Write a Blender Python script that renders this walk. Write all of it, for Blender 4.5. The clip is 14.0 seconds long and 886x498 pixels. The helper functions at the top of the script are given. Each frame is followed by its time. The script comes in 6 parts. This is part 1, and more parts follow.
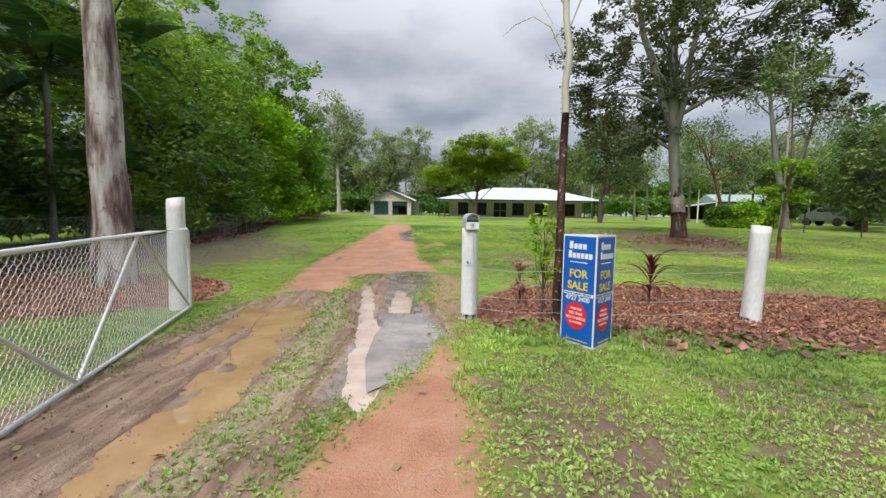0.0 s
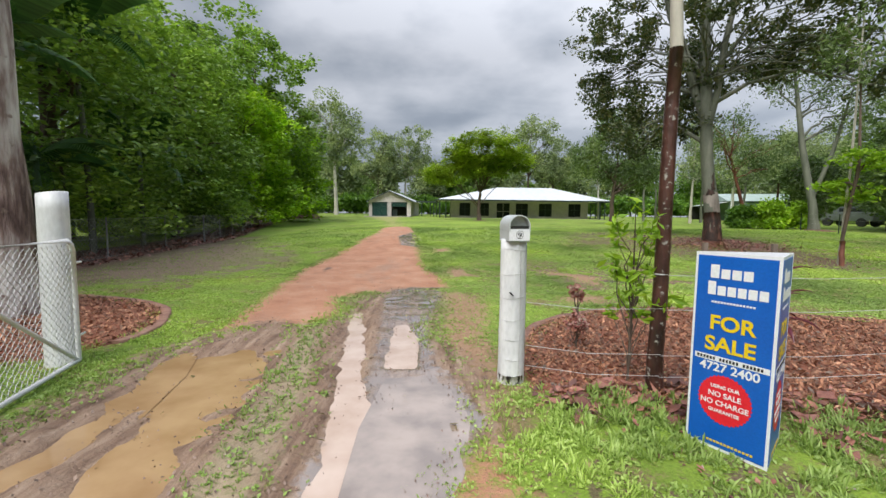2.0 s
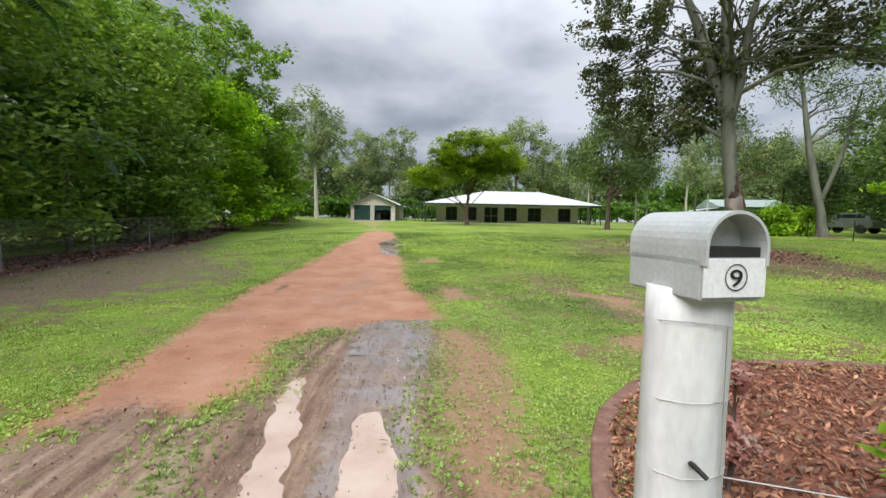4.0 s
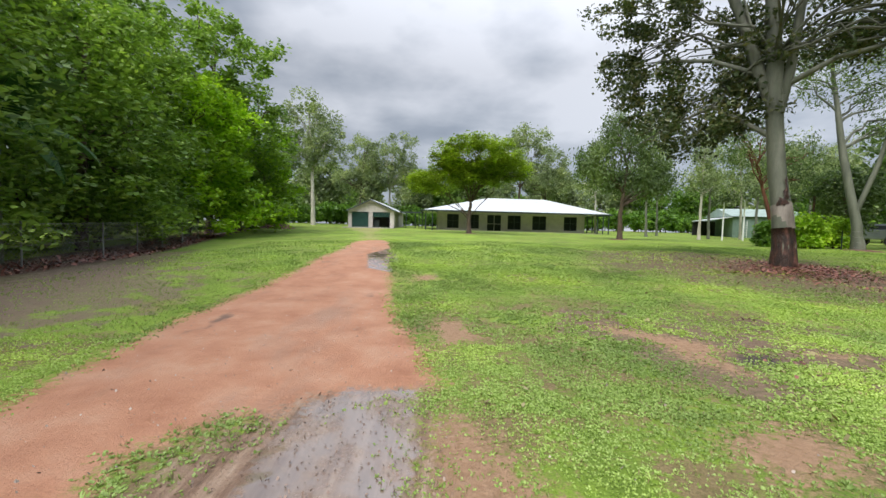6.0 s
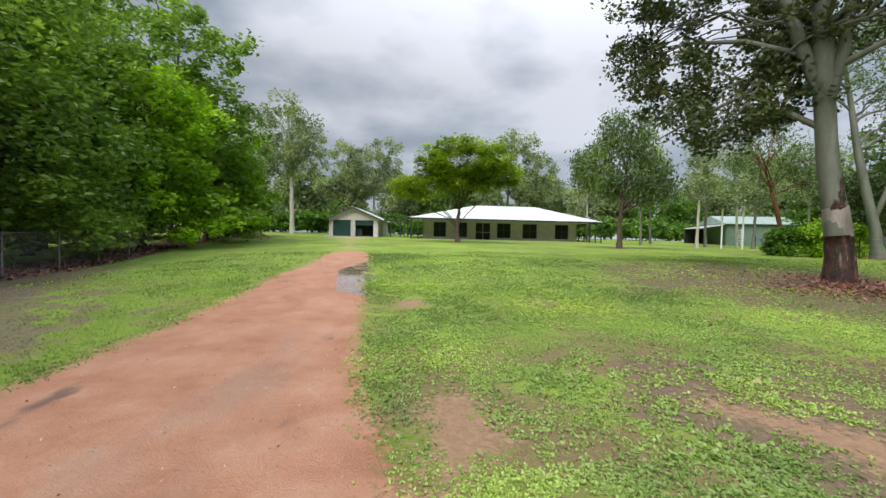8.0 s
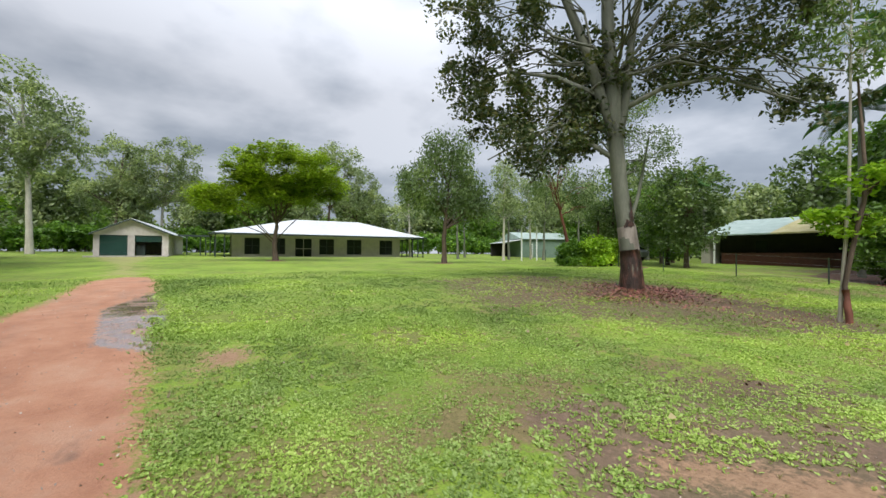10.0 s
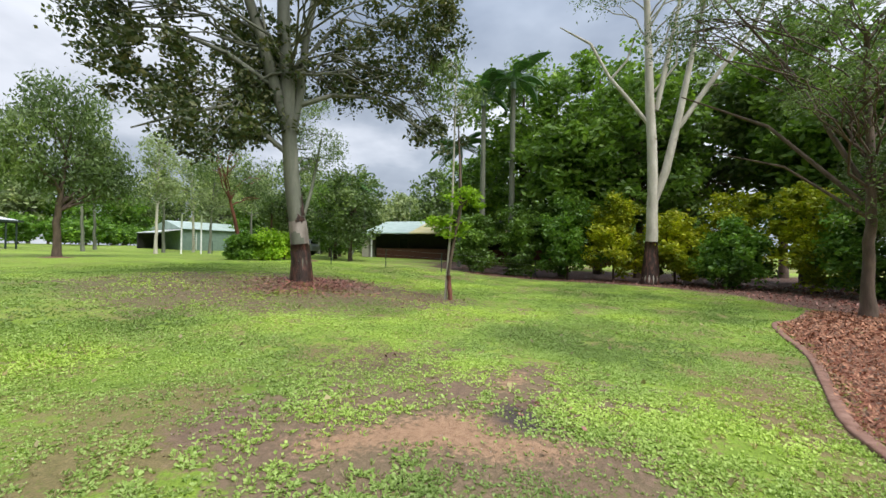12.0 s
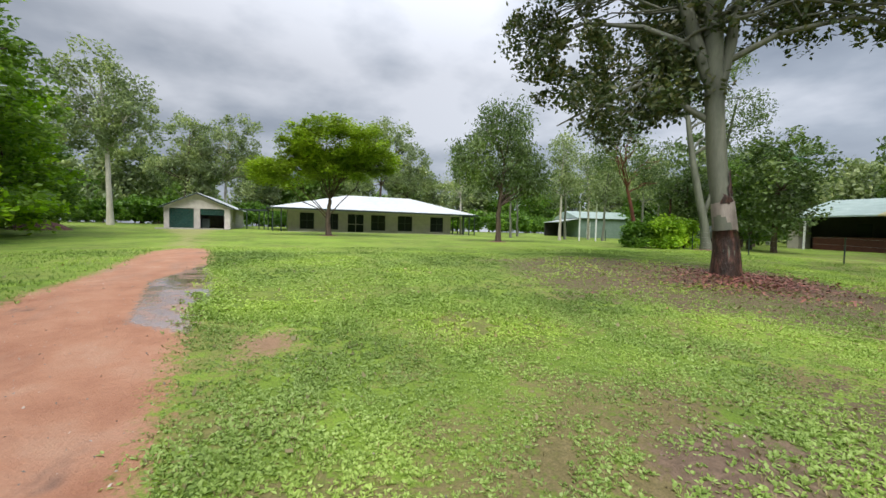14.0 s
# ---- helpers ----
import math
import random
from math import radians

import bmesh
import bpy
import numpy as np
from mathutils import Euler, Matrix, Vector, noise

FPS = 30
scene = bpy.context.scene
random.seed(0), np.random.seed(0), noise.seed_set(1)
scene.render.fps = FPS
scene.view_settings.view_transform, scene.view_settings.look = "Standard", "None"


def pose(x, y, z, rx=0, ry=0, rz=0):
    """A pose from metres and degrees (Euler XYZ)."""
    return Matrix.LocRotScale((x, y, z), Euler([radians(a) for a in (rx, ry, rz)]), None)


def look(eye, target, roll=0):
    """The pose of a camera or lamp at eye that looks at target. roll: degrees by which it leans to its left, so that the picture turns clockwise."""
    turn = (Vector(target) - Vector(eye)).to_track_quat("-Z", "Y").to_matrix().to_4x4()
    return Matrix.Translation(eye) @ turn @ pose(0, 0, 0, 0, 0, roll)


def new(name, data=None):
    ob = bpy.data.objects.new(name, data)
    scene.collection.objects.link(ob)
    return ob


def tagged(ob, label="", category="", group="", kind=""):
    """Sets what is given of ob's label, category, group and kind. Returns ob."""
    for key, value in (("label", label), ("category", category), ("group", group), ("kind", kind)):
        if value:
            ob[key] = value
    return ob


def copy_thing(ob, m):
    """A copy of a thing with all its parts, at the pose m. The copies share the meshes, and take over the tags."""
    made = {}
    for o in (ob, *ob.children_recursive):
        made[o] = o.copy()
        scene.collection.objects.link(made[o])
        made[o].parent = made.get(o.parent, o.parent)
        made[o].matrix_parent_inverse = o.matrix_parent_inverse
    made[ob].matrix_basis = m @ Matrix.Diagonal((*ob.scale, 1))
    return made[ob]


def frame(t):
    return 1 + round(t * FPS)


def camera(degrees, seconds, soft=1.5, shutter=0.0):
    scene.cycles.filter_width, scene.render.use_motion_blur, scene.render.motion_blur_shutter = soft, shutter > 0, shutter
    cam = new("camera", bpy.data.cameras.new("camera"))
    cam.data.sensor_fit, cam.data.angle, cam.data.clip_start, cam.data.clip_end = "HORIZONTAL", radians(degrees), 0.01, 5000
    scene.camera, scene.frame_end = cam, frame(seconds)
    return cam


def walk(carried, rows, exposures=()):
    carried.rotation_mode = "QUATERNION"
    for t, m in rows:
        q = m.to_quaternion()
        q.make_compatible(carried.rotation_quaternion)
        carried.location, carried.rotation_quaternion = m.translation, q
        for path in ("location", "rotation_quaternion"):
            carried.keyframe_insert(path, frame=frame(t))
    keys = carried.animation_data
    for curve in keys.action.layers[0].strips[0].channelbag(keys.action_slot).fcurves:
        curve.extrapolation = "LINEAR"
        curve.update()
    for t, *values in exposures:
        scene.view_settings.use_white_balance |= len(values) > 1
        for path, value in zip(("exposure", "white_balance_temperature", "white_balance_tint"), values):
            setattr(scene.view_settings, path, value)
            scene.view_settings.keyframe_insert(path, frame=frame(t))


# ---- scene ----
cam = camera(94.2, 14.0)
PATH = [
    (0, (-0.018, 0.153, 1.451), (-0.016, 2.146, 1.284), 0.9),
    (0.5, (-0.055, 0.581, 1.444), (-0.057, 2.575, 1.28), 0.9),
    (1, (-0.121, 1.113, 1.454), (-0.125, 3.106, 1.288), 0.9),
    (1.5, (-0.181, 1.671, 1.442), (-0.183, 3.664, 1.282), 0.9),
    (2, (-0.261, 2.276, 1.459), (-0.256, 4.269, 1.297), 0.7),
    (2.5, (-0.327, 2.899, 1.451), (-0.294, 4.892, 1.284), 0.5),
    (3, (-0.401, 3.481, 1.426), (-0.331, 5.475, 1.278), 0.7),
    (3.2, (-0.403, 3.734, 1.433), (-0.321, 5.727, 1.284), 0.7),
    (5.5, (-0.247, 6.359, 1.436), (-0.184, 8.356, 1.329), 1.6),
    (6, (-0.222, 6.901, 1.46), (-0.15, 8.897, 1.357), 1.5),
    (6.5, (-0.225, 7.465, 1.488), (-0.135, 9.461, 1.39), 1.3),
    (7, (-0.213, 8.075, 1.484), (-0.109, 10.07, 1.396), 1.3),
    (9.5, (-0.228, 10.906, 1.479), (0.314, 12.831, 1.498), 0.8),
    (10, (-0.393, 11.053, 1.569), (0.567, 12.807, 1.595), 0.3),
    (10.5, (-0.44, 11.121, 1.57), (0.922, 12.585, 1.602), 0.4),
    (11, (-0.383, 11.082, 1.572), (1.273, 12.203, 1.6), 0.6),
    (11.5, (-0.335, 11.048, 1.586), (1.494, 11.856, 1.606), 0.9),
    (12, (-0.287, 11.005, 1.57), (1.613, 11.629, 1.583), 1.0),
    (12.5, (-0.294, 11.057, 1.565), (1.564, 11.799, 1.551), 1.2),
    (13, (-0.279, 11.247, 1.548), (1.362, 12.39, 1.511), 1.1),
    (13.5, (-0.224, 11.615, 1.533), (1.008, 13.189, 1.481), 1.5),
    (14, (-0.185, 12.168, 1.509), (0.563, 14.02, 1.426), 1.4),
]
walk(cam, [(t, look(eye, target, roll)) for t, eye, target, roll in PATH],
     exposures=[(0, .47), (3, .47), (5.5, .56), (9.5, .51), (11, .57), (12, .72), (12.5, .76), (14, .5)])

# ---- world, sun ----
def build_world():
    w = bpy.data.worlds.new("sky")
    scene.world = w
    w.use_nodes = True
    nt = w.node_tree
    nt.nodes.clear()
    N, L = nt.nodes.new, nt.links.new
    out, bg = N("ShaderNodeOutputWorld"), N("ShaderNodeBackground")
    sky = N("ShaderNodeTexSky")
    sky.sky_type, sky.sun_disc = "NISHITA", False
    sky.sun_elevation, sky.sun_rotation = radians(SUN_UP), radians(SUN_ROUND)
    tc, sep = N("ShaderNodeTexCoord"), N("ShaderNodeSeparateXYZ")
    L(tc.outputs["Generated"], sep.inputs[0])
    up = N("ShaderNodeMath"); up.operation = "MAXIMUM"; up.inputs[1].default_value = 0.0
    L(sep.outputs["Z"], up.inputs[0])
    off = N("ShaderNodeMath"); off.operation = "ADD"; off.inputs[1].default_value = 0.22
    L(up.outputs[0], off.inputs[0])
    div = N("ShaderNodeVectorMath"); div.operation = "DIVIDE"
    L(tc.outputs["Generated"], div.inputs[0])
    comb = N("ShaderNodeCombineXYZ")
    for k in "XYZ":
        L(off.outputs[0], comb.inputs[k])
    L(comb.outputs[0], div.inputs[1])
    big, fine = N("ShaderNodeTexNoise"), N("ShaderNodeTexNoise")
    for n, sc, det in ((big, 0.62, 2.0), (fine, 1.9, 5.0)):
        n.inputs["Scale"].default_value, n.inputs["Detail"].default_value = sc, det
        L(div.outputs[0], n.inputs["Vector"])
    fine.inputs["Roughness"].default_value = 0.5
    mixn = N("ShaderNodeMix"); mixn.data_type = "FLOAT"; mixn.inputs[0].default_value = 0.38
    L(big.outputs["Fac"], mixn.inputs[2]); L(fine.outputs["Fac"], mixn.inputs[3])
    ramp = N("ShaderNodeValToRGB")
    e = ramp.color_ramp.elements
    e[0].position, e[0].color = 0.4, (0.24, 0.29, 0.38, 1)
    e[1].position, e[1].color = 0.62, (0.98, 1.02, 1.12, 1)
    m = e.new(0.5); m.color = (0.44, 0.5, 0.6, 1)
    L(mixn.outputs[0], ramp.inputs[0])
    # paler towards the horizon
    haze = N("ShaderNodeMapRange")
    haze.inputs["From Min"].default_value, haze.inputs["From Max"].default_value = 0.0, 0.35
    haze.inputs["To Min"].default_value, haze.inputs["To Max"].default_value = 0.55, 0.0
    L(up.outputs[0], haze.inputs["Value"])
    hz = N("ShaderNodeMix"); hz.data_type = "RGBA"
    hz.inputs[7].default_value = (0.66, 0.71, 0.8, 1)
    L(haze.outputs[0], hz.inputs[0]); L(ramp.outputs[0], hz.inputs[6])
    cloud = N("ShaderNodeVectorMath"); cloud.operation = "SCALE"; cloud.inputs["Scale"].default_value = CLOUD
    L(hz.outputs[2], cloud.inputs[0])
    # an overcast sky is brightest overhead
    zen = N("ShaderNodeMapRange")
    zen.inputs["From Min"].default_value, zen.inputs["From Max"].default_value = 0.35, 1.0
    zen.inputs["To Min"].default_value, zen.inputs["To Max"].default_value = 1.0, 3.0
    L(up.outputs[0], zen.inputs["Value"])
    high = N("ShaderNodeVectorMath"); high.operation = "SCALE"
    L(cloud.outputs[0], high.inputs[0]); L(zen.outputs[0], high.inputs["Scale"])
    side = N("ShaderNodeMapRange")          # the cloud thins towards the east
    side.inputs["From Min"].default_value, side.inputs["From Max"].default_value = -0.5, 1.0
    side.inputs["To Min"].default_value, side.inputs["To Max"].default_value = 0.92, 1.4
    L(sep.outputs["X"], side.inputs["Value"])
    east = N("ShaderNodeVectorMath"); east.operation = "SCALE"
    L(high.outputs[0], east.inputs[0]); L(side.outputs[0], east.inputs["Scale"])
    cloud = east
    mx = N("ShaderNodeMix"); mx.data_type = "RGBA"; mx.inputs[0].default_value = 0.93
    L(sky.outputs[0], mx.inputs[6]); L(cloud.outputs[0], mx.inputs[7])
    L(mx.outputs[2], bg.inputs["Color"])
    bg.inputs["Strength"].default_value = 0.1
    L(bg.outputs[0], out.inputs[0])


SUN_UP, SUN_ROUND, CLOUD = 52, 212, 4.6
build_world()
sun = bpy.data.lights.new("sun", "SUN")
sun.energy, sun.angle, sun.color = 3.0, radians(50), (1.0, 0.97, 0.92)
sun_ob = new("sun", sun)
_az, _up = radians(SUN_ROUND), radians(SUN_UP)
sun_ob.matrix_world = look((30 * math.sin(_az) * math.cos(_up), 30 * math.cos(_az) * math.cos(_up), 30 * math.sin(_up)), (0, 0, 0))
scene.view_settings.exposure = 0.45


# ---- materials ----
def base_mat(name):
    m = bpy.data.materials.new(name)
    m.use_nodes = True
    nt = m.node_tree
    return m, nt, nt.nodes["Principled BSDF"]


def noise_fac(nt, scale, detail=4.0, stretch=(1, 1, 1), coord="Object", rough=0.55):
    tc, mp, n = nt.nodes.new("ShaderNodeTexCoord"), nt.nodes.new("ShaderNodeMapping"), nt.nodes.new("ShaderNodeTexNoise")
    mp.inputs["Scale"].default_value = stretch
    n.inputs["Scale"].default_value, n.inputs["Detail"].default_value, n.inputs["Roughness"].default_value = scale, detail, rough
    nt.links.new(tc.outputs[coord], mp.inputs[0])
    nt.links.new(mp.outputs[0], n.inputs["Vector"])
    return n.outputs["Fac"]


def ramp_of(nt, fac, stops):
    r = nt.nodes.new("ShaderNodeValToRGB")
    e = r.color_ramp.elements
    while len(e) < len(stops):
        e.new(0.5)
    for el, (p, c) in zip(e, stops):
        el.position, el.color = p, (*c, 1)
    nt.links.new(fac, r.inputs[0])
    return r.outputs[0]


def mix_col(nt, fac, a, b, mode="MIX"):
    x = nt.nodes.new("ShaderNodeMix")
    x.data_type, x.blend_type = "RGBA", mode
    for v, i in ((fac, 0), (a, 6), (b, 7)):
        if isinstance(v, (int, float)):
            x.inputs[i].default_value = v
        elif isinstance(v, tuple):
            x.inputs[i].default_value = (*v, 1)
        else:
            nt.links.new(v, x.inputs[i])
    return x.outputs[2]


def math_node(nt, op, a, b=0.0, clamp=False):
    x = nt.nodes.new("ShaderNodeMath")
    x.operation, x.use_clamp = op, clamp
    for v, i in ((a, 0), (b, 1)):
        if isinstance(v, (int, float)):
            x.inputs[i].default_value = v
        else:
            nt.links.new(v, x.inputs[i])
    return x.outputs[0]


def step_of(nt, v, lo, hi, to0=0.0, to1=1.0):
    x = nt.nodes.new("ShaderNodeMapRange")
    x.interpolation_type = "SMOOTHSTEP"
    for k, val in zip(("From Min", "From Max", "To Min", "To Max"), (lo, hi, to0, to1)):
        x.inputs[k].default_value = val
    nt.links.new(v, x.inputs["Value"])
    return x.outputs[0]


def add_bump(nt, bsdf, fac, strength, dist=0.01):
    b = nt.nodes.new("ShaderNodeBump")
    b.inputs["Strength"].default_value, b.inputs["Distance"].default_value = strength, dist
    nt.links.new(fac, b.inputs["Height"])
    nt.links.new(b.outputs[0], bsdf.inputs["Normal"])


def surface(name, stops, scale=6.0, rough=0.7, bump=0.3, bscale=60.0, stretch=(1, 1, 1), metal=0.0, dist=0.01, dirt=None, vary=0.0, spec=None):
    """A rough surface: coarse colour noise, fine grain in relief, optional dirt patches and a change from piece to piece."""
    m, nt, b = base_mat(name)
    col = ramp_of(nt, noise_fac(nt, scale, 5, stretch), stops)
    fine = noise_fac(nt, bscale, 3, stretch)
    col = mix_col(nt, 0.35, col, ramp_of(nt, fine, [(0.3, (0.55, 0.55, 0.55)), (0.7, (1, 1, 1))]), "MULTIPLY")
    if dirt:
        col = mix_col(nt, step_of(nt, noise_fac(nt, dirt[0], 6), dirt[1], dirt[1] + 0.12), col, dirt[2])
    if vary:
        info = nt.nodes.new("ShaderNodeObjectInfo")
        geo = nt.nodes.new("ShaderNodeNewGeometry")
        r = math_node(nt, "FRACT", math_node(nt, "ADD", info.outputs["Random"], geo.outputs["Random Per Island"]))
        v = step_of(nt, r, 0, 1, 1 - vary, 1 + vary)
        hsv = nt.nodes.new("ShaderNodeHueSaturation")
        nt.links.new(col, hsv.inputs["Color"]); nt.links.new(v, hsv.inputs["Value"])
        col = hsv.outputs[0]
    nt.links.new(col, b.inputs["Base Color"])
    b.inputs["Roughness"].default_value, b.inputs["Metallic"].default_value = rough, metal
    if spec is not None:
        b.inputs["Specular IOR Level"].default_value = spec
    if bump:
        add_bump(nt, b, fine, bump, dist)
    return m


def foliage(name, a, b_, c, rough=0.45, through_light=0.3):
    """Leaves: three greens picked leaf by leaf and clump by clump, glossy, letting some light through."""
    m, nt, b = base_mat(name)
    geo = nt.nodes.new("ShaderNodeNewGeometry")
    f = math_node(nt, "ADD", math_node(nt, "MULTIPLY", geo.outputs["Random Per Island"], 0.55), math_node(nt, "MULTIPLY", noise_fac(nt, 0.6, 3), 0.5))
    col = ramp_of(nt, f, [(0.15, a), (0.5, b_), (0.85, c)])
    # cool dark and warm bright patches: shade and light among the clumps, painted in
    col = mix_col(nt, 0.75, col, ramp_of(nt, noise_fac(nt, 0.33, 2), [(0.36, (0.5, 0.55, 0.6)), (0.52, (1, 1, 1)), (0.66, (1.5, 1.4, 1.1))]), "MULTIPLY")
    nt.links.new(col, b.inputs["Base Color"])
    b.inputs["Roughness"].default_value = rough
    tr = nt.nodes.new("ShaderNodeBsdfTranslucent")
    nt.links.new(mix_col(nt, 1.0, col, (1.0, 1.08, 0.6), "MULTIPLY"), tr.inputs[0])
    ms = nt.nodes.new("ShaderNodeMixShader")
    ms.inputs[0].default_value = through_light
    nt.links.new(b.outputs[0], ms.inputs[1]); nt.links.new(tr.outputs[0], ms.inputs[2])
    nt.links.new(ms.outputs[0], nt.nodes["Material Output"].inputs[0])
    return m


LEAF_DARK = foliage("leaf_dark", (0.075, 0.14, 0.026), (0.135, 0.25, 0.04), (0.25, 0.39, 0.065), 0.42, 0.4)
LEAF_MID = foliage("leaf_mid", (0.06, 0.14, 0.018), (0.12, 0.25, 0.028), (0.21, 0.37, 0.045), 0.45, 0.42)
LEAF_DEEP = foliage("leaf_deep_green", (0.04, 0.075, 0.02), (0.075, 0.145, 0.03), (0.16, 0.26, 0.05), 0.4, 0.3)
LEAF_ROW = foliage("leaf_green", (0.12, 0.2, 0.05), (0.22, 0.36, 0.06), (0.38, 0.52, 0.11), 0.4, 0.4)
LEAF_BRIGHT = foliage("leaf_bright", (0.14, 0.29, 0.015), (0.3, 0.5, 0.026), (0.46, 0.65, 0.045), 0.5, 0.42)
LEAF_YELLOW = foliage("leaf_yellow", (0.2, 0.27, 0.018), (0.42, 0.48, 0.022), (0.66, 0.62, 0.032), 0.5, 0.45)
LEAF_GUM = foliage("leaf_gum", (0.07, 0.11, 0.035), (0.12, 0.19, 0.055), (0.21, 0.29, 0.1), 0.45, 0.35)
LEAF_BIG = foliage("leaf_broad", (0.04, 0.065, 0.024), (0.075, 0.11, 0.036), (0.18, 0.17, 0.065), 0.4, 0.3)
# gum leaves made paler and greyer: distance haze put into the colour
LEAF_HAZED = foliage("leaf_hazed", (0.15, 0.21, 0.1), (0.25, 0.32, 0.14), (0.37, 0.43, 0.21), 0.5, 0.35)
LEAF_FEATHER = foliage("leaf_feathery", (0.17, 0.25, 0.025), (0.29, 0.41, 0.035), (0.45, 0.56, 0.06), 0.5, 0.42)
LEAF_PALM = foliage("leaf_palm", (0.035, 0.09, 0.025), (0.06, 0.15, 0.038), (0.11, 0.23, 0.06), 0.35, 0.3)
LEAF_RED = foliage("leaf_red", (0.07, 0.008, 0.015), (0.16, 0.015, 0.03), (0.33, 0.03, 0.05), 0.35, 0.25)
LEAF_PINK = foliage("leaf_pink", (0.35, 0.08, 0.07), (0.5, 0.22, 0.2), (0.62, 0.52, 0.42), 0.5, 0.25)
GRASS_BLADE = foliage("grass_blade", (0.185, 0.285, 0.055), (0.33, 0.46, 0.1), (0.5, 0.635, 0.22), 0.65, 0.3)
GRASS_DRY = foliage("grass_dry", (0.2, 0.16, 0.07), (0.3, 0.25, 0.12), (0.42, 0.36, 0.2), 0.7, 0.2)
BARK_SMOOTH = surface("bark_smooth_grey_green", [(0.3, (0.09, 0.1, 0.075)), (0.55, (0.16, 0.17, 0.13)), (0.75, (0.27, 0.27, 0.22))], 2.2, 0.7, 0.35, 30, (1, 1, 0.25), dirt=(1.6, 0.66, (0.12, 0.09, 0.07)))
BARK_PALE = surface("bark_pale", [(0.3, (0.36, 0.33, 0.27)), (0.6, (0.55, 0.52, 0.45)), (0.8, (0.68, 0.65, 0.58))], 3, 0.7, 0.3, 30, (1, 1, 0.3), dirt=(2.0, 0.64, (0.2, 0.15, 0.11)))
BARK_BARED = surface("bark_bared_grey", [(0.3, (0.15, 0.13, 0.11)), (0.55, (0.3, 0.26, 0.23)), (0.75, (0.42, 0.39, 0.35))], 3, 0.7, 0.35, 30, (1, 1, 0.3), dirt=(2.2, 0.56, (0.13, 0.11, 0.09)))
BARK_STAINED = surface("bark_pale_stained", [(0.36, (0.08, 0.045, 0.04)), (0.44, (0.22, 0.15, 0.135)), (0.51, (0.42, 0.36, 0.34)), (0.62, (0.62, 0.58, 0.56))], 5.0, 0.65, 1.0, 18, (1, 1, 0.2), dist=0.03, dirt=(7, 0.58, (0.2, 0.14, 0.12)))
BARK_DARK = surface("bark_dark_rough", [(0.32, (0.012, 0.008, 0.006)), (0.52, (0.05, 0.024, 0.018)), (0.7, (0.19, 0.085, 0.065))], 8, 0.55, 1.0, 26, (1, 1, 0.35), dist=0.03)
BARK_BROWN = surface("bark_brown", [(0.3, (0.07, 0.05, 0.038)), (0.6, (0.14, 0.1, 0.075)), (0.8, (0.24, 0.19, 0.15))], 5, 0.85, 0.8, 30, (1, 1, 0.3), dist=0.02)
BARK_WET = surface("bark_wet_dark", [(0.3, (0.022, 0.012, 0.01)), (0.52, (0.065, 0.028, 0.022)), (0.75, (0.14, 0.06, 0.045))], 7, 0.35, 0.8, 40, (1, 1, 0.4), dirt=(22, 0.58, (0.34, 0.33, 0.3)))
BARK_RED = surface("bark_red_peeling", [(0.3, (0.1, 0.035, 0.025)), (0.6, (0.22, 0.08, 0.05)), (0.8, (0.34, 0.16, 0.11))], 6, 0.7, 0.8, 30, (1, 1, 0.4))
PAINT_WHITE = surface("white_paint", [(0.3, (0.62, 0.63, 0.65)), (0.6, (0.78, 0.79, 0.8)), (0.8, (0.84, 0.84, 0.85))], 4, 0.5, 0.35, 35, (1, 1, 0.4), dirt=(9, 0.7, (0.42, 0.4, 0.37)))
PAINT_FOOT = surface("flaking_paint_on_wood", [(0.44, (0.05, 0.045, 0.04)), (0.52, (0.7, 0.7, 0.7))], 34, 0.7, 0.8, 60, (1, 1, 0.5))
STEEL_WHITE = surface("white_coated_steel", [(0.3, (0.66, 0.66, 0.66)), (0.7, (0.8, 0.8, 0.8))], 8, 0.4, 0.15, 60, dirt=(14, 0.68, (0.36, 0.28, 0.22)))
GALV = surface("galvanised_wire", [(0.3, (0.5, 0.5, 0.5)), (0.7, (0.68, 0.68, 0.68))], 10, 0.5, 0.1, 60, metal=0.15)
GALV_DARK = surface("weathered_wire", [(0.3, (0.27, 0.275, 0.27)), (0.7, (0.42, 0.425, 0.42))], 10, 0.6, 0.1, 60, metal=0.4)
BOX_GREY = surface("grey_powder_coat", [(0.3, (0.46, 0.49, 0.5)), (0.7, (0.56, 0.59, 0.6))], 6, 0.45, 0.1, 80)
BLACK = surface("black_plastic", [(0.3, (0.012, 0.012, 0.012)), (0.7, (0.03, 0.03, 0.03))], 8, 0.5, 0.1, 60)
SIGN_BLUE = surface("blue_print", [(0.3, (0.004, 0.1, 0.48)), (0.7, (0.006, 0.125, 0.56))], 2, 0.32, 0.04, 90)
SIGN_WHITE = surface("white_print", [(0.3, (0.78, 0.8, 0.84)), (0.7, (0.84, 0.85, 0.88))], 3, 0.35, 0.05, 90)
SIGN_YELLOW = surface("yellow_print", [(0.3, (0.78, 0.55, 0.01)), (0.7, (0.85, 0.62, 0.015))], 3, 0.4, 0.03, 90)
SIGN_RED = surface("red_print", [(0.3, (0.72, 0.015, 0.03)), (0.7, (0.8, 0.02, 0.04))], 3, 0.4, 0.03, 90)
ROOF_WHITE = surface("pale_roof_steel", [(0.3, (0.62, 0.66, 0.7)), (0.7, (0.78, 0.81, 0.84))], 1.5, 0.35, 0.1, 20, metal=0.1, dirt=(3, 0.68, (0.5, 0.52, 0.52)))
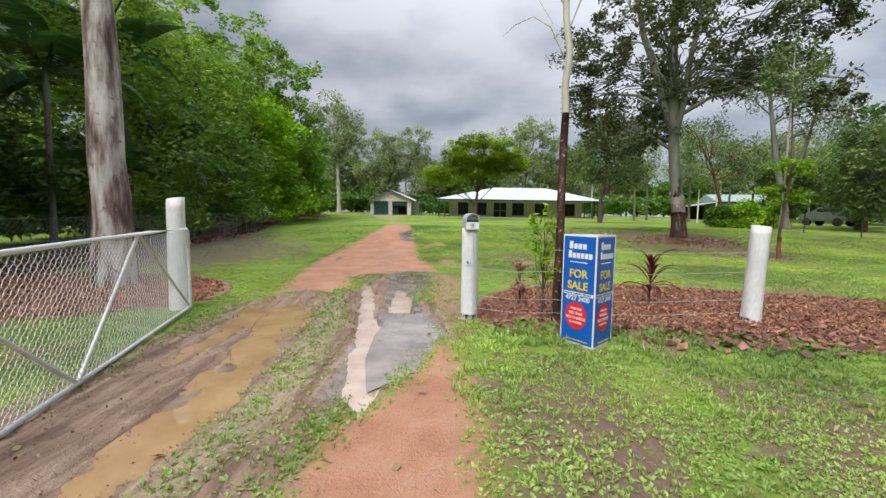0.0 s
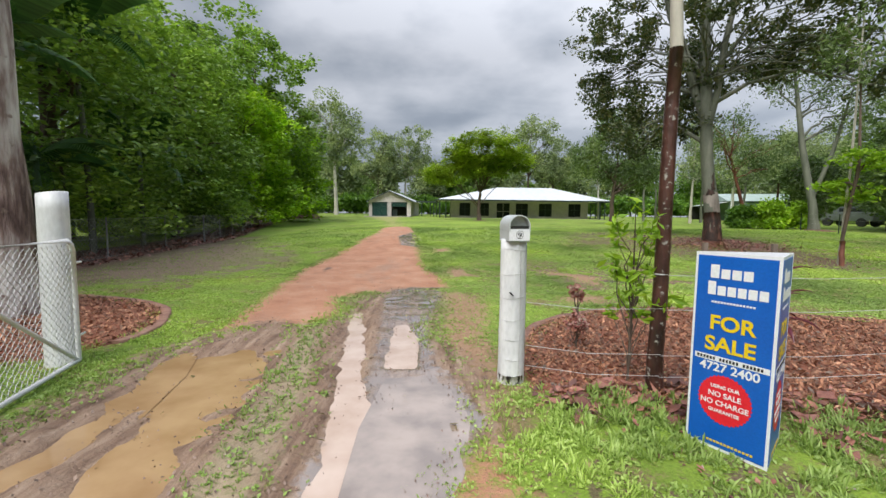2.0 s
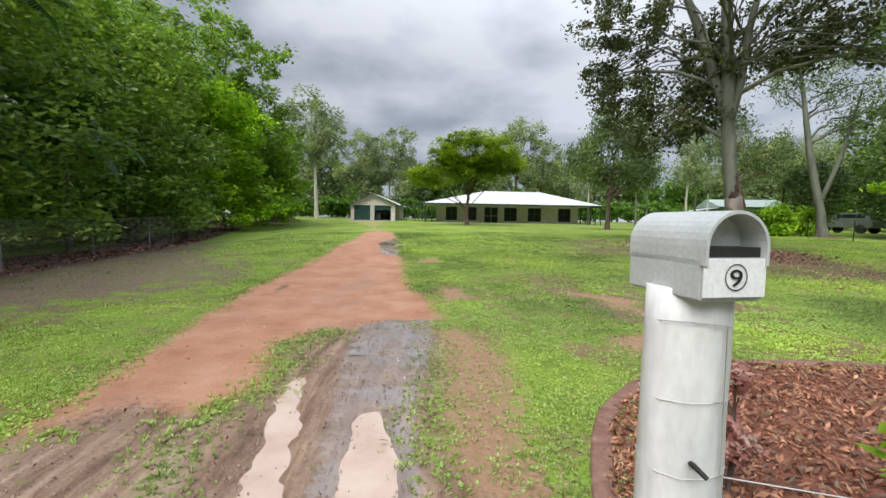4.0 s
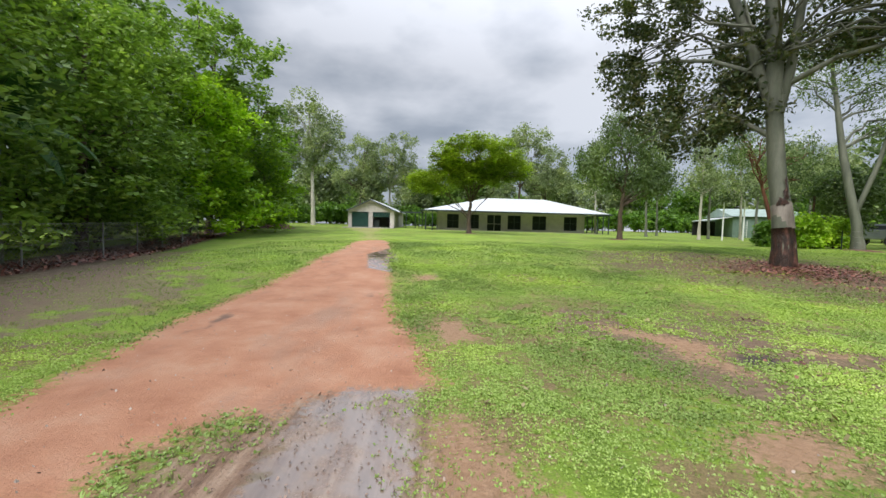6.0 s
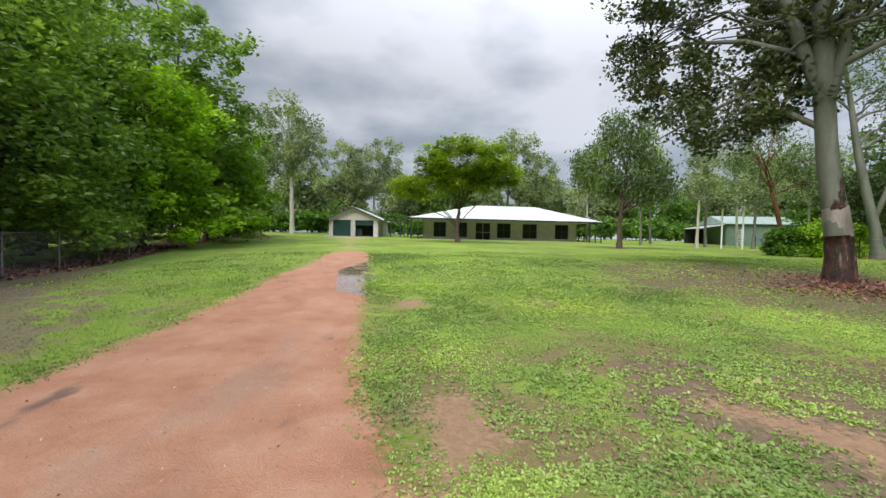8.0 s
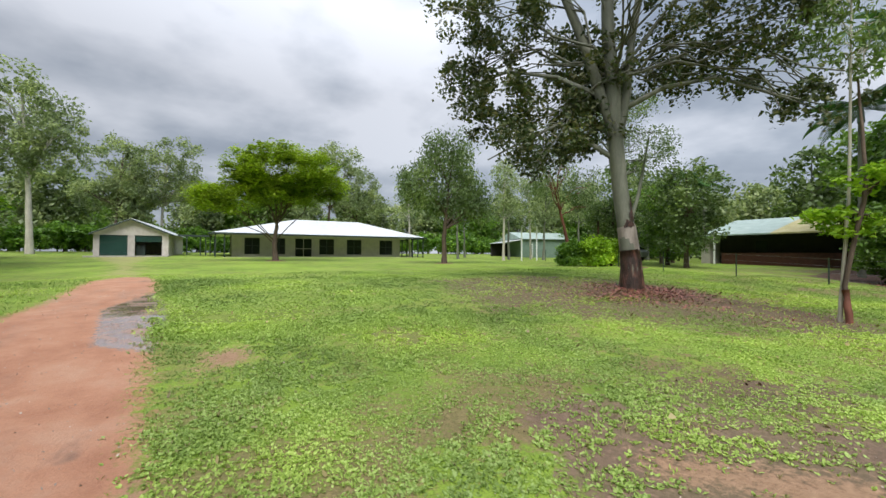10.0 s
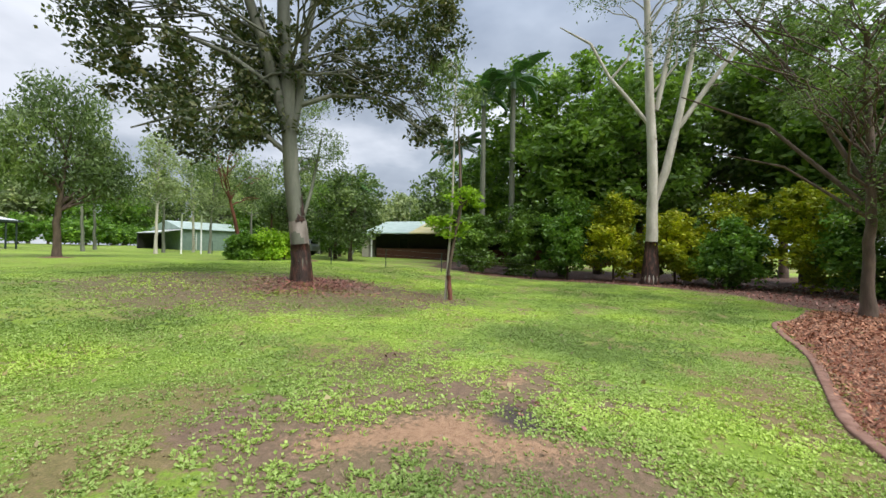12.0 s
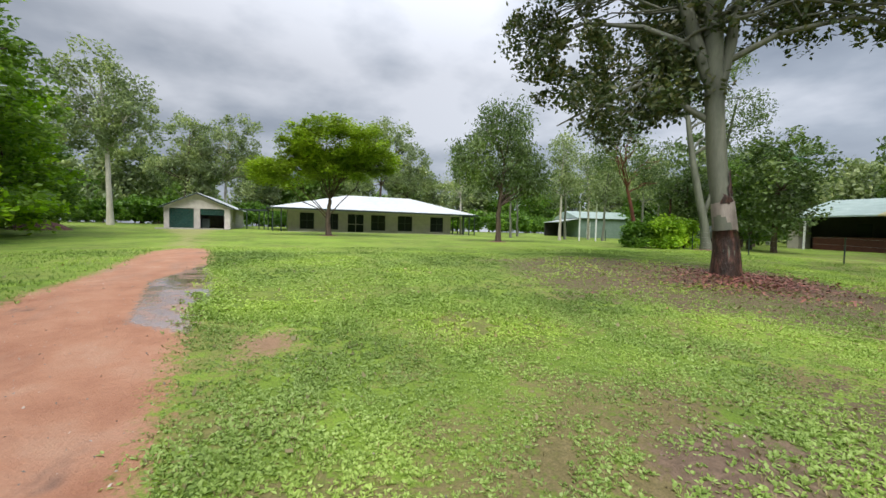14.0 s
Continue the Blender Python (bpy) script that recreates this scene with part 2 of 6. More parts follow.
ROOF_GREEN = surface("weathered_green_roof_steel", [(0.3, (0.3, 0.4, 0.36)), (0.7, (0.45, 0.54, 0.5))], 1.2, 0.45, 0.1, 20)
ROOF_RUST = surface("yellowed_roof_steel", [(0.3, (0.42, 0.36, 0.14)), (0.7, (0.56, 0.5, 0.26))], 1.2, 0.5, 0.1, 20)
BLOCK = surface("besser_block", [(0.3, (0.46, 0.42, 0.39)), (0.7, (0.6, 0.56, 0.52))], 3, 0.85, 0.5, 50, vary=0.12)
WALL_GREY = surface("grey_render", [(0.3, (0.42, 0.39, 0.36)), (0.7, (0.52, 0.49, 0.45))], 2, 0.85, 0.3, 50)
CLAD_GREEN = surface("green_cladding", [(0.3, (0.13, 0.2, 0.17)), (0.7, (0.19, 0.27, 0.23))], 2, 0.6, 0.2, 30)
CLAD_CREAM = surface("cream_cladding", [(0.3, (0.45, 0.4, 0.3)), (0.7, (0.56, 0.5, 0.4))], 2, 0.7, 0.2, 30)
BRICK_RED = surface("dark_red_brick", [(0.3, (0.07, 0.024, 0.018)), (0.7, (0.13, 0.045, 0.032))], 6, 0.8, 0.4, 40)
DOOR_GREEN = surface("dark_green_steel", [(0.3, (0.008, 0.045, 0.036)), (0.7, (0.014, 0.065, 0.052))], 2, 0.45, 0.1, 40)
# near-black for walls deep under a roof: their shade is put into the colour
WALL_SHADED = surface("near_black_shaded_wall", [(0.3, (0.02, 0.02, 0.02)), (0.7, (0.035, 0.033, 0.03))], 2, 0.9, 0.1, 30)
TRIM_DARK = surface("dark_green_trim", [(0.3, (0.02, 0.035, 0.03)), (0.7, (0.035, 0.055, 0.048))], 4, 0.5, 0.1, 40)
CONCRETE = surface("concrete", [(0.3, (0.36, 0.34, 0.31)), (0.7, (0.5, 0.48, 0.44))], 3, 0.85, 0.3, 60)
EDGING = surface("terracotta_edging", [(0.3, (0.21, 0.1, 0.07)), (0.6, (0.34, 0.19, 0.14)), (0.8, (0.46, 0.29, 0.22))], 9, 0.8, 0.5, 60, vary=0.15)
WOOD_GREY = surface("weathered_wood", [(0.3, (0.12, 0.09, 0.07)), (0.7, (0.26, 0.2, 0.16))], 6, 0.8, 0.5, 40, (1, 1, 0.2))
CHIP = surface("bark_chip", [(0.3, (0.17, 0.07, 0.038)), (0.55, (0.36, 0.165, 0.09)), (0.8, (0.62, 0.39, 0.25))], 9, 0.6, 0.3, 80, vary=0.55)
LITTER = surface("wet_dead_leaf", [(0.3, (0.15, 0.055, 0.042)), (0.55, (0.3, 0.12, 0.09)), (0.8, (0.46, 0.26, 0.19))], 9, 0.35, 0.3, 80, vary=0.5)
PEBBLE = surface("pale_pebble", [(0.3, (0.3, 0.23, 0.19)), (0.7, (0.52, 0.43, 0.37))], 9, 0.7, 0.3, 80, vary=0.4)
MOUND_EARTH = surface("red_earth", [(0.3, (0.14, 0.06, 0.045)), (0.7, (0.26, 0.13, 0.1))], 5, 0.9, 0.7, 30, dist=0.04)
CAR_PAINT = surface("silver_paint", [(0.3, (0.2, 0.22, 0.23)), (0.7, (0.26, 0.28, 0.29))], 2, 0.3, 0.0, 40, metal=0.5)
RUBBER = surface("tyre_rubber", [(0.3, (0.02, 0.02, 0.02)), (0.7, (0.035, 0.035, 0.035))], 8, 0.8, 0.2, 60)


def glass_mat():
    m, nt, b = base_mat("dark_glass")
    b.inputs["Base Color"].default_value = (0.02, 0.024, 0.026, 1)
    b.inputs["Roughness"].default_value = 0.05
    return m


GLASS = glass_mat()


def water_mat(name, stops, fleck=0.62):
    m, nt, b = base_mat(name)
    n = noise_fac(nt, 2.5, 4)
    nt.links.new(ramp_of(nt, n, stops), b.inputs["Base Color"])
    b.inputs["Roughness"].default_value = 0.03
    b.inputs["IOR"].default_value = 1.33
    b.inputs["Specular IOR Level"].default_value = 0.6
    add_bump(nt, b, noise_fac(nt, 9, 2), 0.03, 0.01)
    return m


WATER_BROWN = water_mat("muddy_water", [(0.35, (0.33, 0.2, 0.1)), (0.65, (0.43, 0.28, 0.15))])
WATER_THIN = water_mat("thin_rainwater", [(0.35, (0.2, 0.15, 0.125)), (0.65, (0.4, 0.31, 0.26))])
WATER_THIN.node_tree.nodes["Principled BSDF"].inputs["Coat Weight"].default_value = 1.0
WATER_THIN.node_tree.nodes["Principled BSDF"].inputs["Coat IOR"].default_value = 2.0
WATER_PALE = water_mat("milky_puddle", [(0.35, (0.48, 0.35, 0.28)), (0.65, (0.6, 0.47, 0.4))])


# ---- the lie of the land ----
RIGHT_Y, RIGHT_Z = (13, 16, 20, 24, 30, 37, 50, 57, 60, 66, 85), (0, .12, .45, .62, .75, .9, 1.0, 1.17, 1.27, 1.4, 1.7)
LEFT_Y, LEFT_Z = (13, 25, 40, 57, 60, 66, 85), (0, .15, .6, 1.1, 1.25, 1.4, 1.7)
# patches in plan
DRIVE = [(-3.05, 7.2), (-3.5, 10.0), (-3.95, 13), (-3.7, 18), (-3.5, 22), (-3.7, 25), (-3.9, 27.5), (-3.3, 29), (-2.5, 28.6), (-2.0, 26.5), (-1.5, 22), (-1.2, 18.5), (-1.0, 16), (-.72, 13.6), (-.3, 12), (-.05, 10.6), (-1.1, 9.7), (-1.7, 9.9), (-2.05, 9.4), (-1.75, 8.0), (-2.2, 7.4)]
DRIVE_NEAR = [(-.95, -4), (-.88, 2.3), (-.75, 2.95), (-.42, 3.45), (-.1, 4.6), (.1, 4.9), (.2, 4.1), (.3, 3), (.24, 2), (.3, -4)]
FAR_TRACK = [(-3.9, 27), (-5.8, 40), (-8.5, 50), (-10.6, 59.5), (-5.2, 59.5), (-5.0, 50), (-4.0, 40), (-2.0, 27)]
STRIP = [(.05, 4.6), (.35, 5.6), (.35, 7.2), (.6, 9.0), (0, 10.4), (-.35, 9.8), (-.3, 7), (-.15, 5.2)]
MUD = [(-3.4, -4), (-3.1, 2.2), (-3.3, 4.7), (-3.3, 6.6), (-2.6, 7.9), (-1.95, 7.6), (-1.7, 8.1), (-1.75, 9.3), (-1.2, 10.4), (-.2, 10.6), (-.15, 9), (-.3, 7.2), (.25, 5.9), (.1, 4.9), (-.2, 4.6), (-.45, 3.6), (-.85, 2.9), (-.9, -4)]
SANDY = [(-1.75, -1), (-1.3, 2), (-1.15, 4), (-1.35, 5.6), (-1.75, 7.2), (-2.0, 7.2), (-1.7, 5.6), (-1.55, 3.5), (-1.6, 2), (-2.3, -1)]
RUT_LEFT = [(-2.0, 2.05), (-1.8, 2.1), (-1.66, 3.6), (-1.84, 4.76), (-1.83, 5.5), (-2.05, 6.6), (-2.35, 6.68), (-2.72, 6.2), (-2.48, 5.55), (-2.26, 4.95), (-2.15, 4.2), (-2.0, 3.3)]
RUT_FAR_LEFT = [(-2.72, 3.9), (-2.55, 4.1), (-2.54, 5.15), (-2.7, 5.9), (-2.93, 6.7), (-3.03, 6.4), (-2.84, 5.55), (-2.74, 4.85), (-2.78, 4.3)]
BURN = [(3.77, 11.82), (4.08, 11.72), (3.9, 11.4), (3.57, 11.14), (3.34, 11.35), (3.41, 11.61)]
THIN_LAWN = [[(.3, 3.6), (1.1, 3.5), (1.5, 3.0), (1.4, 2.2), (.4, 2.0)], [(2.3, 3.7), (3.6, 3.7), (3.6, 2.2), (2.0, 2.1), (2.2, 3.0)]]
POOL = [(-.6, 3.5), (-.35, 3.9), (-.2, 4.6), (-.12, 5.3), (-.35, 5.9), (-.68, 5.8), (-.72, 5.0), (-.68, 4.2)]
SOIL = [(2.27, 14.25), (2.69, 14.23), (3.3, 14.09), (4.02, 13.25), (5.18, 12.25), (5.72, 11.83), (5.38, 11.07), (4.99, 9.88), (4.58, 9.83), (3.93, 10.72), (3.51, 10.96), (3.26, 10.25), (2.63, 10.28), (1.79, 12.87), (1.65, 13.28), (2.04, 13.59)]
LANE = [(-.6, 3.0), (-.8, 3.3), (-.87, 3.8), (-.93, 4.4), (-1.02, 5.1), (-1.25, 6.1), (-1.6, 8.25), (-1.46, 8.45), (-1.16, 6.95), (-.82, 5.2), (-.7, 4.7), (-.62, 4.1), (-.6, 3.5)]
PRINT = [(-.8, 6.15), (-.5, 6.15), (-.52, 7.1), (-.72, 7.75), (-.88, 7.7)]
WET_FILMS = [[(-.9, 3.2), (-.55, 3.5), (-.2, 4.6), (.05, 5.1), (-.2, 5.9), (-.5, 6.4), (-.9, 6), (-1.0, 4.5)],
             [(-1.05, 5.6), (-.92, 5.6), (-.95, 7), (-1.25, 9.6), (-.9, 10.5), (-.35, 10.5), (-.3, 9.5), (-.5, 7.6), (-.35, 6.2), (-.7, 5.7)],
             [(-1.83, 18.2), (-2.24, 20.9), (-1.75, 23.2), (-1.4, 21.4), (-1.13, 19), (-1.16, 17.7)],
             [(-1.22, 9.6), (-1.12, 9.95), (-1.16, 10.2), (-.92, 10.35), (-.8, 10.15), (-.62, 10.3), (-.45, 10.0), (-.5, 9.7), (-.8, 9.75)]]
BED = [(.5, 5.6), (.5, 6.5), (.72, 7.1), (1.05, 7.7), (1.7, 8.3), (2.75, 8.7), (4.4, 8.6), (5.8, 8.15), (7.7, 7.5), (9.6, 7.1), (11.3, 6.6), (12.2, 5.8), (14.5, 4.6), (14.5, .5), (11, 2.6), (8, 3.9), (4.9, 4.75), (2.9, 5.1), (1.6, 5.35)]
LEFT_BED = [(-3.85, 6.7), (-3.85, 7.3), (-4.1, 7.9), (-4.45, 8.4), (-5.15, 8.85), (-6.3, 9.2), (-8, 9.5), (-9.5, 8.8), (-9.5, 6), (-7, 4.9), (-5, 5.4), (-4.1, 6.2)]
HEDGE_BED = [(27, 21), (24.7, 17.0), (23.8, 11.2), (22.3, 7.5), (19.6, 5.1), (15.3, 4.4), (14, 3.4), (14, -6), (40, -6), (40, 24)]
BARE = [[(2.53, 13.24), (2.97, 12.85), (3.58, 12.22), (3.65, 11.87), (3.35, 11.67), (3.3, 10.9), (3.08, 10.88), (2.78, 11.43), (2.8, 12.01), (2.66, 12.54), (2.34, 12.86)],
        [(4.59, 11.98), (5.26, 11.72), (4.87, 11.58), (4.36, 11.81)],
        [(-.1, 11.6), (.6, 12.3), (.35, 13.3), (-.2, 13.2)], [(1.9, 9.0), (2.8, 9.4), (2.6, 10.0), (1.8, 9.7)], [(-.6, 16.5), (.1, 16.9), (0, 17.6), (-.6, 17.4)]]
# leaf litter; the first patch also carries the big gum's shade as dark colour
LITTER_AND_SHADE = [[(6.3, 24.4), (11.2, 26), (14.8, 22), (13.7, 19), (13.2, 14.5), (11.5, 13.6), (9, 14.8), (7.2, 16.6), (4.8, 18.5)], [(-9.5, 10), (-11.2, 17), (-12, 22), (-10.2, 25), (-8, 20), (-7, 15), (-6.2, 12), (-7, 10)],
            [(.35, -1), (.45, 4.4), (1.4, 4.5), (1.7, 3.2), (1.5, -1)], [(2.2, 2.2), (3.6, 2.6), (3.4, 3.6), (2.6, 3.4)], [(3.4, 10.4), (4.4, 11.1), (4.6, 11.7), (3.9, 12.0)], [(3.0, 14.2), (5, 14.4), (6.5, 12.8), (4.6, 12.8)]]
LEFT_BARE = [[(-8.2, 11), (-9.4, 16), (-9.8, 19.5), (-7, 19), (-5.2, 16), (-5.0, 13), (-6.0, 10.5)]]
FENCE_LINE = [(-9.2, 2.0), (-9.7, 9.0), (-10.45, 14.8), (-11.2, 21.2), (-12.6, 26.5), (-14.25, 32.5), (-16.4, 41), (-19.0, 50)]
BIG_GUM = (11.15, 19.65)


def inside_soft(x, y, poly, soft):
    """1 well inside the polygon, 0 well outside, smooth over soft metres either side of its edge (arrays)."""
    d = np.full(x.shape, 1e9)
    odd = np.zeros(x.shape, bool)
    for (x0, y0), (x1, y1) in zip(poly, poly[1:] + poly[:1]):
        ex, ey = x1 - x0, y1 - y0
        t = np.clip(((x - x0) * ex + (y - y0) * ey) / (ex * ex + ey * ey + 1e-9), 0, 1)
        d = np.minimum(d, np.hypot(x - x0 - t * ex, y - y0 - t * ey))
        if y0 != y1:
            odd ^= ((y0 > y) != (y1 > y)) & (x < (x1 - x0) * (y - y0) / (y1 - y0) + x0)
    s = np.clip(np.where(odd, d, -d) / soft * 0.5 + 0.5, 0, 1)
    return s * s * (3 - 2 * s)


TABLE = np.random.RandomState(77).uniform(-1, 1, (64, 64))


def waves(x, y, size, seed=0):
    """Smooth noise from about -1 to 1, with features of that size in metres (arrays)."""
    x, y = np.asarray(x, float) / size + seed * 7.31, np.asarray(y, float) / size + seed * 3.77
    out = 0.0
    for k, amp in ((1.0, 1.0), (2.03, 0.5)):
        u, v = (x * 0.8 - y * 0.6) * k, (x * 0.6 + y * 0.8) * k
        i, j = np.floor(u).astype(int), np.floor(v).astype(int)
        fu, fv = u - i, v - j
        fu, fv = fu * fu * (3 - 2 * fu), fv * fv * (3 - 2 * fv)
        i0, j0, i1, j1 = i % 64, j % 64, (i + 1) % 64, (j + 1) % 64
        out = out + amp * ((TABLE[i0, j0] * (1 - fu) + TABLE[i1, j0] * fu) * (1 - fv) + (TABLE[i0, j1] * (1 - fu) + TABLE[i1, j1] * fu) * fv)
    return out / 1.1


def lane_offset(x, y):
    """Distance across the muddy tracks, which bend to the left as they go."""
    return x - np.interp(y, (-4, 2, 5, 7, 10), (0.1, 0, -0.15, -0.4, -0.9))


def land(x, y):
    x, y = np.asarray(x, float), np.asarray(y, float)
    k = np.clip((x + 13) / 11, 0, 1)
    k = k * k * (3 - 2 * k)
    z = np.interp(y, LEFT_Y, LEFT_Z) * (1 - k) + np.interp(y, RIGHT_Y, RIGHT_Z) * k
    z = z + 0.025 * waves(x, y, 5, 3) * np.clip((y - 12) / 6, 0, 1)
    z = z + 0.1 * np.exp(-((x - BIG_GUM[0]) ** 2 + (y - BIG_GUM[1]) ** 2) / 2.2)
    near = (y < 14) & (np.abs(x) < 16)
    if np.any(near):
        xn, yn = x[near] if x.shape else x, y[near] if y.shape else y
        mud = inside_soft(xn, yn, MUD, 0.5)
        off = lane_offset(xn, yn)
        ridge = 0.5 + 0.5 * np.sin(off * 16 + 0.6 * waves(xn, yn, 1.5, 5))
        dz = mud * (0.03 * ridge * (0.55 + 0.45 * waves(xn, yn, 0.5, 6)) + 0.018 * waves(xn, yn, 0.16, 7) + 0.014 * waves(xn, yn, 0.4, 17))
        for film in WET_FILMS:
            dz = dz * (1 - 0.85 * inside_soft(xn, yn, film, 0.5))
        for poly, deep, soft in ((RUT_LEFT, 0.075, 0.3), (RUT_FAR_LEFT, 0.06, 0.2), (LANE, 0.06, 0.16), (PRINT, 0.05, 0.1), (POOL, 0.035, 0.3)):
            dz = dz - deep * inside_soft(xn, yn, poly, soft)
        dz = dz + 0.03 * inside_soft(xn, yn, BED, 0.3) * (1 + 0.4 * waves(xn, yn, 0.4, 8)) + 0.03 * inside_soft(xn, yn, LEFT_BED, 0.3)
        lawn = 1 - np.maximum(mud, inside_soft(xn, yn, DRIVE, 0.5))
        dz = dz + lawn * 0.008 * waves(xn, yn, 0.5, 9)
        if z.shape:
            z[near] += dz
        else:
            z = z + dz
    return z


PLACES = {}


def ground_z(x, y):
    key = (round(float(x), 2), round(float(y), 2))
    if key not in PLACES:
        PLACES[key] = ground_at(x, y)
    return PLACES[key]


def ground_at(x, y):
    return float(land(np.array([x]), np.array([y]))[0])


def mesh_np(name, verts, faces, smooth=False):
    """A mesh from arrays: n x 3 places and m x k corners (k = 3 or 4)."""
    me = bpy.data.meshes.new(name)
    faces = np.asarray(faces, np.int32)
    m, k = faces.shape
    me.vertices.add(len(verts)); me.loops.add(m * k); me.polygons.add(m)
    me.vertices.foreach_set("co", np.asarray(verts, np.float32).ravel())
    me.loops.foreach_set("vertex_index", faces.ravel())
    me.polygons.foreach_set("loop_start", np.arange(m, dtype=np.int32) * k)
    me.polygons.foreach_set("use_smooth", np.full(m, smooth))
    me.update(calc_edges=True)
    return me


def part(name, mesh, material, parent=None, label="", at=None):
    """Links a mesh or a bmesh as one object, under a thing if one is given."""
    if isinstance(mesh, bmesh.types.BMesh):
        me = bpy.data.meshes.new(name)
        mesh.to_mesh(me)
        mesh.free()
        mesh = me
    ob = new(name, mesh)
    for m in material if isinstance(material, (list, tuple)) else [material]:
        if m and m.name not in [q.name for q in mesh.materials if q]:
            mesh.materials.append(m)
    ob.parent = parent
    if at is not None:
        ob.matrix_basis = at
    return tagged(ob, label)


def thing(name, m, label, category, group=""):
    ob = new(name)
    ob.empty_display_size = 0.2
    ob.matrix_basis = m
    return tagged(ob, label, category, group)


def box(bm, x0, y0, z0, x1, y1, z1, bevel=0.0):
    r = bmesh.ops.create_cube(bm, size=1, matrix=Matrix.Translation(((x0 + x1) / 2, (y0 + y1) / 2, (z0 + z1) / 2)) @ Matrix.Diagonal((x1 - x0, y1 - y0, z1 - z0, 1)))
    if bevel:
        es = list({e for v in r["verts"] for e in v.link_edges})
        bmesh.ops.bevel(bm, geom=es, offset=bevel, segments=2, affect="EDGES")
    return bm


def tube_arrays(paths, sides=6):
    """Tapered tubes along paths; each path a list of (x, y, z, r)."""
    V, F, n0 = [], [], 0
    ang = np.arange(sides) / sides * 2 * np.pi
    for path in paths:
        P = np.array(path, float)
        T = np.gradient(P[:, :3], axis=0)
        T /= np.linalg.norm(T, axis=1)[:, None] + 1e-9
        ref = np.array((1.0, 0, 0)) if abs(T[:, 0].mean()) < 0.8 else np.array((0, 1.0, 0))
        U = np.cross(T, ref); U /= np.linalg.norm(U, axis=1)[:, None] + 1e-9
        W = np.cross(T, U)
        ring = P[:, None, :3] + P[:, None, 3:4] * (U[:, None] * np.cos(ang)[None, :, None] + W[:, None] * np.sin(ang)[None, :, None])
        V.append(ring.reshape(-1, 3))
        k = len(P)
        i = np.arange(k - 1)[:, None] * sides + np.arange(sides)[None]
        j = np.arange(k - 1)[:, None] * sides + (np.arange(sides)[None] + 1) % sides
        F.append(np.stack([i, i + sides, j + sides, j], -1).reshape(-1, 4) + n0)
        # closed end
        c = n0 + (k - 1) * sides
        F.append(np.array([[c, c + 1, c + 2, c + (3 if sides > 3 else 2)]]) if sides == 4 else np.array([[c, c + q, c + q + 1, c + min(q + 2, sides - 1)] for q in range(1, sides - 1, 2)]))
        n0 += k * sides
    F = np.concatenate([f for f in F])
    return np.concatenate(V), F


def tubes(name, paths, material, parent=None, sides=6, label="", smooth=True):
    v, f = tube_arrays(paths, sides)
    me = bpy.data.meshes.new(name)
    me.from_pydata(v.tolist(), [], [tuple(dict.fromkeys(q)) for q in f.tolist() if len(set(q)) > 2])
    me.polygons.foreach_set("use_smooth", np.full(len(me.polygons), smooth))
    me.update()
    return part(name, me, material, parent, label)


def leaf_arrays(c, size, rng, droop=0.0, slim=0.38, flat=0.0):
    """One folded leaf of two triangles at each centre: n x 3 centres, n sizes."""
    n = len(c)
    d = rng.normal(size=(n, 3))
    d[:, 2] = d[:, 2] * (1 - flat) * 0.7 - droop * 1.6
    d /= np.linalg.norm(d, axis=1)[:, None]
    s = np.cross(d, rng.normal(size=(n, 3)) * (1 - flat) + np.array((0, 0, 1.6 * flat)))
    s /= np.linalg.norm(s, axis=1)[:, None] + 1e-9
    up = np.cross(s, d)
    L = (size * rng.uniform(0.6, 1.25, n))[:, None]
    a, b = c - d * L * 0.5, c + d * L * 0.5
    mid = c - d * L * 0.06 - up * L * 0.08
    l, r = mid - s * L * slim * 0.5 + up * L * 0.12, mid + s * L * slim * 0.5 + up * L * 0.12
    V = np.stack([a, r, b, l], 1).reshape(-1, 3)
    i = np.arange(n)[:, None] * 4
    return V, i + np.array([[0, 1, 2, 3]])


def leaf_mesh(name, clumps, per, size, seed, droop=0.0, slim=0.38, flat=0.0, shell=0.35):
    """Leaves round clump centres: clumps rows of (x, y, z, rx, ry, rz)."""
    rng = np.random.RandomState(seed)
    C = np.repeat(np.array(clumps, float), per, axis=0)
    u = rng.normal(size=(len(C), 3))
    u /= np.linalg.norm(u, axis=1)[:, None]
    rad = rng.uniform(shell, 1.0, len(C)) ** 0.6 * (1 + 0.25 * rng.normal(size=len(C)))
    P = C[:, :3] + u * rad[:, None] * C[:, 3:6]
    v, f = leaf_arrays(P, np.full(len(P), size), rng, droop, slim, flat)
    return mesh_np(name, v, f)


def bend(p, q, r0, r1, rng, sag=0.12, steps=6, wob=0.05):
    """A limb from p to q that starts steep and bends over, with a little wander."""
    p, q = np.array(p, float), np.array(q, float)
    L = np.linalg.norm(q - p)
    out = []
    w = rng.normal(size=(steps + 1, 3)) * wob * L
    for i in range(steps + 1):
        t = i / steps
        c = p + (q - p) * t
        c[2] += sag * L * math.sin(math.pi * t)
        c = c + w[i] * math.sin(math.pi * t)
        out.append((*c, r0 + (r1 - r0) * t ** 0.8))
    return out


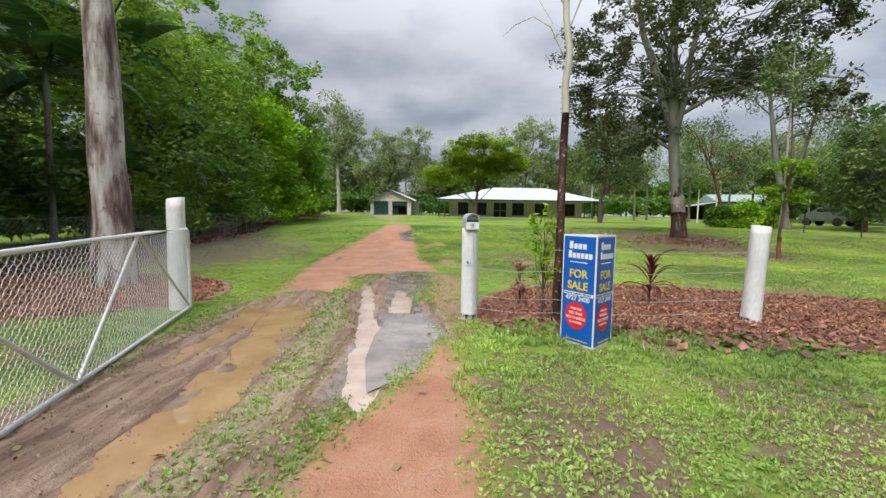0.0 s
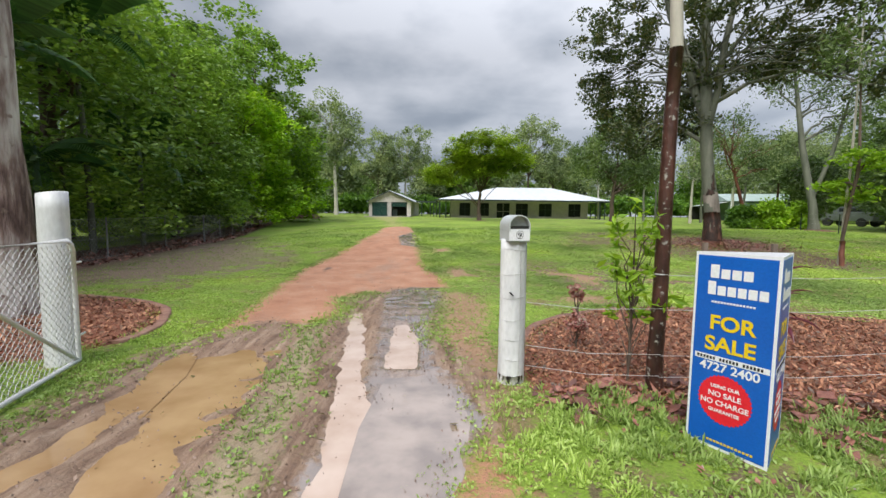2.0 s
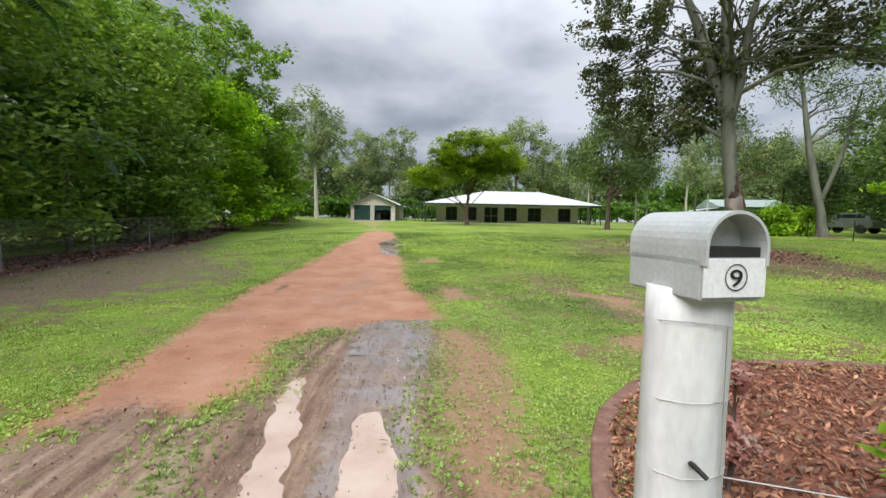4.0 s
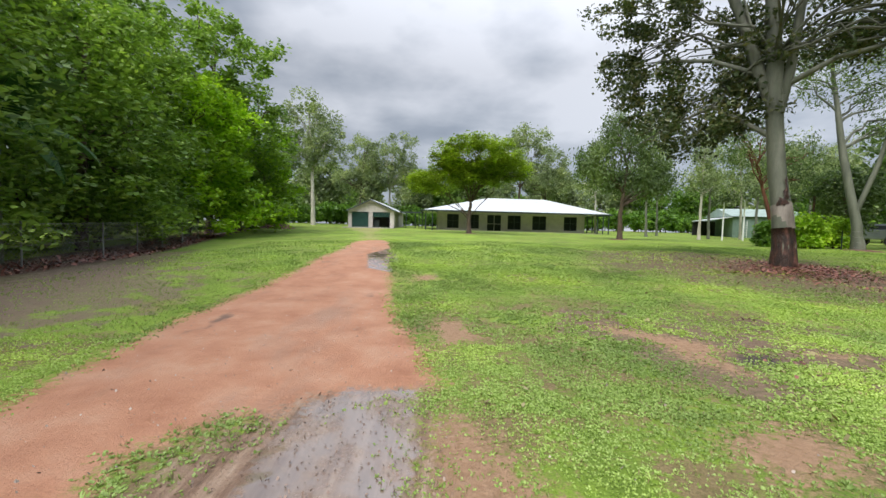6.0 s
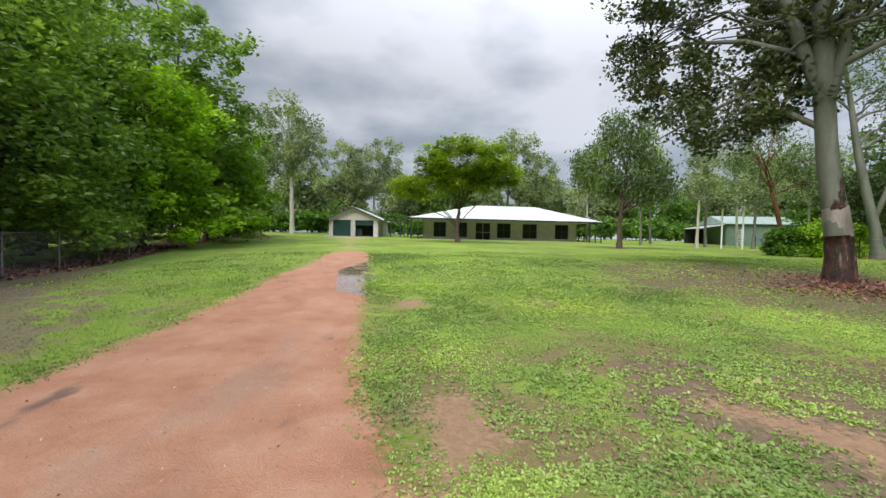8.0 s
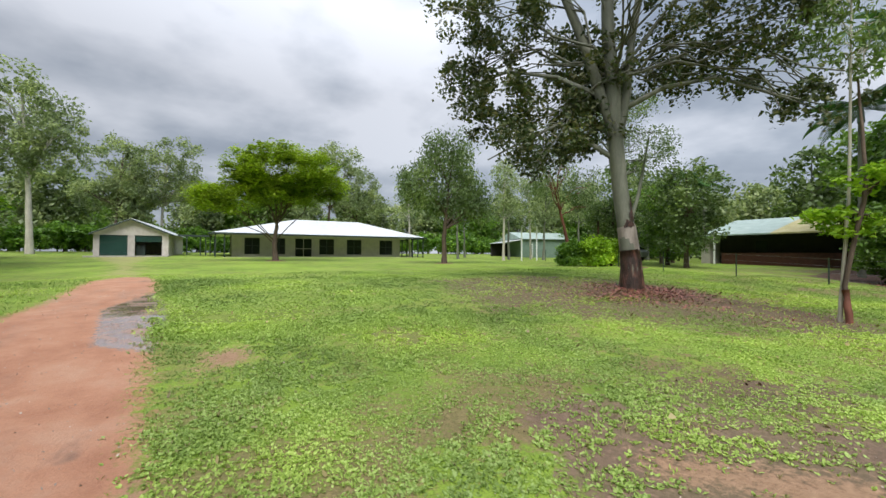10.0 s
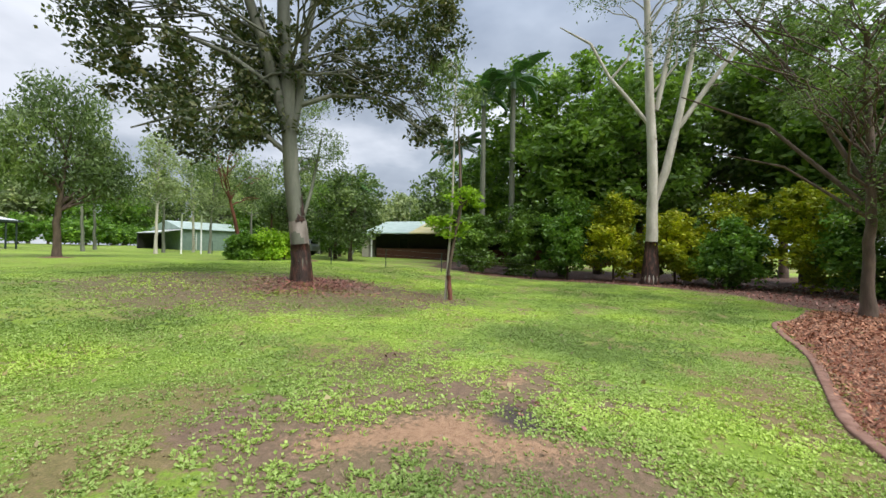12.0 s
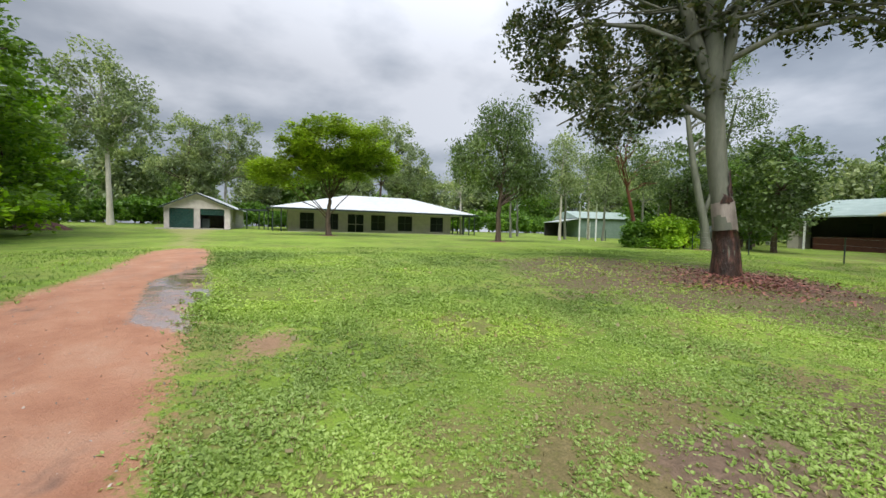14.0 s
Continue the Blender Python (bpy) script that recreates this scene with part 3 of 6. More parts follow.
def tree(name, at, label, category, seed, trunk, crowns, bark, leaf, per=60, size=0.16, limbs=10, clump=0.9, droop=0.0, slim=0.38, flat=0.0, twigs=2, group="", foot=None, flare=1.3, sides=9, extra=(), shell=0.35, limb_r=0.62):
    """A tree. trunk: rows (dx, dy, z, radius) from the ground up. crowns: rows (dx, dy, z, rx, ry, rz, number of clumps),
    ellipsoids filled with clumps of leaves, towards which the limbs reach. foot: height to which the dark rough bark goes."""
    rng = np.random.RandomState(seed)
    x, y = at
    root = thing(name, pose(x, y, ground_z(x, y)), label, category, group)
    T = np.array(trunk, float)
    tz = np.linspace(0, 1, 14)
    k = np.linspace(0, 1, len(T))
    P = np.stack([np.interp(tz, k, T[:, j]) for j in range(4)], 1)
    P[1:, :2] += rng.normal(size=(13, 2)) * min(T[0, 3] * 0.12, 0.018)
    P[0, 2] = -0.15
    P[:2, 3] *= (flare, 1 + (flare - 1) * 0.35)
    tubes("trunk", [P.tolist()], bark, root, sides)
    clumps = []
    for cx, cy, cz, rx, ry, rz, n in crowns:
        u = rng.normal(size=(n, 3))
        u /= np.linalg.norm(u, axis=1)[:, None]
        rad = rng.uniform(0.12, 1, n) ** 0.5
        pos = np.array((cx, cy, cz)) + u * rad[:, None] * np.array((rx, ry, rz))
        pos[:, 2] = np.maximum(pos[:, 2], cz - rz * 0.9)
        sz = clump * rng.uniform(0.55, 1.3, (n, 1)) * np.array([[1, 1, 0.65 + droop]])
        clumps.append(np.hstack([pos, sz]))
    clumps = np.concatenate(clumps)
    part("crown", leaf_mesh("crown", clumps, per, size, seed + 1, droop, slim, flat, shell), leaf, root)
    order = rng.permutation(len(clumps))[:limbs]
    paths = [list(e) for e in extra]
    lo = T[0, 2] + (T[-1, 2] - T[0, 2]) * 0.45
    for i in order:
        c = clumps[i]
        h = max(lo, min(T[-1, 2], c[2] - np.hypot(c[0], c[1]) * rng.uniform(0.5, 1.1)))
        b = [np.interp(h, P[:, 2], P[:, j]) for j in range(4)]
        path = bend(b[:3], c[:3], b[3] * limb_r, min(0.03, b[3] * limb_r * 0.4), rng)
        paths.append(path)
        near = clumps[np.argsort(((clumps[:, :3] - c[:3]) ** 2).sum(1))[1:1 + twigs]]
        for q in near:
            m = path[int(rng.randint(2, 5))]
            paths.append(bend(m[:3], q[:3], m[3] * 0.6, 0.015, rng, 0.05, 4))
    if paths:
        for p in paths[:len(extra)] + paths[len(extra):][:max(0, 6 - len(extra))]:
            tubes("limb", [p], bark, root, 8)
        rest = paths[max(6, len(extra)):]
        if rest:
            tagged(tubes("branchwork", rest, bark, root, 4), "", "", "", "stuff")
    if foot:
        h, mat_ = foot
        F = np.stack([np.interp(np.linspace(-0.15, h, 6), P[:, 2], P[:, j]) for j in range(4)], 1)
        F[:, 2] = np.linspace(-0.15, h, 6)
        F[:, 3] = F[:, 3] * 1.03 + 0.01 + rng.normal(size=6) * 0.006
        tubes("bark_sleeve", [F.tolist()], mat_, root, 12)
    return root

# ---- the ground ----
def spaced(stops):
    """Grid lines: stops of (place, spacing)."""
    out = [stops[0][0]]
    p = [q[0] for q in stops]; d = [q[1] for q in stops]
    while out[-1] < p[-1]:
        out.append(out[-1] + float(np.interp(out[-1], p, d)))
    return np.array(out)


def build_ground():
    xs = spaced([(-1500, 400), (-200, 60), (-40, 4), (-14, .5), (-6, .16), (-3.6, .06), (.8, .06), (3, .14), (8, .25), (20, .6), (45, 3), (200, 60), (1500, 400)])
    ys = spaced([(-1500, 400), (-100, 30), (-8, 1), (0, .12), (1.5, .06), (10.5, .06), (14, .12), (26, .25), (40, .6), (70, 3), (200, 40), (1500, 400)])
    X, Y = np.meshgrid(xs, ys)
    Z = land(X.ravel(), Y.ravel()).reshape(X.shape)
    nx, ny = len(xs), len(ys)
    i = (np.arange(ny - 1)[:, None] * nx + np.arange(nx - 1)[None]).reshape(-1)
    me = mesh_np("ground", np.stack([X.ravel(), Y.ravel(), Z.ravel()], 1), np.stack([i, i + 1, i + 1 + nx, i + nx], 1), True)
    x, y = X.ravel(), Y.ravel()

    def layer(name, polys, soft):
        v = np.zeros(x.shape)
        sel = (np.abs(x) < 60) & (y > -20) & (y < 90)
        for p in polys:
            v[sel] = np.maximum(v[sel], inside_soft(x[sel], y[sel], p, soft))
        a = me.attributes.new(name, "FLOAT", "POINT")
        a.data.foreach_set("value", v.astype(np.float32))
    layer("drive", [DRIVE, DRIVE_NEAR], 0.8)
    layer("track", [FAR_TRACK], 2.2)
    layer("mud", [MUD], 0.8)
    layer("sandy", [SANDY], 0.4)
    layer("wet", WET_FILMS, 0.35)
    layer("bare", BARE + [STRIP], 0.8)
    layer("litter", LITTER_AND_SHADE, 2.2)
    layer("burn", [BURN], 0.5)
    layer("soil", [SOIL] + THIN_LAWN, 1.2)
    layer("leftbare", LEFT_BARE, 3.0)
    layer("mulch", [BED, LEFT_BED], 0.25)
    strip = [(a - 2.5, b) for a, b in FENCE_LINE] + [(a + 0.9, b) for a, b in reversed(FENCE_LINE)]
    layer("fallen", [strip, HEDGE_BED], 1.2)
    a = me.attributes.new("open", "FLOAT", "POINT")
    a.data.foreach_set("value", (0.9 - 0.65 * np.clip((y - 13 - 0.25 * x) / 7, 0, 1)).astype(np.float32))
    a = me.attributes.new("worn", "FLOAT", "POINT")
    a.data.foreach_set("value", worn(x, y).astype(np.float32))
    return part("ground", me, ground_mat())


def worn(x, y):
    """Where the lawn is thin, 0 to 1."""
    v = 0.42 + 0.2 * waves(x, y, 2.8, 11) + 0.28 * waves(x, y, 0.8, 12) + 0.16 * waves(x, y, 0.3, 13)
    return np.clip(v, 0, 1)


def ground_mat():
    m, nt, b = base_mat("lawn_and_drive")

    def attr(name):
        a = nt.nodes.new("ShaderNodeAttribute")
        a.attribute_name = name
        return a.outputs["Fac"]
    n_big, n_mid, n_fine, n_grain = noise_fac(nt, 0.22, 4), noise_fac(nt, 1.6, 6, rough=0.65), noise_fac(nt, 13, 7, rough=0.75), noise_fac(nt, 55, 4, rough=0.7)

    def ragged(v, amount=0.9, noise=n_mid, lo=0.42, hi=0.58):
        s = math_node(nt, "ADD", v, math_node(nt, "MULTIPLY", math_node(nt, "SUBTRACT", noise, 0.5), amount))
        return step_of(nt, s, lo, hi)
    grass = mix_col(nt, step_of(nt, n_mid, 0.35, 0.65), (0.13, 0.21, 0.02), (0.25, 0.38, 0.035))
    grass = mix_col(nt, step_of(nt, n_big, 0.42, 0.6), grass, mix_col(nt, n_fine, (0.17, 0.28, 0.024), (0.35, 0.48, 0.06)))
    soil = ramp_of(nt, n_fine, [(0.3, (0.14, 0.09, 0.045)), (0.7, (0.33, 0.225, 0.125))])
    # soil that shows between the blades, in patches
    thin = math_node(nt, "ADD", math_node(nt, "MULTIPLY", n_fine, 0.75), math_node(nt, "MULTIPLY", n_mid, 0.5))
    thin = math_node(nt, "ADD", math_node(nt, "MULTIPLY", thin, 0.68), math_node(nt, "MULTIPLY", attr("worn"), 0.32))
    col = mix_col(nt, math_node(nt, "MULTIPLY", step_of(nt, thin, 0.52, 0.62), attr("open")), grass, soil)
    col = mix_col(nt, 0.5, col, ramp_of(nt, n_grain, [(0.36, (0.42, 0.44, 0.38)), (0.6, (1.25, 1.25, 1.25))]), "MULTIPLY")
    # dead-leaf browns, kept dark to paint in the shade under the big gum too
    litter = ramp_of(nt, n_grain, [(0.3, (0.06, 0.038, 0.024)), (0.55, (0.16, 0.105, 0.07)), (0.7, (0.3, 0.21, 0.145))])
    lf = math_node(nt, "MULTIPLY", ragged(attr("litter"), 2.6, math_node(nt, "ADD", math_node(nt, "MULTIPLY", n_mid, 0.4), math_node(nt, "MULTIPLY", n_fine, 0.6)), 0.48, 0.58), 0.85)
    col = mix_col(nt, lf, col, litter)
    lb = math_node(nt, "MULTIPLY", ragged(attr("leftbare"), 2.2, n_mid, 0.38, 0.66), 0.85)
    col = mix_col(nt, lb, col, ramp_of(nt, n_fine, [(0.3, (0.17, 0.115, 0.08)), (0.7, (0.29, 0.21, 0.15))]))
    sf = math_node(nt, "MULTIPLY", ragged(attr("soil"), 1.7, math_node(nt, "ADD", math_node(nt, "MULTIPLY", n_mid, 0.5), math_node(nt, "MULTIPLY", n_fine, 0.5)), 0.4, 0.56), 0.92)
    col = mix_col(nt, sf, col, ramp_of(nt, n_fine, [(0.3, (0.12, 0.078, 0.055)), (0.5, (0.2, 0.13, 0.09)), (0.7, (0.31, 0.21, 0.145))]))
    bare = ramp_of(nt, n_fine, [(0.3, (0.27, 0.15, 0.085)), (0.7, (0.47, 0.3, 0.185))])
    col = mix_col(nt, ragged(attr("bare"), 1.2, n_fine, 0.4, 0.7), col, bare)
    col = mix_col(nt, math_node(nt, "MULTIPLY", ragged(attr("burn"), 1.4, n_fine, 0.4, 0.7), 0.85), col, (0.045, 0.04, 0.04))
    col = mix_col(nt, math_node(nt, "MULTIPLY", ragged(attr("track"), 1.4, n_mid, 0.5, 0.9), 0.55), col, (0.42, 0.33, 0.17))
    red = ramp_of(nt, n_mid, [(0.3, (0.42, 0.185, 0.105)), (0.5, (0.54, 0.265, 0.16)), (0.72, (0.6, 0.35, 0.235))])
    red = mix_col(nt, 0.45, red, ramp_of(nt, n_grain, [(0.25, (0.6, 0.56, 0.55)), (0.6, (1, 1, 1))]), "MULTIPLY")
    grit = step_of(nt, noise_fac(nt, 0.9, 5, (1, 0.3, 1), rough=0.6), 0.5, 0.68)
    red = mix_col(nt, math_node(nt, "MULTIPLY", grit, 0.55), red, (0.36, 0.24, 0.18))
    red = mix_col(nt, step_of(nt, noise_fac(nt, 1.3, 4, (1, 0.5, 1)), 0.64, 0.74), red, (0.2, 0.12, 0.09))
    driv = ragged(attr("drive"), 1.1, n_fine, 0.38, 0.66)
    col = mix_col(nt, driv, col, red)
    mud = ramp_of(nt, noise_fac(nt, 6, 7, (1.4, 0.18, 1), rough=0.7), [(0.32, (0.12, 0.068, 0.045)), (0.46, (0.25, 0.155, 0.105)), (0.58, (0.38, 0.26, 0.185)), (0.7, (0.5, 0.37, 0.28))])
    mudf = ragged(attr("mud"), 1.2, n_fine, 0.38, 0.64)
    col = mix_col(nt, mudf, col, mud)
    sand = mix_col(nt, step_of(nt, n_fine, 0.52, 0.64), (0.42, 0.33, 0.22), (0.19, 0.24, 0.07))
    col = mix_col(nt, math_node(nt, "MULTIPLY", ragged(attr("sandy"), 1.0, n_fine, 0.4, 0.7), 0.8), col, sand)
    mulch = ramp_of(nt, n_grain, [(0.3, (0.16, 0.055, 0.035)), (0.55, (0.3, 0.11, 0.065)), (0.75, (0.46, 0.22, 0.14))])
    col = mix_col(nt, ragged(attr("mulch"), 0.5, n_fine), col, mulch)
    fall = ramp_of(nt, n_grain, [(0.3, (0.06, 0.03, 0.022)), (0.55, (0.14, 0.075, 0.055)), (0.75, (0.27, 0.18, 0.14))])
    col = mix_col(nt, ragged(attr("fallen"), 0.9, n_fine, 0.4, 0.7), col, fall)
    wet = math_node(nt, "MULTIPLY", ragged(attr("wet"), 0.9, n_fine, 0.32, 0.55), step_of(nt, n_mid, 0.42, 0.6, 1.0, 0.55))
    col = mix_col(nt, math_node(nt, "MULTIPLY", wet, 0.75), col, mix_col(nt, n_mid, (0.09, 0.08, 0.078), (0.3, 0.22, 0.18)))
    nt.links.new(col, b.inputs["Base Color"])
    r = math_node(nt, "SUBTRACT", 0.9, math_node(nt, "MULTIPLY", mudf, step_of(nt, n_fine, 0.35, 0.65, 0.45, 0.15)))
    r = math_node(nt, "SUBTRACT", r, math_node(nt, "MULTIPLY", driv, 0.12))
    r = math_node(nt, "MULTIPLY", r, math_node(nt, "SUBTRACT", 1.0, math_node(nt, "MULTIPLY", wet, 0.88)))
    nt.links.new(r, b.inputs["Roughness"])
    nt.links.new(wet, b.inputs["Coat Weight"])
    b.inputs["Coat Roughness"].default_value = 0.02
    b.inputs["Coat IOR"].default_value = 2.0
    h = math_node(nt, "ADD", math_node(nt, "MULTIPLY", n_grain, 0.5), n_fine)
    bp = nt.nodes.new("ShaderNodeBump")
    bp.inputs["Distance"].default_value = 0.045
    nt.links.new(h, bp.inputs["Height"])
    nt.links.new(math_node(nt, "MULTIPLY", math_node(nt, "SUBTRACT", 1.0, math_node(nt, "MULTIPLY", wet, 0.95)), 0.7), bp.inputs["Strength"])
    nt.links.new(bp.outputs[0], b.inputs["Normal"])
    return m


tagged(build_ground(), "grassy lawn with a red earth drive and muddy wheel tracks", "", "", "structure")


def puddle(poly, z, mat, label, grow=0.13):
    """A level sheet of water that ends where the bank rises through it."""
    bm = bmesh.new()
    n = len(poly)
    area = sum(poly[i][0] * poly[(i + 1) % n][1] - poly[(i + 1) % n][0] * poly[i][1] for i in range(n))
    s = 1 if area > 0 else -1
    pts = []
    for i in range(n):
        a, p, c = Vector(poly[i - 1]), Vector(poly[i]), Vector(poly[(i + 1) % n])
        t = ((p - a).normalized() + (c - p).normalized()).normalized()
        pts.append((p.x + t.y * grow * s, p.y - t.x * grow * s))
    f = bm.faces.new([bm.verts.new((*q, z)) for q in pts])
    bmesh.ops.triangulate(bm, faces=[f])
    if s < 0:
        bmesh.ops.reverse_faces(bm, faces=bm.faces)
    me = bpy.data.meshes.new("puddle")
    bm.to_mesh(me)
    bm.free()
    return tagged(part("puddle", me, mat), label, "puddle", "puddles in the wheel tracks", "structure")


puddle(RUT_LEFT, -0.028, WATER_BROWN, "brown water standing in a wheel rut")
puddle(RUT_FAR_LEFT, -0.022, WATER_BROWN, "narrow strip of brown water in a rut")
puddle(LANE, -0.024, WATER_PALE, "milky rainwater in the deep wheel lane")
puddle(POOL, -0.008, WATER_THIN, "thin sheet of clear rainwater over the wet mud", .1)
puddle(PRINT, -0.02, WATER_PALE, "small pale puddle in a tyre print", .04)


# ---- trees ----
def left_wall():
    """The dense row of trees behind the boundary fence."""
    rows = [  # x, y, height, crown radius, leaf, leaf size, seed
        (-13.5, 6.5, 13, 3.6, LEAF_DEEP, .2, 1), (-15.5, 11, 15, 4.2, LEAF_DEEP, .2, 2), (-13.6, 16.5, 11.5, 3.4, LEAF_ROW, .2, 3),
        (-16.5, 20, 12.3, 4.0, LEAF_ROW, .22, 4), (-14.6, 24.5, 11.5, 3.2, LEAF_ROW, .22, 5), (-17, 28.5, 12.5, 3.8, LEAF_ROW, .24, 6),
        (-16.0, 34.5, 11.0, 4.2, LEAF_BRIGHT, .3, 7), (-17.5, 40, 18.5, 5.6, LEAF_ROW, .34, 8), (-16.8, 43.5, 10.5, 4.2, LEAF_BRIGHT, .32, 9), (-18.5, 31, 16.5, 4.6, LEAF_ROW, .3, 14), (-17.5, 24, 12.8, 4.0, LEAF_ROW, .26, 15),
        (-21.5, 48, 15, 4.6, LEAF_MID, .32, 10), (-19.8, 54, 8.5, 3.6, LEAF_DARK, .32, 11), (-12.5, 0.5, 12, 3.6, LEAF_DARK, .22, 12), (-18.5, 3, 15, 4.2, LEAF_DARK, .24, 13)]
    for x, y, h, r, leaf, size, seed in rows:
        size *= 1.25
        rr = random.Random(seed)
        tone = {LEAF_DARK: "dark green", LEAF_DEEP: "very dark green", LEAF_GUM: "grey-green", LEAF_MID: "mid-green", LEAF_ROW: "light green", LEAF_BRIGHT: "bright yellow-green"}[leaf]
        tree("boundary_tree", (x, y), "dense %s tree behind the wire fence" % tone, "tree", seed,
             [(0, 0, 0, .2), (rr.uniform(-.3, .3), 0, h * .35, .15), (rr.uniform(-.6, .6), 0, h * .75, .07)],
             [(0, 0, h * .72, r, r, h * .27, 84), (r * .3, 0, h * .38, r * .95, r, h * .26, 70), (r * .55, 0, h * .16, r * .7, r, h * .12, 26)],
             BARK_BROWN, leaf, per=84, size=size, limbs=14, clump=.9, slim=.5, flat=.5, group="trees behind the boundary fence")


left_wall()


def gum(at, h, r, seed, label, low=.35, leaf=LEAF_HAZED, bark=BARK_PALE, per=95, n=90, size=.42, group="gum trees in the distance", trunk_r=.22):
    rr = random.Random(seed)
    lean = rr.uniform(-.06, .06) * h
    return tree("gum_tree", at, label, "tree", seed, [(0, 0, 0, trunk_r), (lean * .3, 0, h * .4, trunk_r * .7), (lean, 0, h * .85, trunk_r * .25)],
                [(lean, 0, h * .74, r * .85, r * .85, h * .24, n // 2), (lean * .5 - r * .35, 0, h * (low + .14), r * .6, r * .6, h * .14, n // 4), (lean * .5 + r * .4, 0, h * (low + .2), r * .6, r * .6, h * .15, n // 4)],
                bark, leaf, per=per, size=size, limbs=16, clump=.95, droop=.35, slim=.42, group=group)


gum((-16.6, 66), 18.6, 6.0, 21, "tall gum with a pale trunk and a drooping grey-green crown", n=130, trunk_r=.3)
gum((-13.2, 84), 16.5, 5.5, 22, "grey-green gum with forked pale limbs far behind the garage", bark=BARK_BROWN, n=110)
gum((-7.8, 84), 17.5, 6.0, 23, "open-crowned grey-green gum far behind the garage", n=110)
gum((15.2, 78), 19.0, 6.5, 24, "tall dark-limbed gum behind the house", bark=BARK_BROWN, n=110, low=.3)
gum((20.5, 80), 15, 5, 25, "slender grey gum behind the house", bark=BARK_BROWN, leaf=LEAF_HAZED)

# the spreading tree on the lawn before the house
tree("poinciana_tree", (3.7, 46.5), "spreading feathery green tree with a low fork on the lawn", "tree", 31,
     [(0, 0, 0, .24), (-.1, 0, 1.2, .18), (.05, 0, 2.9, .14)],
     [(.5, 0, 7.3, 4.3, 4.3, 1.9, 150), (-4.4, 0, 4.9, 1.9, 2.4, 1.0, 44), (-2.2, 0, 6.3, 2.0, 2.4, 1.2, 36), (3.6, 0, 6.0, 1.9, 2.6, 1.2, 40), (.3, 0, 5.0, 3.6, 3, .5, 40), (.4, 0, 6.0, 3.4, 3.2, .7, 50), (-3.6, -.5, 4.2, 1.6, 2, .5, 16)],
     BARK_BROWN, LEAF_FEATHER, per=165, size=.27, limbs=26, clump=.72, slim=.5, flat=.7, twigs=3, limb_r=.28)
# the smaller weeping tree
tree("weeping_tree", (14.2, 37.5), "small weeping green tree in a ring of bare earth", "tree", 32,
     [(0, 0, 0, .2), (-.05, 0, 2.0, .16), (.3, 0, 5.5, .08)],
     [(0, 0, 7.7, 2.0, 2.2, 1.7, 46), (-2.0, 0, 5.5, 1.7, 1.8, 1.7, 40), (2.3, 0, 4.9, 1.8, 1.8, 1.9, 46), (.4, -.4, 4.4, 2.6, 2.0, 1.0, 34)],
     BARK_BROWN, LEAF_GUM, per=90, size=.28, limbs=18, clump=.8, droop=.7, slim=.34)

# the big gum on the lawn
def across(s, z, r, f=0.0):
    """A place on the big gum's limbs: s metres along the drive's near side, f metres away from it."""
    return (.7 * s + .71 * f, -.71 * s + .7 * f, z, r)


def crown(s, f, z, rx, rz, n):
    return (.7 * s + .71 * f, -.71 * s + .7 * f, z, rx, rx, rz, n)


tree("big_gum_tree", BIG_GUM, "big smooth-barked gum with a dark rough foot and broad leaves", "tree", 33,
     [across(0, 0, .34), across(-.06, 1.2, .28), across(-.26, 2.7, .25), across(-.45, 4.3, .235), across(-.53, 6.1, .235), across(-.68, 8, .21), across(-.75, 10.5, .16), across(-.8, 15, .07)],
     [crown(-.5, 0, 13.0, 5.4, 2.8, 150), crown(-4.3, 0, 9.6, 2.3, 1.7, 52), crown(-4.0, .2, 6.4, 2.2, 1.2, 42), crown(-3.0, -.3, 4.7, 1.7, .9, 30), crown(-5.9, .6, 7.6, 1.1, 1.1, 16),
      crown(-1.2, .8, 7.2, 1.7, 1.6, 40), crown(-1.6, .2, 5.3, 1.2, .8, 16), crown(2.7, 0, 9.2, 2.5, 2.0, 54), crown(1.4, .5, 7.2, 1.3, 1.2, 22), crown(3.4, .3, 6.9, 1.3, .9, 16), crown(4.9, 0, 5.5, 1.1, .9, 13),
      crown(5.2, 0, 9.3, 1.8, 1.5, 24), crown(-1, 3.6, 8.6, 2.0, 1.8, 30), crown(.5, -3.6, 9.2, 2.0, 1.6, 30)],
     BARK_SMOOTH, LEAF_BIG, per=84, size=.18, limbs=44, clump=.46, slim=.55, twigs=3, foot=(1.22, BARK_DARK), flare=1.1, sides=16, limb_r=.24, droop=.15,
     extra=[[across(-.5, 5.0, .17), across(-.95, 6.3, .19), across(-1.4, 7.9, .17), across(-2.1, 9.8, .14), across(-2.7, 12.5, .07)],
            [across(-.42, 4.5, .13), across(-.15, 6.2, .14), across(0, 8, .12), across(.35, 10, .1), across(.7, 12.5, .05)],
            [across(-.45, 4.1, .1), across(-1.3, 4.75, .075), across(-2.2, 5.4, .07, -.1), across(-3.4, 4.9, .05, -.2), across(-4.6, 4.3, .02, -.3)],
            [across(-.5, 5.6, .1), across(.9, 6.3, .075), across(2.4, 6.5, .06, .1), across(3.7, 5.9, .045, .1), across(5.2, 5.1, .015)],
            [across(-.9, 6.2, .09), across(-2.3, 7.0, .07), across(-3.9, 7.4, .05), across(-5.6, 7.2, .02, .4)]])


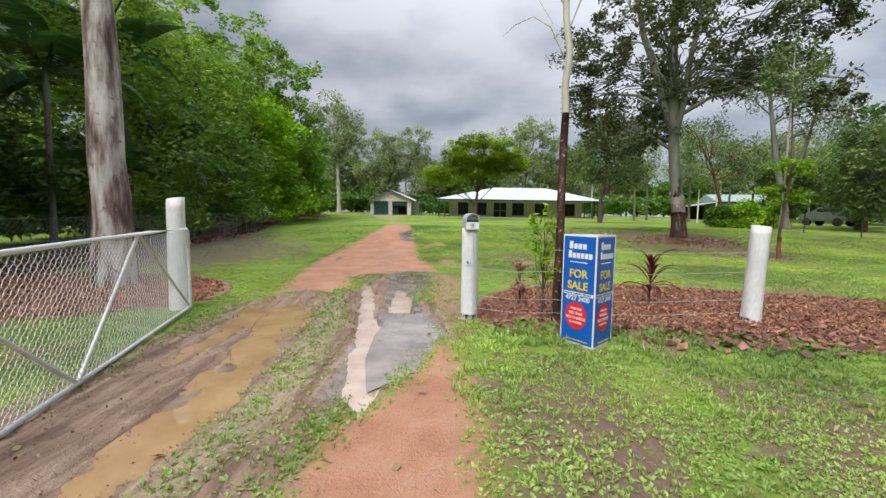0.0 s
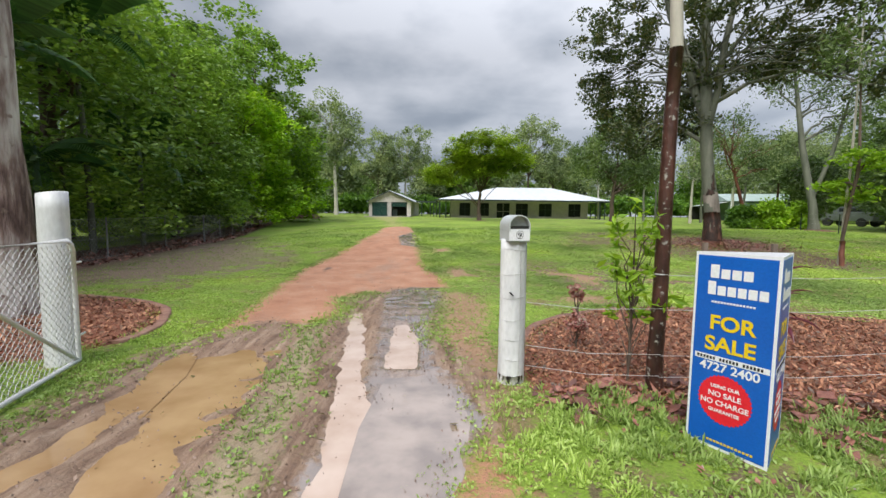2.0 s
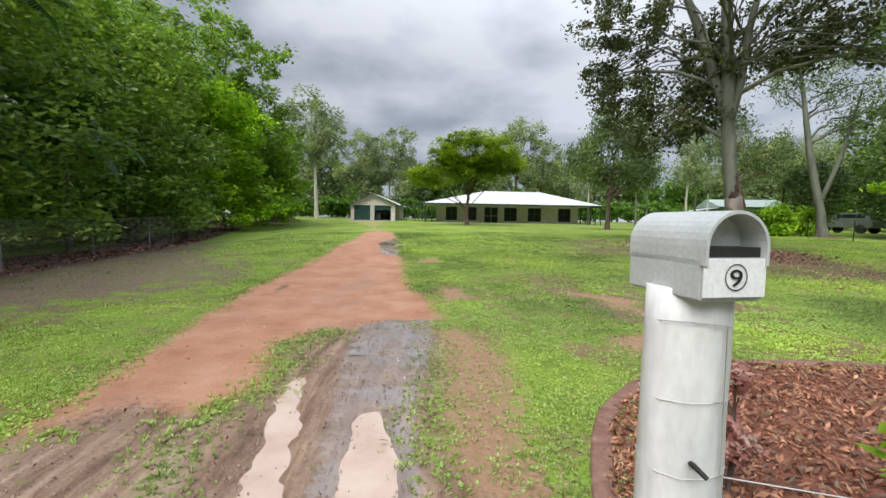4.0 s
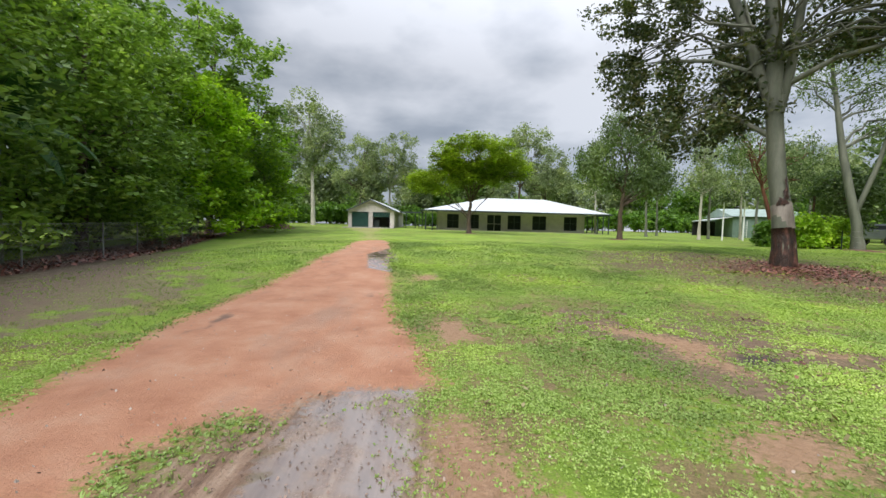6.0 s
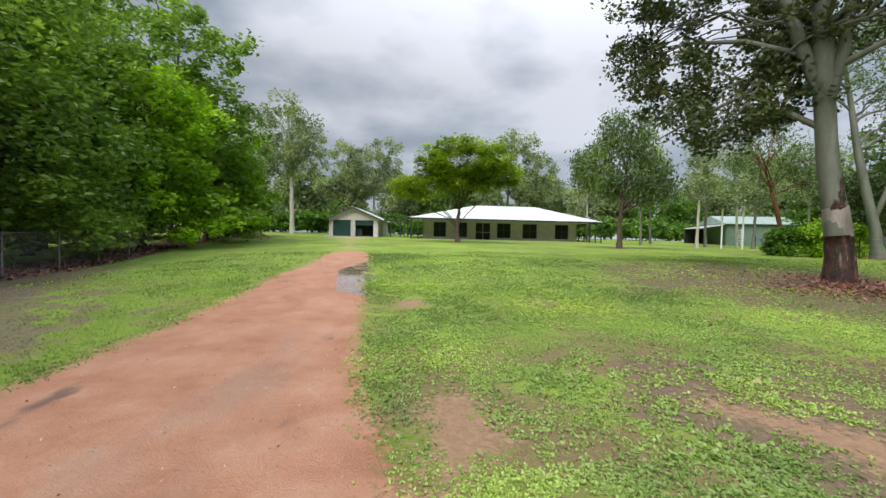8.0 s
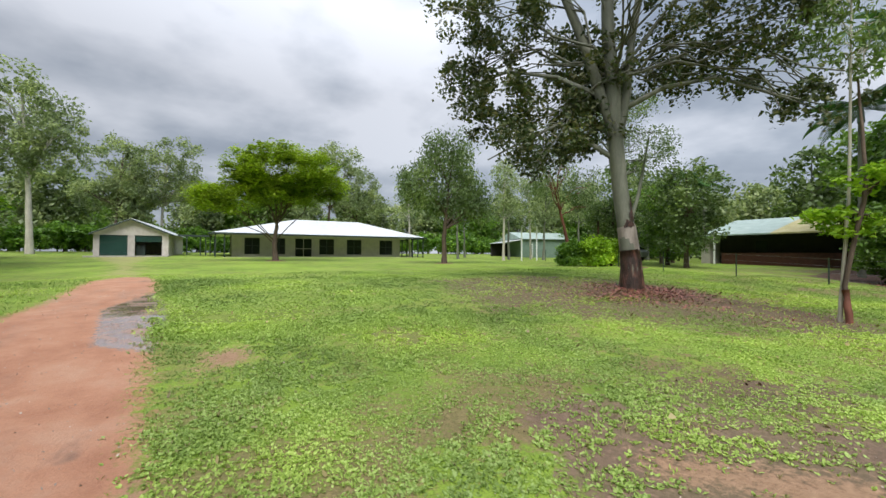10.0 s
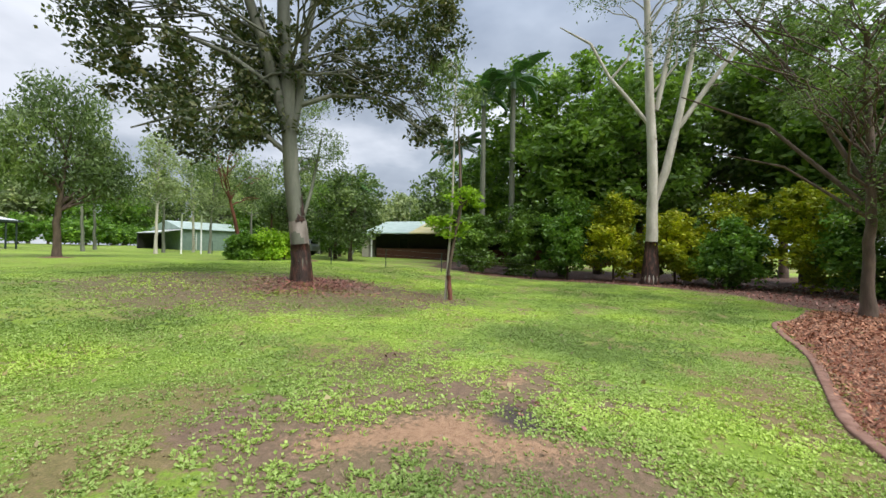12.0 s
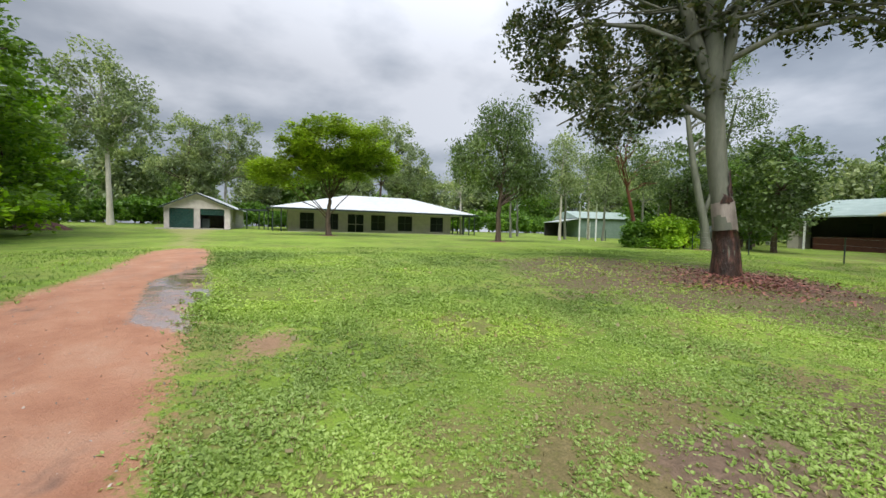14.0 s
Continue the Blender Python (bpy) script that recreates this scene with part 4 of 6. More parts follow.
def gum_scar():
    """A dark patch where the bark has split away from the smooth trunk."""
    gum_ob = bpy.data.objects["big_gum_tree"]
    tubes("pale_bark", [[across(-.06, 1.18, .3), across(-.09, 1.45, .296), across(-.13, 1.75, .29), across(-.155, 1.95, .282), across(-.17, 2.05, .25)]], BARK_BARED, gum_ob, 16)
    bm = bmesh.new()
    rng = np.random.RandomState(2)
    hub_a, hub_z = radians(238), 2.05
    for ca, cz, ra, rz in ((hub_a, hub_z, .5, .14), (hub_a + .35, hub_z + .22, .28, .18), (hub_a + .55, hub_z + .5, .12, .3)):
        hub = None
        rim = []
        for i in range(18):
            t = i / 18 * 2 * math.pi
            k = 1 + .25 * rng.normal()
            a, z = ca + ra * k * math.cos(t), cz + rz * k * math.sin(t)
            cx = float(np.interp(z, (1.2, 2.7), (-.06, -.26)))
            r = float(np.interp(z, (1.2, 2.7), (.285, .25))) + .034
            rim.append(bm.verts.new((cx * .7 + r * math.cos(a), -cx * .71 + r * math.sin(a), z)))
        cx = float(np.interp(cz, (1.2, 2.7), (-.06, -.26)))
        r = float(np.interp(cz, (1.2, 2.7), (.285, .25))) + .05
        hub = bm.verts.new((cx * .7 + r * math.cos(ca), -cx * .71 + r * math.sin(ca), cz))
        for i in range(18):
            bm.faces.new((hub, rim[i], rim[(i + 1) % 18]))
    part("bark_scar", bm, BARK_DARK, gum_ob)


gum_scar()

# the pale gum in the hedge
tree("pale_gum_tree", (24.4, 7.3), "tall pale forked gum with a blackened foot among the shrubs", "tree", 34,
     [(0, 0, 0, .38), (0, -.05, 2.5, .3), (0, -.1, 5, .27), (0, .05, 9, .24), (0, .3, 14.3, .18), (0, .45, 17.5, .12)],
     [(0, 1.5, 18.5, 4.5, 5, 2.4, 70), (0, -4, 16.5, 3, 3.5, 2.2, 40)],
     BARK_PALE, LEAF_GUM, per=60, size=.26, limbs=16, clump=1.0, droop=.3, slim=.3, foot=(2.3, BARK_DARK), sides=14, limb_r=.3,
     extra=[[(0, -.15, 4.5, .2), (0, -.7, 6.1, .22), (0, -1.3, 9, .18), (0, -2.0, 13, .13), (0, -2.6, 16, .08)],
            [(0, -1.3, 8.4, .13), (0, -2.5, 10.3, .13), (0, -3.7, 12, .1), (0, -4.6, 13.2, .1), (0, -5.2, 15, .05)],
            [(0, .1, 8.6, .11), (0, 1.3, 10.3, .11), (0, 2.2, 11.5, .09), (0, 3.2, 13.5, .08), (0, 4.9, 14.7, .03)],
            [(0, 2.1, 11.4, .07), (0, 1.3, 12.3, .06), (0, .9, 13.6, .03)],
            [(0, -.2, 9.4, .13), (0, -.6, 11.6, .14), (0, -1.2, 14.8, .09), (0, -1.5, 17, .05)]])

# ---- buildings ----
def house():
    x0, x1, y0, y1, z0, ze, zr = -1.1, 22.3, 57.0, 68.0, 1.18, 3.6, 5.6
    root = thing("house", pose(0, 0, 0), "long low grey house under a pale hipped steel roof", "house")
    bm = bmesh.new()
    ov = [(x0, y0), (x1, y0), (x1, y1), (x0, y1)]
    rid = [(7.6, 62.5), (15.4, 62.5)]
    e = [bm.verts.new((*p, ze)) for p in ov]
    r = [bm.verts.new((*p, zr)) for p in rid]
    for f in ((e[0], e[1], r[1], r[0]), (e[1], e[2], r[1]), (e[2], e[3], r[0], r[1]), (e[3], e[0], r[0]), (e[3], e[2], e[1], e[0])):
        bm.faces.new(f)
    part("roof", bm, ROOF_WHITE, root)
    bm = bmesh.new()
    box(bm, x0, y0 - .12, ze - .14, x1, y0, ze + .03); box(bm, x1, y0, ze - .14, x1 + .12, y1, ze + .03); box(bm, x0 - .12, y0, ze - .14, x0, y1, ze + .03)
    part("gutter", bm, TRIM_DARK, root)
    wy = 59.6
    wins = [(2.1, 3.6), (4.9, 6.2), (7.2, 9.1), (9.9, 11.6), (13.1, 14.9), (17.2, 18.9)]
    bm = bmesh.new()
    xs = .9
    for a, b_ in wins + [(19.9, 19.9)]:
        box(bm, xs, wy, z0 - .2, a, wy + .2, ze - .01)
        if b_ > a:
            box(bm, a, wy, ze - .35, b_, wy + .2, ze - .01)
            if a != 7.2:
                box(bm, a, wy, z0 - .2, b_, wy + .2, z0 + .3)
        xs = b_
    box(bm, 19.7, wy + .2, z0 - .2, 19.9, 66.5, ze - .01); box(bm, .9, wy + .2, z0 - .2, 1.1, 66.5, ze - .01); box(bm, 1.1, 66.3, z0 - .2, 19.7, 66.5, ze - .01)
    part("wall", bm, WALL_GREY, root)
    for a, b_ in wins:
        lo = z0 + (.3 if a != 7.2 else .02)
        bm = bmesh.new()
        box(bm, a, wy + .06, lo, b_, wy + .1, ze - .35)
        w = part("window", bm, GLASS, root)
        bm = bmesh.new()
        m = (a + b_) / 2
        for q in ((a, lo, a + .06, ze - .35), (b_ - .06, lo, b_, ze - .35), (m - .03, lo, m + .03, ze - .35), (a, lo + .9, b_, lo + .96)):
            box(bm, q[0], wy + .02, q[1], q[2], wy + .058, q[3])
        part("window_frame", bm, WALL_GREY if a == 7.2 else TRIM_DARK, w)
    for x in (-.6, .2, 20.6, 21.3, 22.0):
        for y in (57.15, 60.5):
            bm = bmesh.new()
            box(bm, x - .05, y - .05, z0 - .2, x + .05, y + .05, ze - .14)
            part("verandah_post", bm, TRIM_DARK, root)
    bm = bmesh.new()
    box(bm, 0, 57.3, z0 - .3, 21.4, 59.6, z0 + .02)
    part("verandah_slab", bm, CONCRETE, root)


house()


def garage():
    x0, x1, y0, y1, z0 = -10.56, -4.66, 60.0, 69.5, 1.28
    cx, ze, zr = -7.61, 3.5, 4.85
    root = thing("garage", pose(-7.86, 60, 0, 0, 0, -3.5) @ pose(7.86, -60, 0), "grey block garage, one green roller door shut, one half up", "garage")
    doors = [(-10.1, -7.95), (-7.4, -5.2)]
    zt = z0 + 1.97
    bm = bmesh.new()
    for a, b_ in ((x0, doors[0][0]), (doors[0][1], doors[1][0]), (doors[1][1], x1)):
        box(bm, a, y0, z0 - .2, b_, y0 + .2, zt)
    vs = [bm.verts.new(p) for p in ((x0, y0, zt), (x1, y0, zt), (x1, y0, ze - .03), (cx, y0, zr - .06), (x0, y0, ze - .03))]
    vb = [bm.verts.new((v.co.x, y0 + .2, v.co.z)) for v in vs]
    bm.faces.new(vs[::-1]); bm.faces.new(vb)
    for i in range(5):
        bm.faces.new((vs[i], vs[(i + 1) % 5], vb[(i + 1) % 5], vb[i]))
    box(bm, x0, y0 + .2, z0 - .2, x0 + .2, y1, ze - .05); box(bm, x1 - .2, y0 + .2, z0 - .2, x1, y1, ze - .05); box(bm, x0 + .2, y1 - .2, z0 - .2, x1 - .2, y1, ze - .05)
    part("wall", bm, BLOCK, root)
    for sgn, mat_ in ((-1, ROOF_WHITE), (1, ROOF_WHITE)):
        bm = bmesh.new()
        ex = cx + sgn * (3.45 if sgn > 0 else 3.15)
        lo = ze - .13
        top = [bm.verts.new(p) for p in ((cx, y0 - .5, zr), (ex, y0 - .5, lo), (ex, y1 + .3, lo), (cx, y1 + .3, zr))]
        bot = [bm.verts.new((v.co.x, v.co.y, v.co.z - .05)) for v in top]
        bm.faces.new(top if sgn > 0 else top[::-1]); bm.faces.new(bot[::-1] if sgn > 0 else bot)
        for i in range(4):
            bm.faces.new((top[i], top[(i + 1) % 4], bot[(i + 1) % 4], bot[i]))
        part("roof", bm, mat_, root)
        bm = bmesh.new()
        a, b_ = Vector((cx, y0 - .55, zr - .02)), Vector((ex, y0 - .55, lo - .02))
        v = [bm.verts.new(p) for p in (a, b_, b_ - Vector((0, 0, .14)), a - Vector((0, 0, .14)))]
        u = [bm.verts.new(q.co + Vector((0, .045, 0))) for q in v]
        bm.faces.new(v); bm.faces.new(u[::-1])
        for i in range(4):
            bm.faces.new((v[i], u[i], u[(i + 1) % 4], v[(i + 1) % 4]))
        part("barge_board", bm, TRIM_DARK, root)
    for (a, b_), lo in ((doors[0], z0), (doors[1], zt - .62)):
        bm = bmesh.new()
        k = int((zt - lo) / .1)
        for i in range(k):
            box(bm, a, y0 + .1, lo + i * (zt - lo) / k, b_, y0 + (.13 if i % 2 else .145), lo + (i + 1) * (zt - lo) / k - .012)
        part("roller_door", bm, DOOR_GREEN, root)
    bm = bmesh.new()
    box(bm, x0 - .2, y0 - 1.9, z0 - .4, x1 + .2, y0 + 7, z0 + .01)
    part("floor_slab", bm, CONCRETE, root)
    for i, x in enumerate((-7.2, -6.85)):
        root = thing("wheelie_bin", pose(x, 60.9, z0 + .01), "dark wheelie bin standing inside the open garage", "bin", "bins in the garage")
        bm = bmesh.new()
        box(bm, -.2, -.25, 0, .2, .25, .95, .03)
        part("bin_body", bm, TRIM_DARK, root)
        bm = bmesh.new()
        box(bm, -.22, -.28, .96, .22, .28, 1.02, .02)
        part("lid", bm, BLACK, root)


garage()


def walkway():
    root = thing("covered_walkway", pose(0, 0, 0), "flat-roofed walkway with dark posts between garage and house", "walkway")
    bm = bmesh.new()
    box(bm, -4.0, 61.0, 3.38, -.9, 63.6, 3.46)
    part("walkway_roof", bm, ROOF_WHITE, root)
    bm = bmesh.new()
    box(bm, -4.0, 60.95, 3.26, -.9, 60.99, 3.46)
    part("gutter", bm, TRIM_DARK, root)
    for x in (-3.2, -2.0, -1.5, -1.1, -.7):
        bm = bmesh.new()
        box(bm, x - .05, 61.1, 1.1, x + .05, 61.2, 3.38)
        part("post", bm, TRIM_DARK, root)


walkway()


def neighbour_house():
    root = thing("neighbour_house", pose(0, 0, 0), "low neighbouring house with faded steel roof, red brick and deep verandah", "house")
    x, ya, yb, z0, ze, zr = 42.0, 34.1, 8.0, .85, 3.55, 5.25
    for a, b_, mat_ in ((ya, 28.3, ROOF_GREEN), (28.3, yb, ROOF_RUST)):
        bm = bmesh.new()
        t = [bm.verts.new(p) for p in ((x - 1.4, a, ze), (x - 1.4, b_, ze), (x + 5, b_, zr), (x + 5, a, zr))]
        u = [bm.verts.new((v.co.x, v.co.y, v.co.z - .12)) for v in t]
        bm.faces.new(t); bm.faces.new(u[::-1])
        for i in range(4):
            bm.faces.new((t[i], u[i], u[(i + 1) % 4], t[(i + 1) % 4]))
        part("roof", bm, mat_, root)
    # back wall of the verandah, painted near-black for the shade under the roof
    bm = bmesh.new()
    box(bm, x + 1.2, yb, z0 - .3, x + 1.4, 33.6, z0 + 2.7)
    part("wall", bm, WALL_SHADED, root)
    bm = bmesh.new()
    box(bm, x - .1, yb, z0 - .3, x + .1, 32.8, z0 + 1.0)
    part("brick_wall", bm, BRICK_RED, root)
    bm = bmesh.new()
    box(bm, x - .6, 33.6, z0 - .3, x + 1.4, 34.4, z0 + 2.4)
    part("side_wall", bm, WALL_GREY, root)
    bm = bmesh.new()
    box(bm, x - 1.3, 32.8, z0 - .2, x - 1.18, 32.92, ze - .1)
    part("verandah_post", bm, PAINT_WHITE, root)
    bm = bmesh.new()
    box(bm, x + 1.15, 29.6, z0 + .9, x + 1.19, 30.5, z0 + 2.1)
    part("window", bm, GLASS, root)


neighbour_house()


def shed():
    root = thing("farm_shed", pose(40.5, 57, 1.3, 0, 0, -14), "green steel shed with an open lean-to", "shed")
    bm = bmesh.new()
    box(bm, -2.5, 0, -.3, 5.5, 8, 2.5)
    part("wall", bm, CLAD_GREEN, root)
    bm = bmesh.new()
    v = [bm.verts.new(p) for p in ((-2.8, -.4, 2.55), (5.8, -.4, 2.55), (5.8, 8.3, 2.55), (-2.8, 8.3, 2.55), (-2.8, 3.9, 3.7), (5.8, 3.9, 3.7))]
    for f in ((0, 1, 5, 4), (4, 5, 2, 3), (0, 4, 3), (1, 2, 5), (3, 2, 1, 0)):
        bm.faces.new([v[i] for i in f])
    part("roof", bm, ROOF_GREEN, root)
    bm = bmesh.new()
    v = [bm.verts.new(p) for p in ((-5.5, -.2, 2.0), (-2.6, -.2, 2.5), (-2.6, 5, 2.5), (-5.5, 5, 2.0))]
    u = [bm.verts.new(q.co - Vector((0, 0, .08))) for q in v]
    bm.faces.new(v); bm.faces.new(u[::-1])
    for i in range(4):
        bm.faces.new((v[i], u[i], u[(i + 1) % 4], v[(i + 1) % 4]))
    part("lean_to_roof", bm, ROOF_WHITE, root)
    # back wall of the lean-to, its shade painted in as near-black
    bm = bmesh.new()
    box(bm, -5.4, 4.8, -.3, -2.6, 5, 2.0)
    part("lean_to_wall", bm, WALL_SHADED, root)
    ladder = thing("ladder", pose(38.6, 56.2, 1.2), "white ladder leaning by the shed wall", "ladder")
    for x in (-.25, .25):
        bm = bmesh.new()
        box(bm, x - .03, 0, 0, x + .03, .05, 2.1)
        part("rail", bm, PAINT_WHITE, ladder)
    for i in range(6):
        bm = bmesh.new()
        box(bm, -.22, .005, .3 + i * .3, .22, .045, .36 + i * .3)
        part("rung", bm, PAINT_WHITE, ladder)


shed()


def parked_car():
    z = ground_z(37, 40)
    root = thing("parked_car", pose(37.2, 40, z, 0, 0, 100), "silver four-wheel drive parked on the neighbour's grass", "car")
    bm = bmesh.new()
    prof = [(-2.2, .5), (-2.2, 1.05), (-1.95, 1.2), (-1.8, 1.75), (.5, 1.8), (1.15, 1.2), (2.15, 1.05), (2.25, .5)]
    a = [bm.verts.new((x, -.85 + (.12 if z_ > 1.3 else 0), z_)) for x, z_ in prof]
    b_ = [bm.verts.new((x, .85 - (.12 if z_ > 1.3 else 0), z_)) for x, z_ in prof]
    bm.faces.new(a); bm.faces.new(b_[::-1])
    for i in range(8):
        bm.faces.new((a[i], b_[i], b_[(i + 1) % 8], a[(i + 1) % 8]))
    bmesh.ops.bevel(bm, geom=list(bm.edges), offset=.05, segments=2, affect="EDGES")
    bmesh.ops.recalc_face_normals(bm, faces=bm.faces)
    part("body", bm, CAR_PAINT, root)
    for sx in (-.8, .8):
        bm = bmesh.new()
        box(bm, -1.6, sx - .02, 1.25, .5, sx + .02, 1.65, .01)
        part("side_window", bm, GLASS, root)
    bm = bmesh.new()
    box(bm, -2.05, -.65, 1.25, -1.9, .65, 1.65, .01)
    part("rear_window", bm, GLASS, root)
    for x in (-1.35, 1.4):
        for y in (-.78, .78):
            bm = bmesh.new()
            bmesh.ops.create_cone(bm, cap_ends=True, segments=20, radius1=.38, radius2=.38, depth=.24, matrix=Matrix.Translation((x, y, .38)) @ Matrix.Rotation(radians(90), 4, "X"))
            part("wheel", bm, RUBBER, root)


parked_car()

# ---- the entrance: posts, gate, letter box, sign ----
def ring_post(name, at, label, category, h, r, seed, foot=0.0, lean=(0, 0), top_cut=0.0):
    """A round painted log post, a little out of true, with a slanting sawn top."""
    rng = np.random.RandomState(seed)
    bm = bmesh.new()
    n, k = 20, 12
    rows = []
    for j in range(k + 1):
        t = j / k
        ring = []
        for i in range(n):
            a = i / n * 2 * math.pi
            rr = r * (1 + .05 * math.sin(2 * a + seed) + .02 * math.sin(5 * a + t * 4)) * (1.04 - .07 * t) + rng.normal() * .0012
            z = -.15 + (h + .15) * t
            if j == k:
                z += top_cut * math.cos(a)
            ring.append(bm.verts.new((rr * math.cos(a) + lean[0] * t, rr * math.sin(a) + lean[1] * t, z)))
        rows.append(ring)
    for j in range(k):
        for i in range(n):
            f = bm.faces.new((rows[j][i], rows[j][(i + 1) % n], rows[j + 1][(i + 1) % n], rows[j + 1][i]))
            f.smooth = True
    bm.faces.new(rows[-1])
    root = thing(name, pose(at[0], at[1], ground_z(*at)), label, category)
    part("post", bm, PAINT_WHITE, root)
    if foot:
        ring = [(lean[0] * t, lean[1] * t, z, r * 1.045) for t, z in ((0, -.1), (.02, .0), (.05, foot))]
        tubes("flaking_foot", [ring], PAINT_FOOT, root, 20)
    return root


gate_post = ring_post("gate_post", (-3.88, 6.12), "white-painted log gate post standing in the grass", "post", 1.62, .125, 3, top_cut=.02)
fence_post = ring_post("fence_post", (4.3, 5.82), "white-painted log post in the mulch with a scarred foot", "post", 1.33, .122, 5, foot=.06, lean=(.06, 0), top_cut=-.015)
letterbox = ring_post("letterbox_post", (.36, 5.82), "white log post with a grey letter box numbered 9 on top", "letterbox", 1.26, .108, 8, foot=.08, top_cut=0)


def letter_box(root):
    w, d, z0, z1 = .09, .14, 1.24, 1.35
    rot = Matrix.Rotation(radians(8), 4, "Z")
    bm = bmesh.new()
    box(bm, -w, -d, z0, w, d, z1, .006)
    part("box_body", bm, BOX_GREY, root, "grey steel box", at=rot)
    bm = bmesh.new()
    n = 16
    prev = None
    for i in range(n + 1):
        a = math.pi * i / n
        q = [bm.verts.new((r * math.cos(a), y, z1 + .025 + r * math.sin(a))) for r, y in ((w, -d - .012), (w, d), (w - .008, d), (w - .008, -d - .012))]
        if prev:
            for j in range(4):
                f = bm.faces.new((prev[j], prev[(j + 1) % 4], q[(j + 1) % 4], q[j]))
        prev = q
    for sx in (-1, 1):
        box(bm, min(sx * w, sx * (w - .008)), -d - .012, z1 - .02, max(sx * w, sx * (w - .008)), d, z1 + .025)
    bmesh.ops.recalc_face_normals(bm, faces=bm.faces)
    part("hood", bm, BOX_GREY, root, "arched grey steel hood", at=rot)
    bm = bmesh.new()
    box(bm, -w + .01, -d + .004, z1 + .001, w - .01, -d + .03, z1 + .025)
    part("slot", bm, BLACK, root, "black newspaper slot", at=rot)
    bm = bmesh.new()
    fan = [bm.verts.new((0, -d + .06, z1 + .025))] + [bm.verts.new(((w - .01) * math.cos(math.pi * i / 12), -d + .06, z1 + .025 + (w - .01) * math.sin(math.pi * i / 12))) for i in range(13)]
    for i in range(1, 13):
        bm.faces.new((fan[0], fan[i + 1], fan[i]))
    part("hood_back", bm, BOX_GREY, root, at=rot)
    bm = bmesh.new()
    box(bm, -w + .002, -d - .008, z0 + .012, w - .002, -d - .003, z1 - .002, .001)
    plate = part("front_plate", bm, SIGN_WHITE, root, "white front plate", at=rot)
    lettering("9", .06, (0, -d - .0105, z0 + .04), BLACK, plate, "numeral", 1.35)
    bm = bmesh.new()
    for i in range(24):
        a, b_ = 2 * math.pi * i / 24, 2 * math.pi * (i + 1) / 24
        v = [bm.verts.new((r * math.cos(t), -d - .0105, z0 + .062 + r * 1.05 * math.sin(t))) for r, t in ((.032, a), (.032, b_), (.029, b_), (.029, a))]
        bm.faces.new(v)
    part("numeral_ring", bm, BLACK, plate)


def lettering(text, size, at, mat_, parent, name="lettering", wide=1.0, face=None, bold=0.0):
    """Raised lettering as a mesh. It stands upright and faces -y, turned by face if given."""
    cu = bpy.data.curves.new(name, "FONT")
    cu.body, cu.size, cu.align_x, cu.extrude, cu.offset = text, size, "CENTER", .0006, bold
    ob = new("font_scratch", cu)
    bpy.context.view_layer.update()
    me = bpy.data.meshes.new_from_object(ob.evaluated_get(bpy.context.evaluated_depsgraph_get()))
    bpy.data.objects.remove(ob)
    bpy.data.curves.remove(cu)
    me.name = name
    me.materials.clear()
    m = Matrix.Translation(at) @ pose(0, 0, 0, 90, 0, 0) @ Matrix.Diagonal((wide, 1, 1, 1))
    return part(name, me, mat_, parent, at=m)


letter_box(letterbox)
for i, z in enumerate((.07, .22, .4, .57, .76, .96, 1.17)):
    R = .112
    tubes("wire_ring", [[(R * math.cos(a / 12 * 2 * math.pi), R * math.sin(a / 12 * 2 * math.pi), z + .008 * math.sin(a + i), .0018) for a in range(13)]], GALV, letterbox, 4)
tubes("upright_wire", [[(.045, -.103, .1, .0018), (.05, -.104, .5, .0018), (.042, -.104, 1.17, .0018)]], GALV, letterbox, 4)
tubes("hook", [[(-.03, -.1, .8, .008), (-.045, -.13, .815, .008), (-.02, -.15, .79, .006)]], BLACK, letterbox, 6)


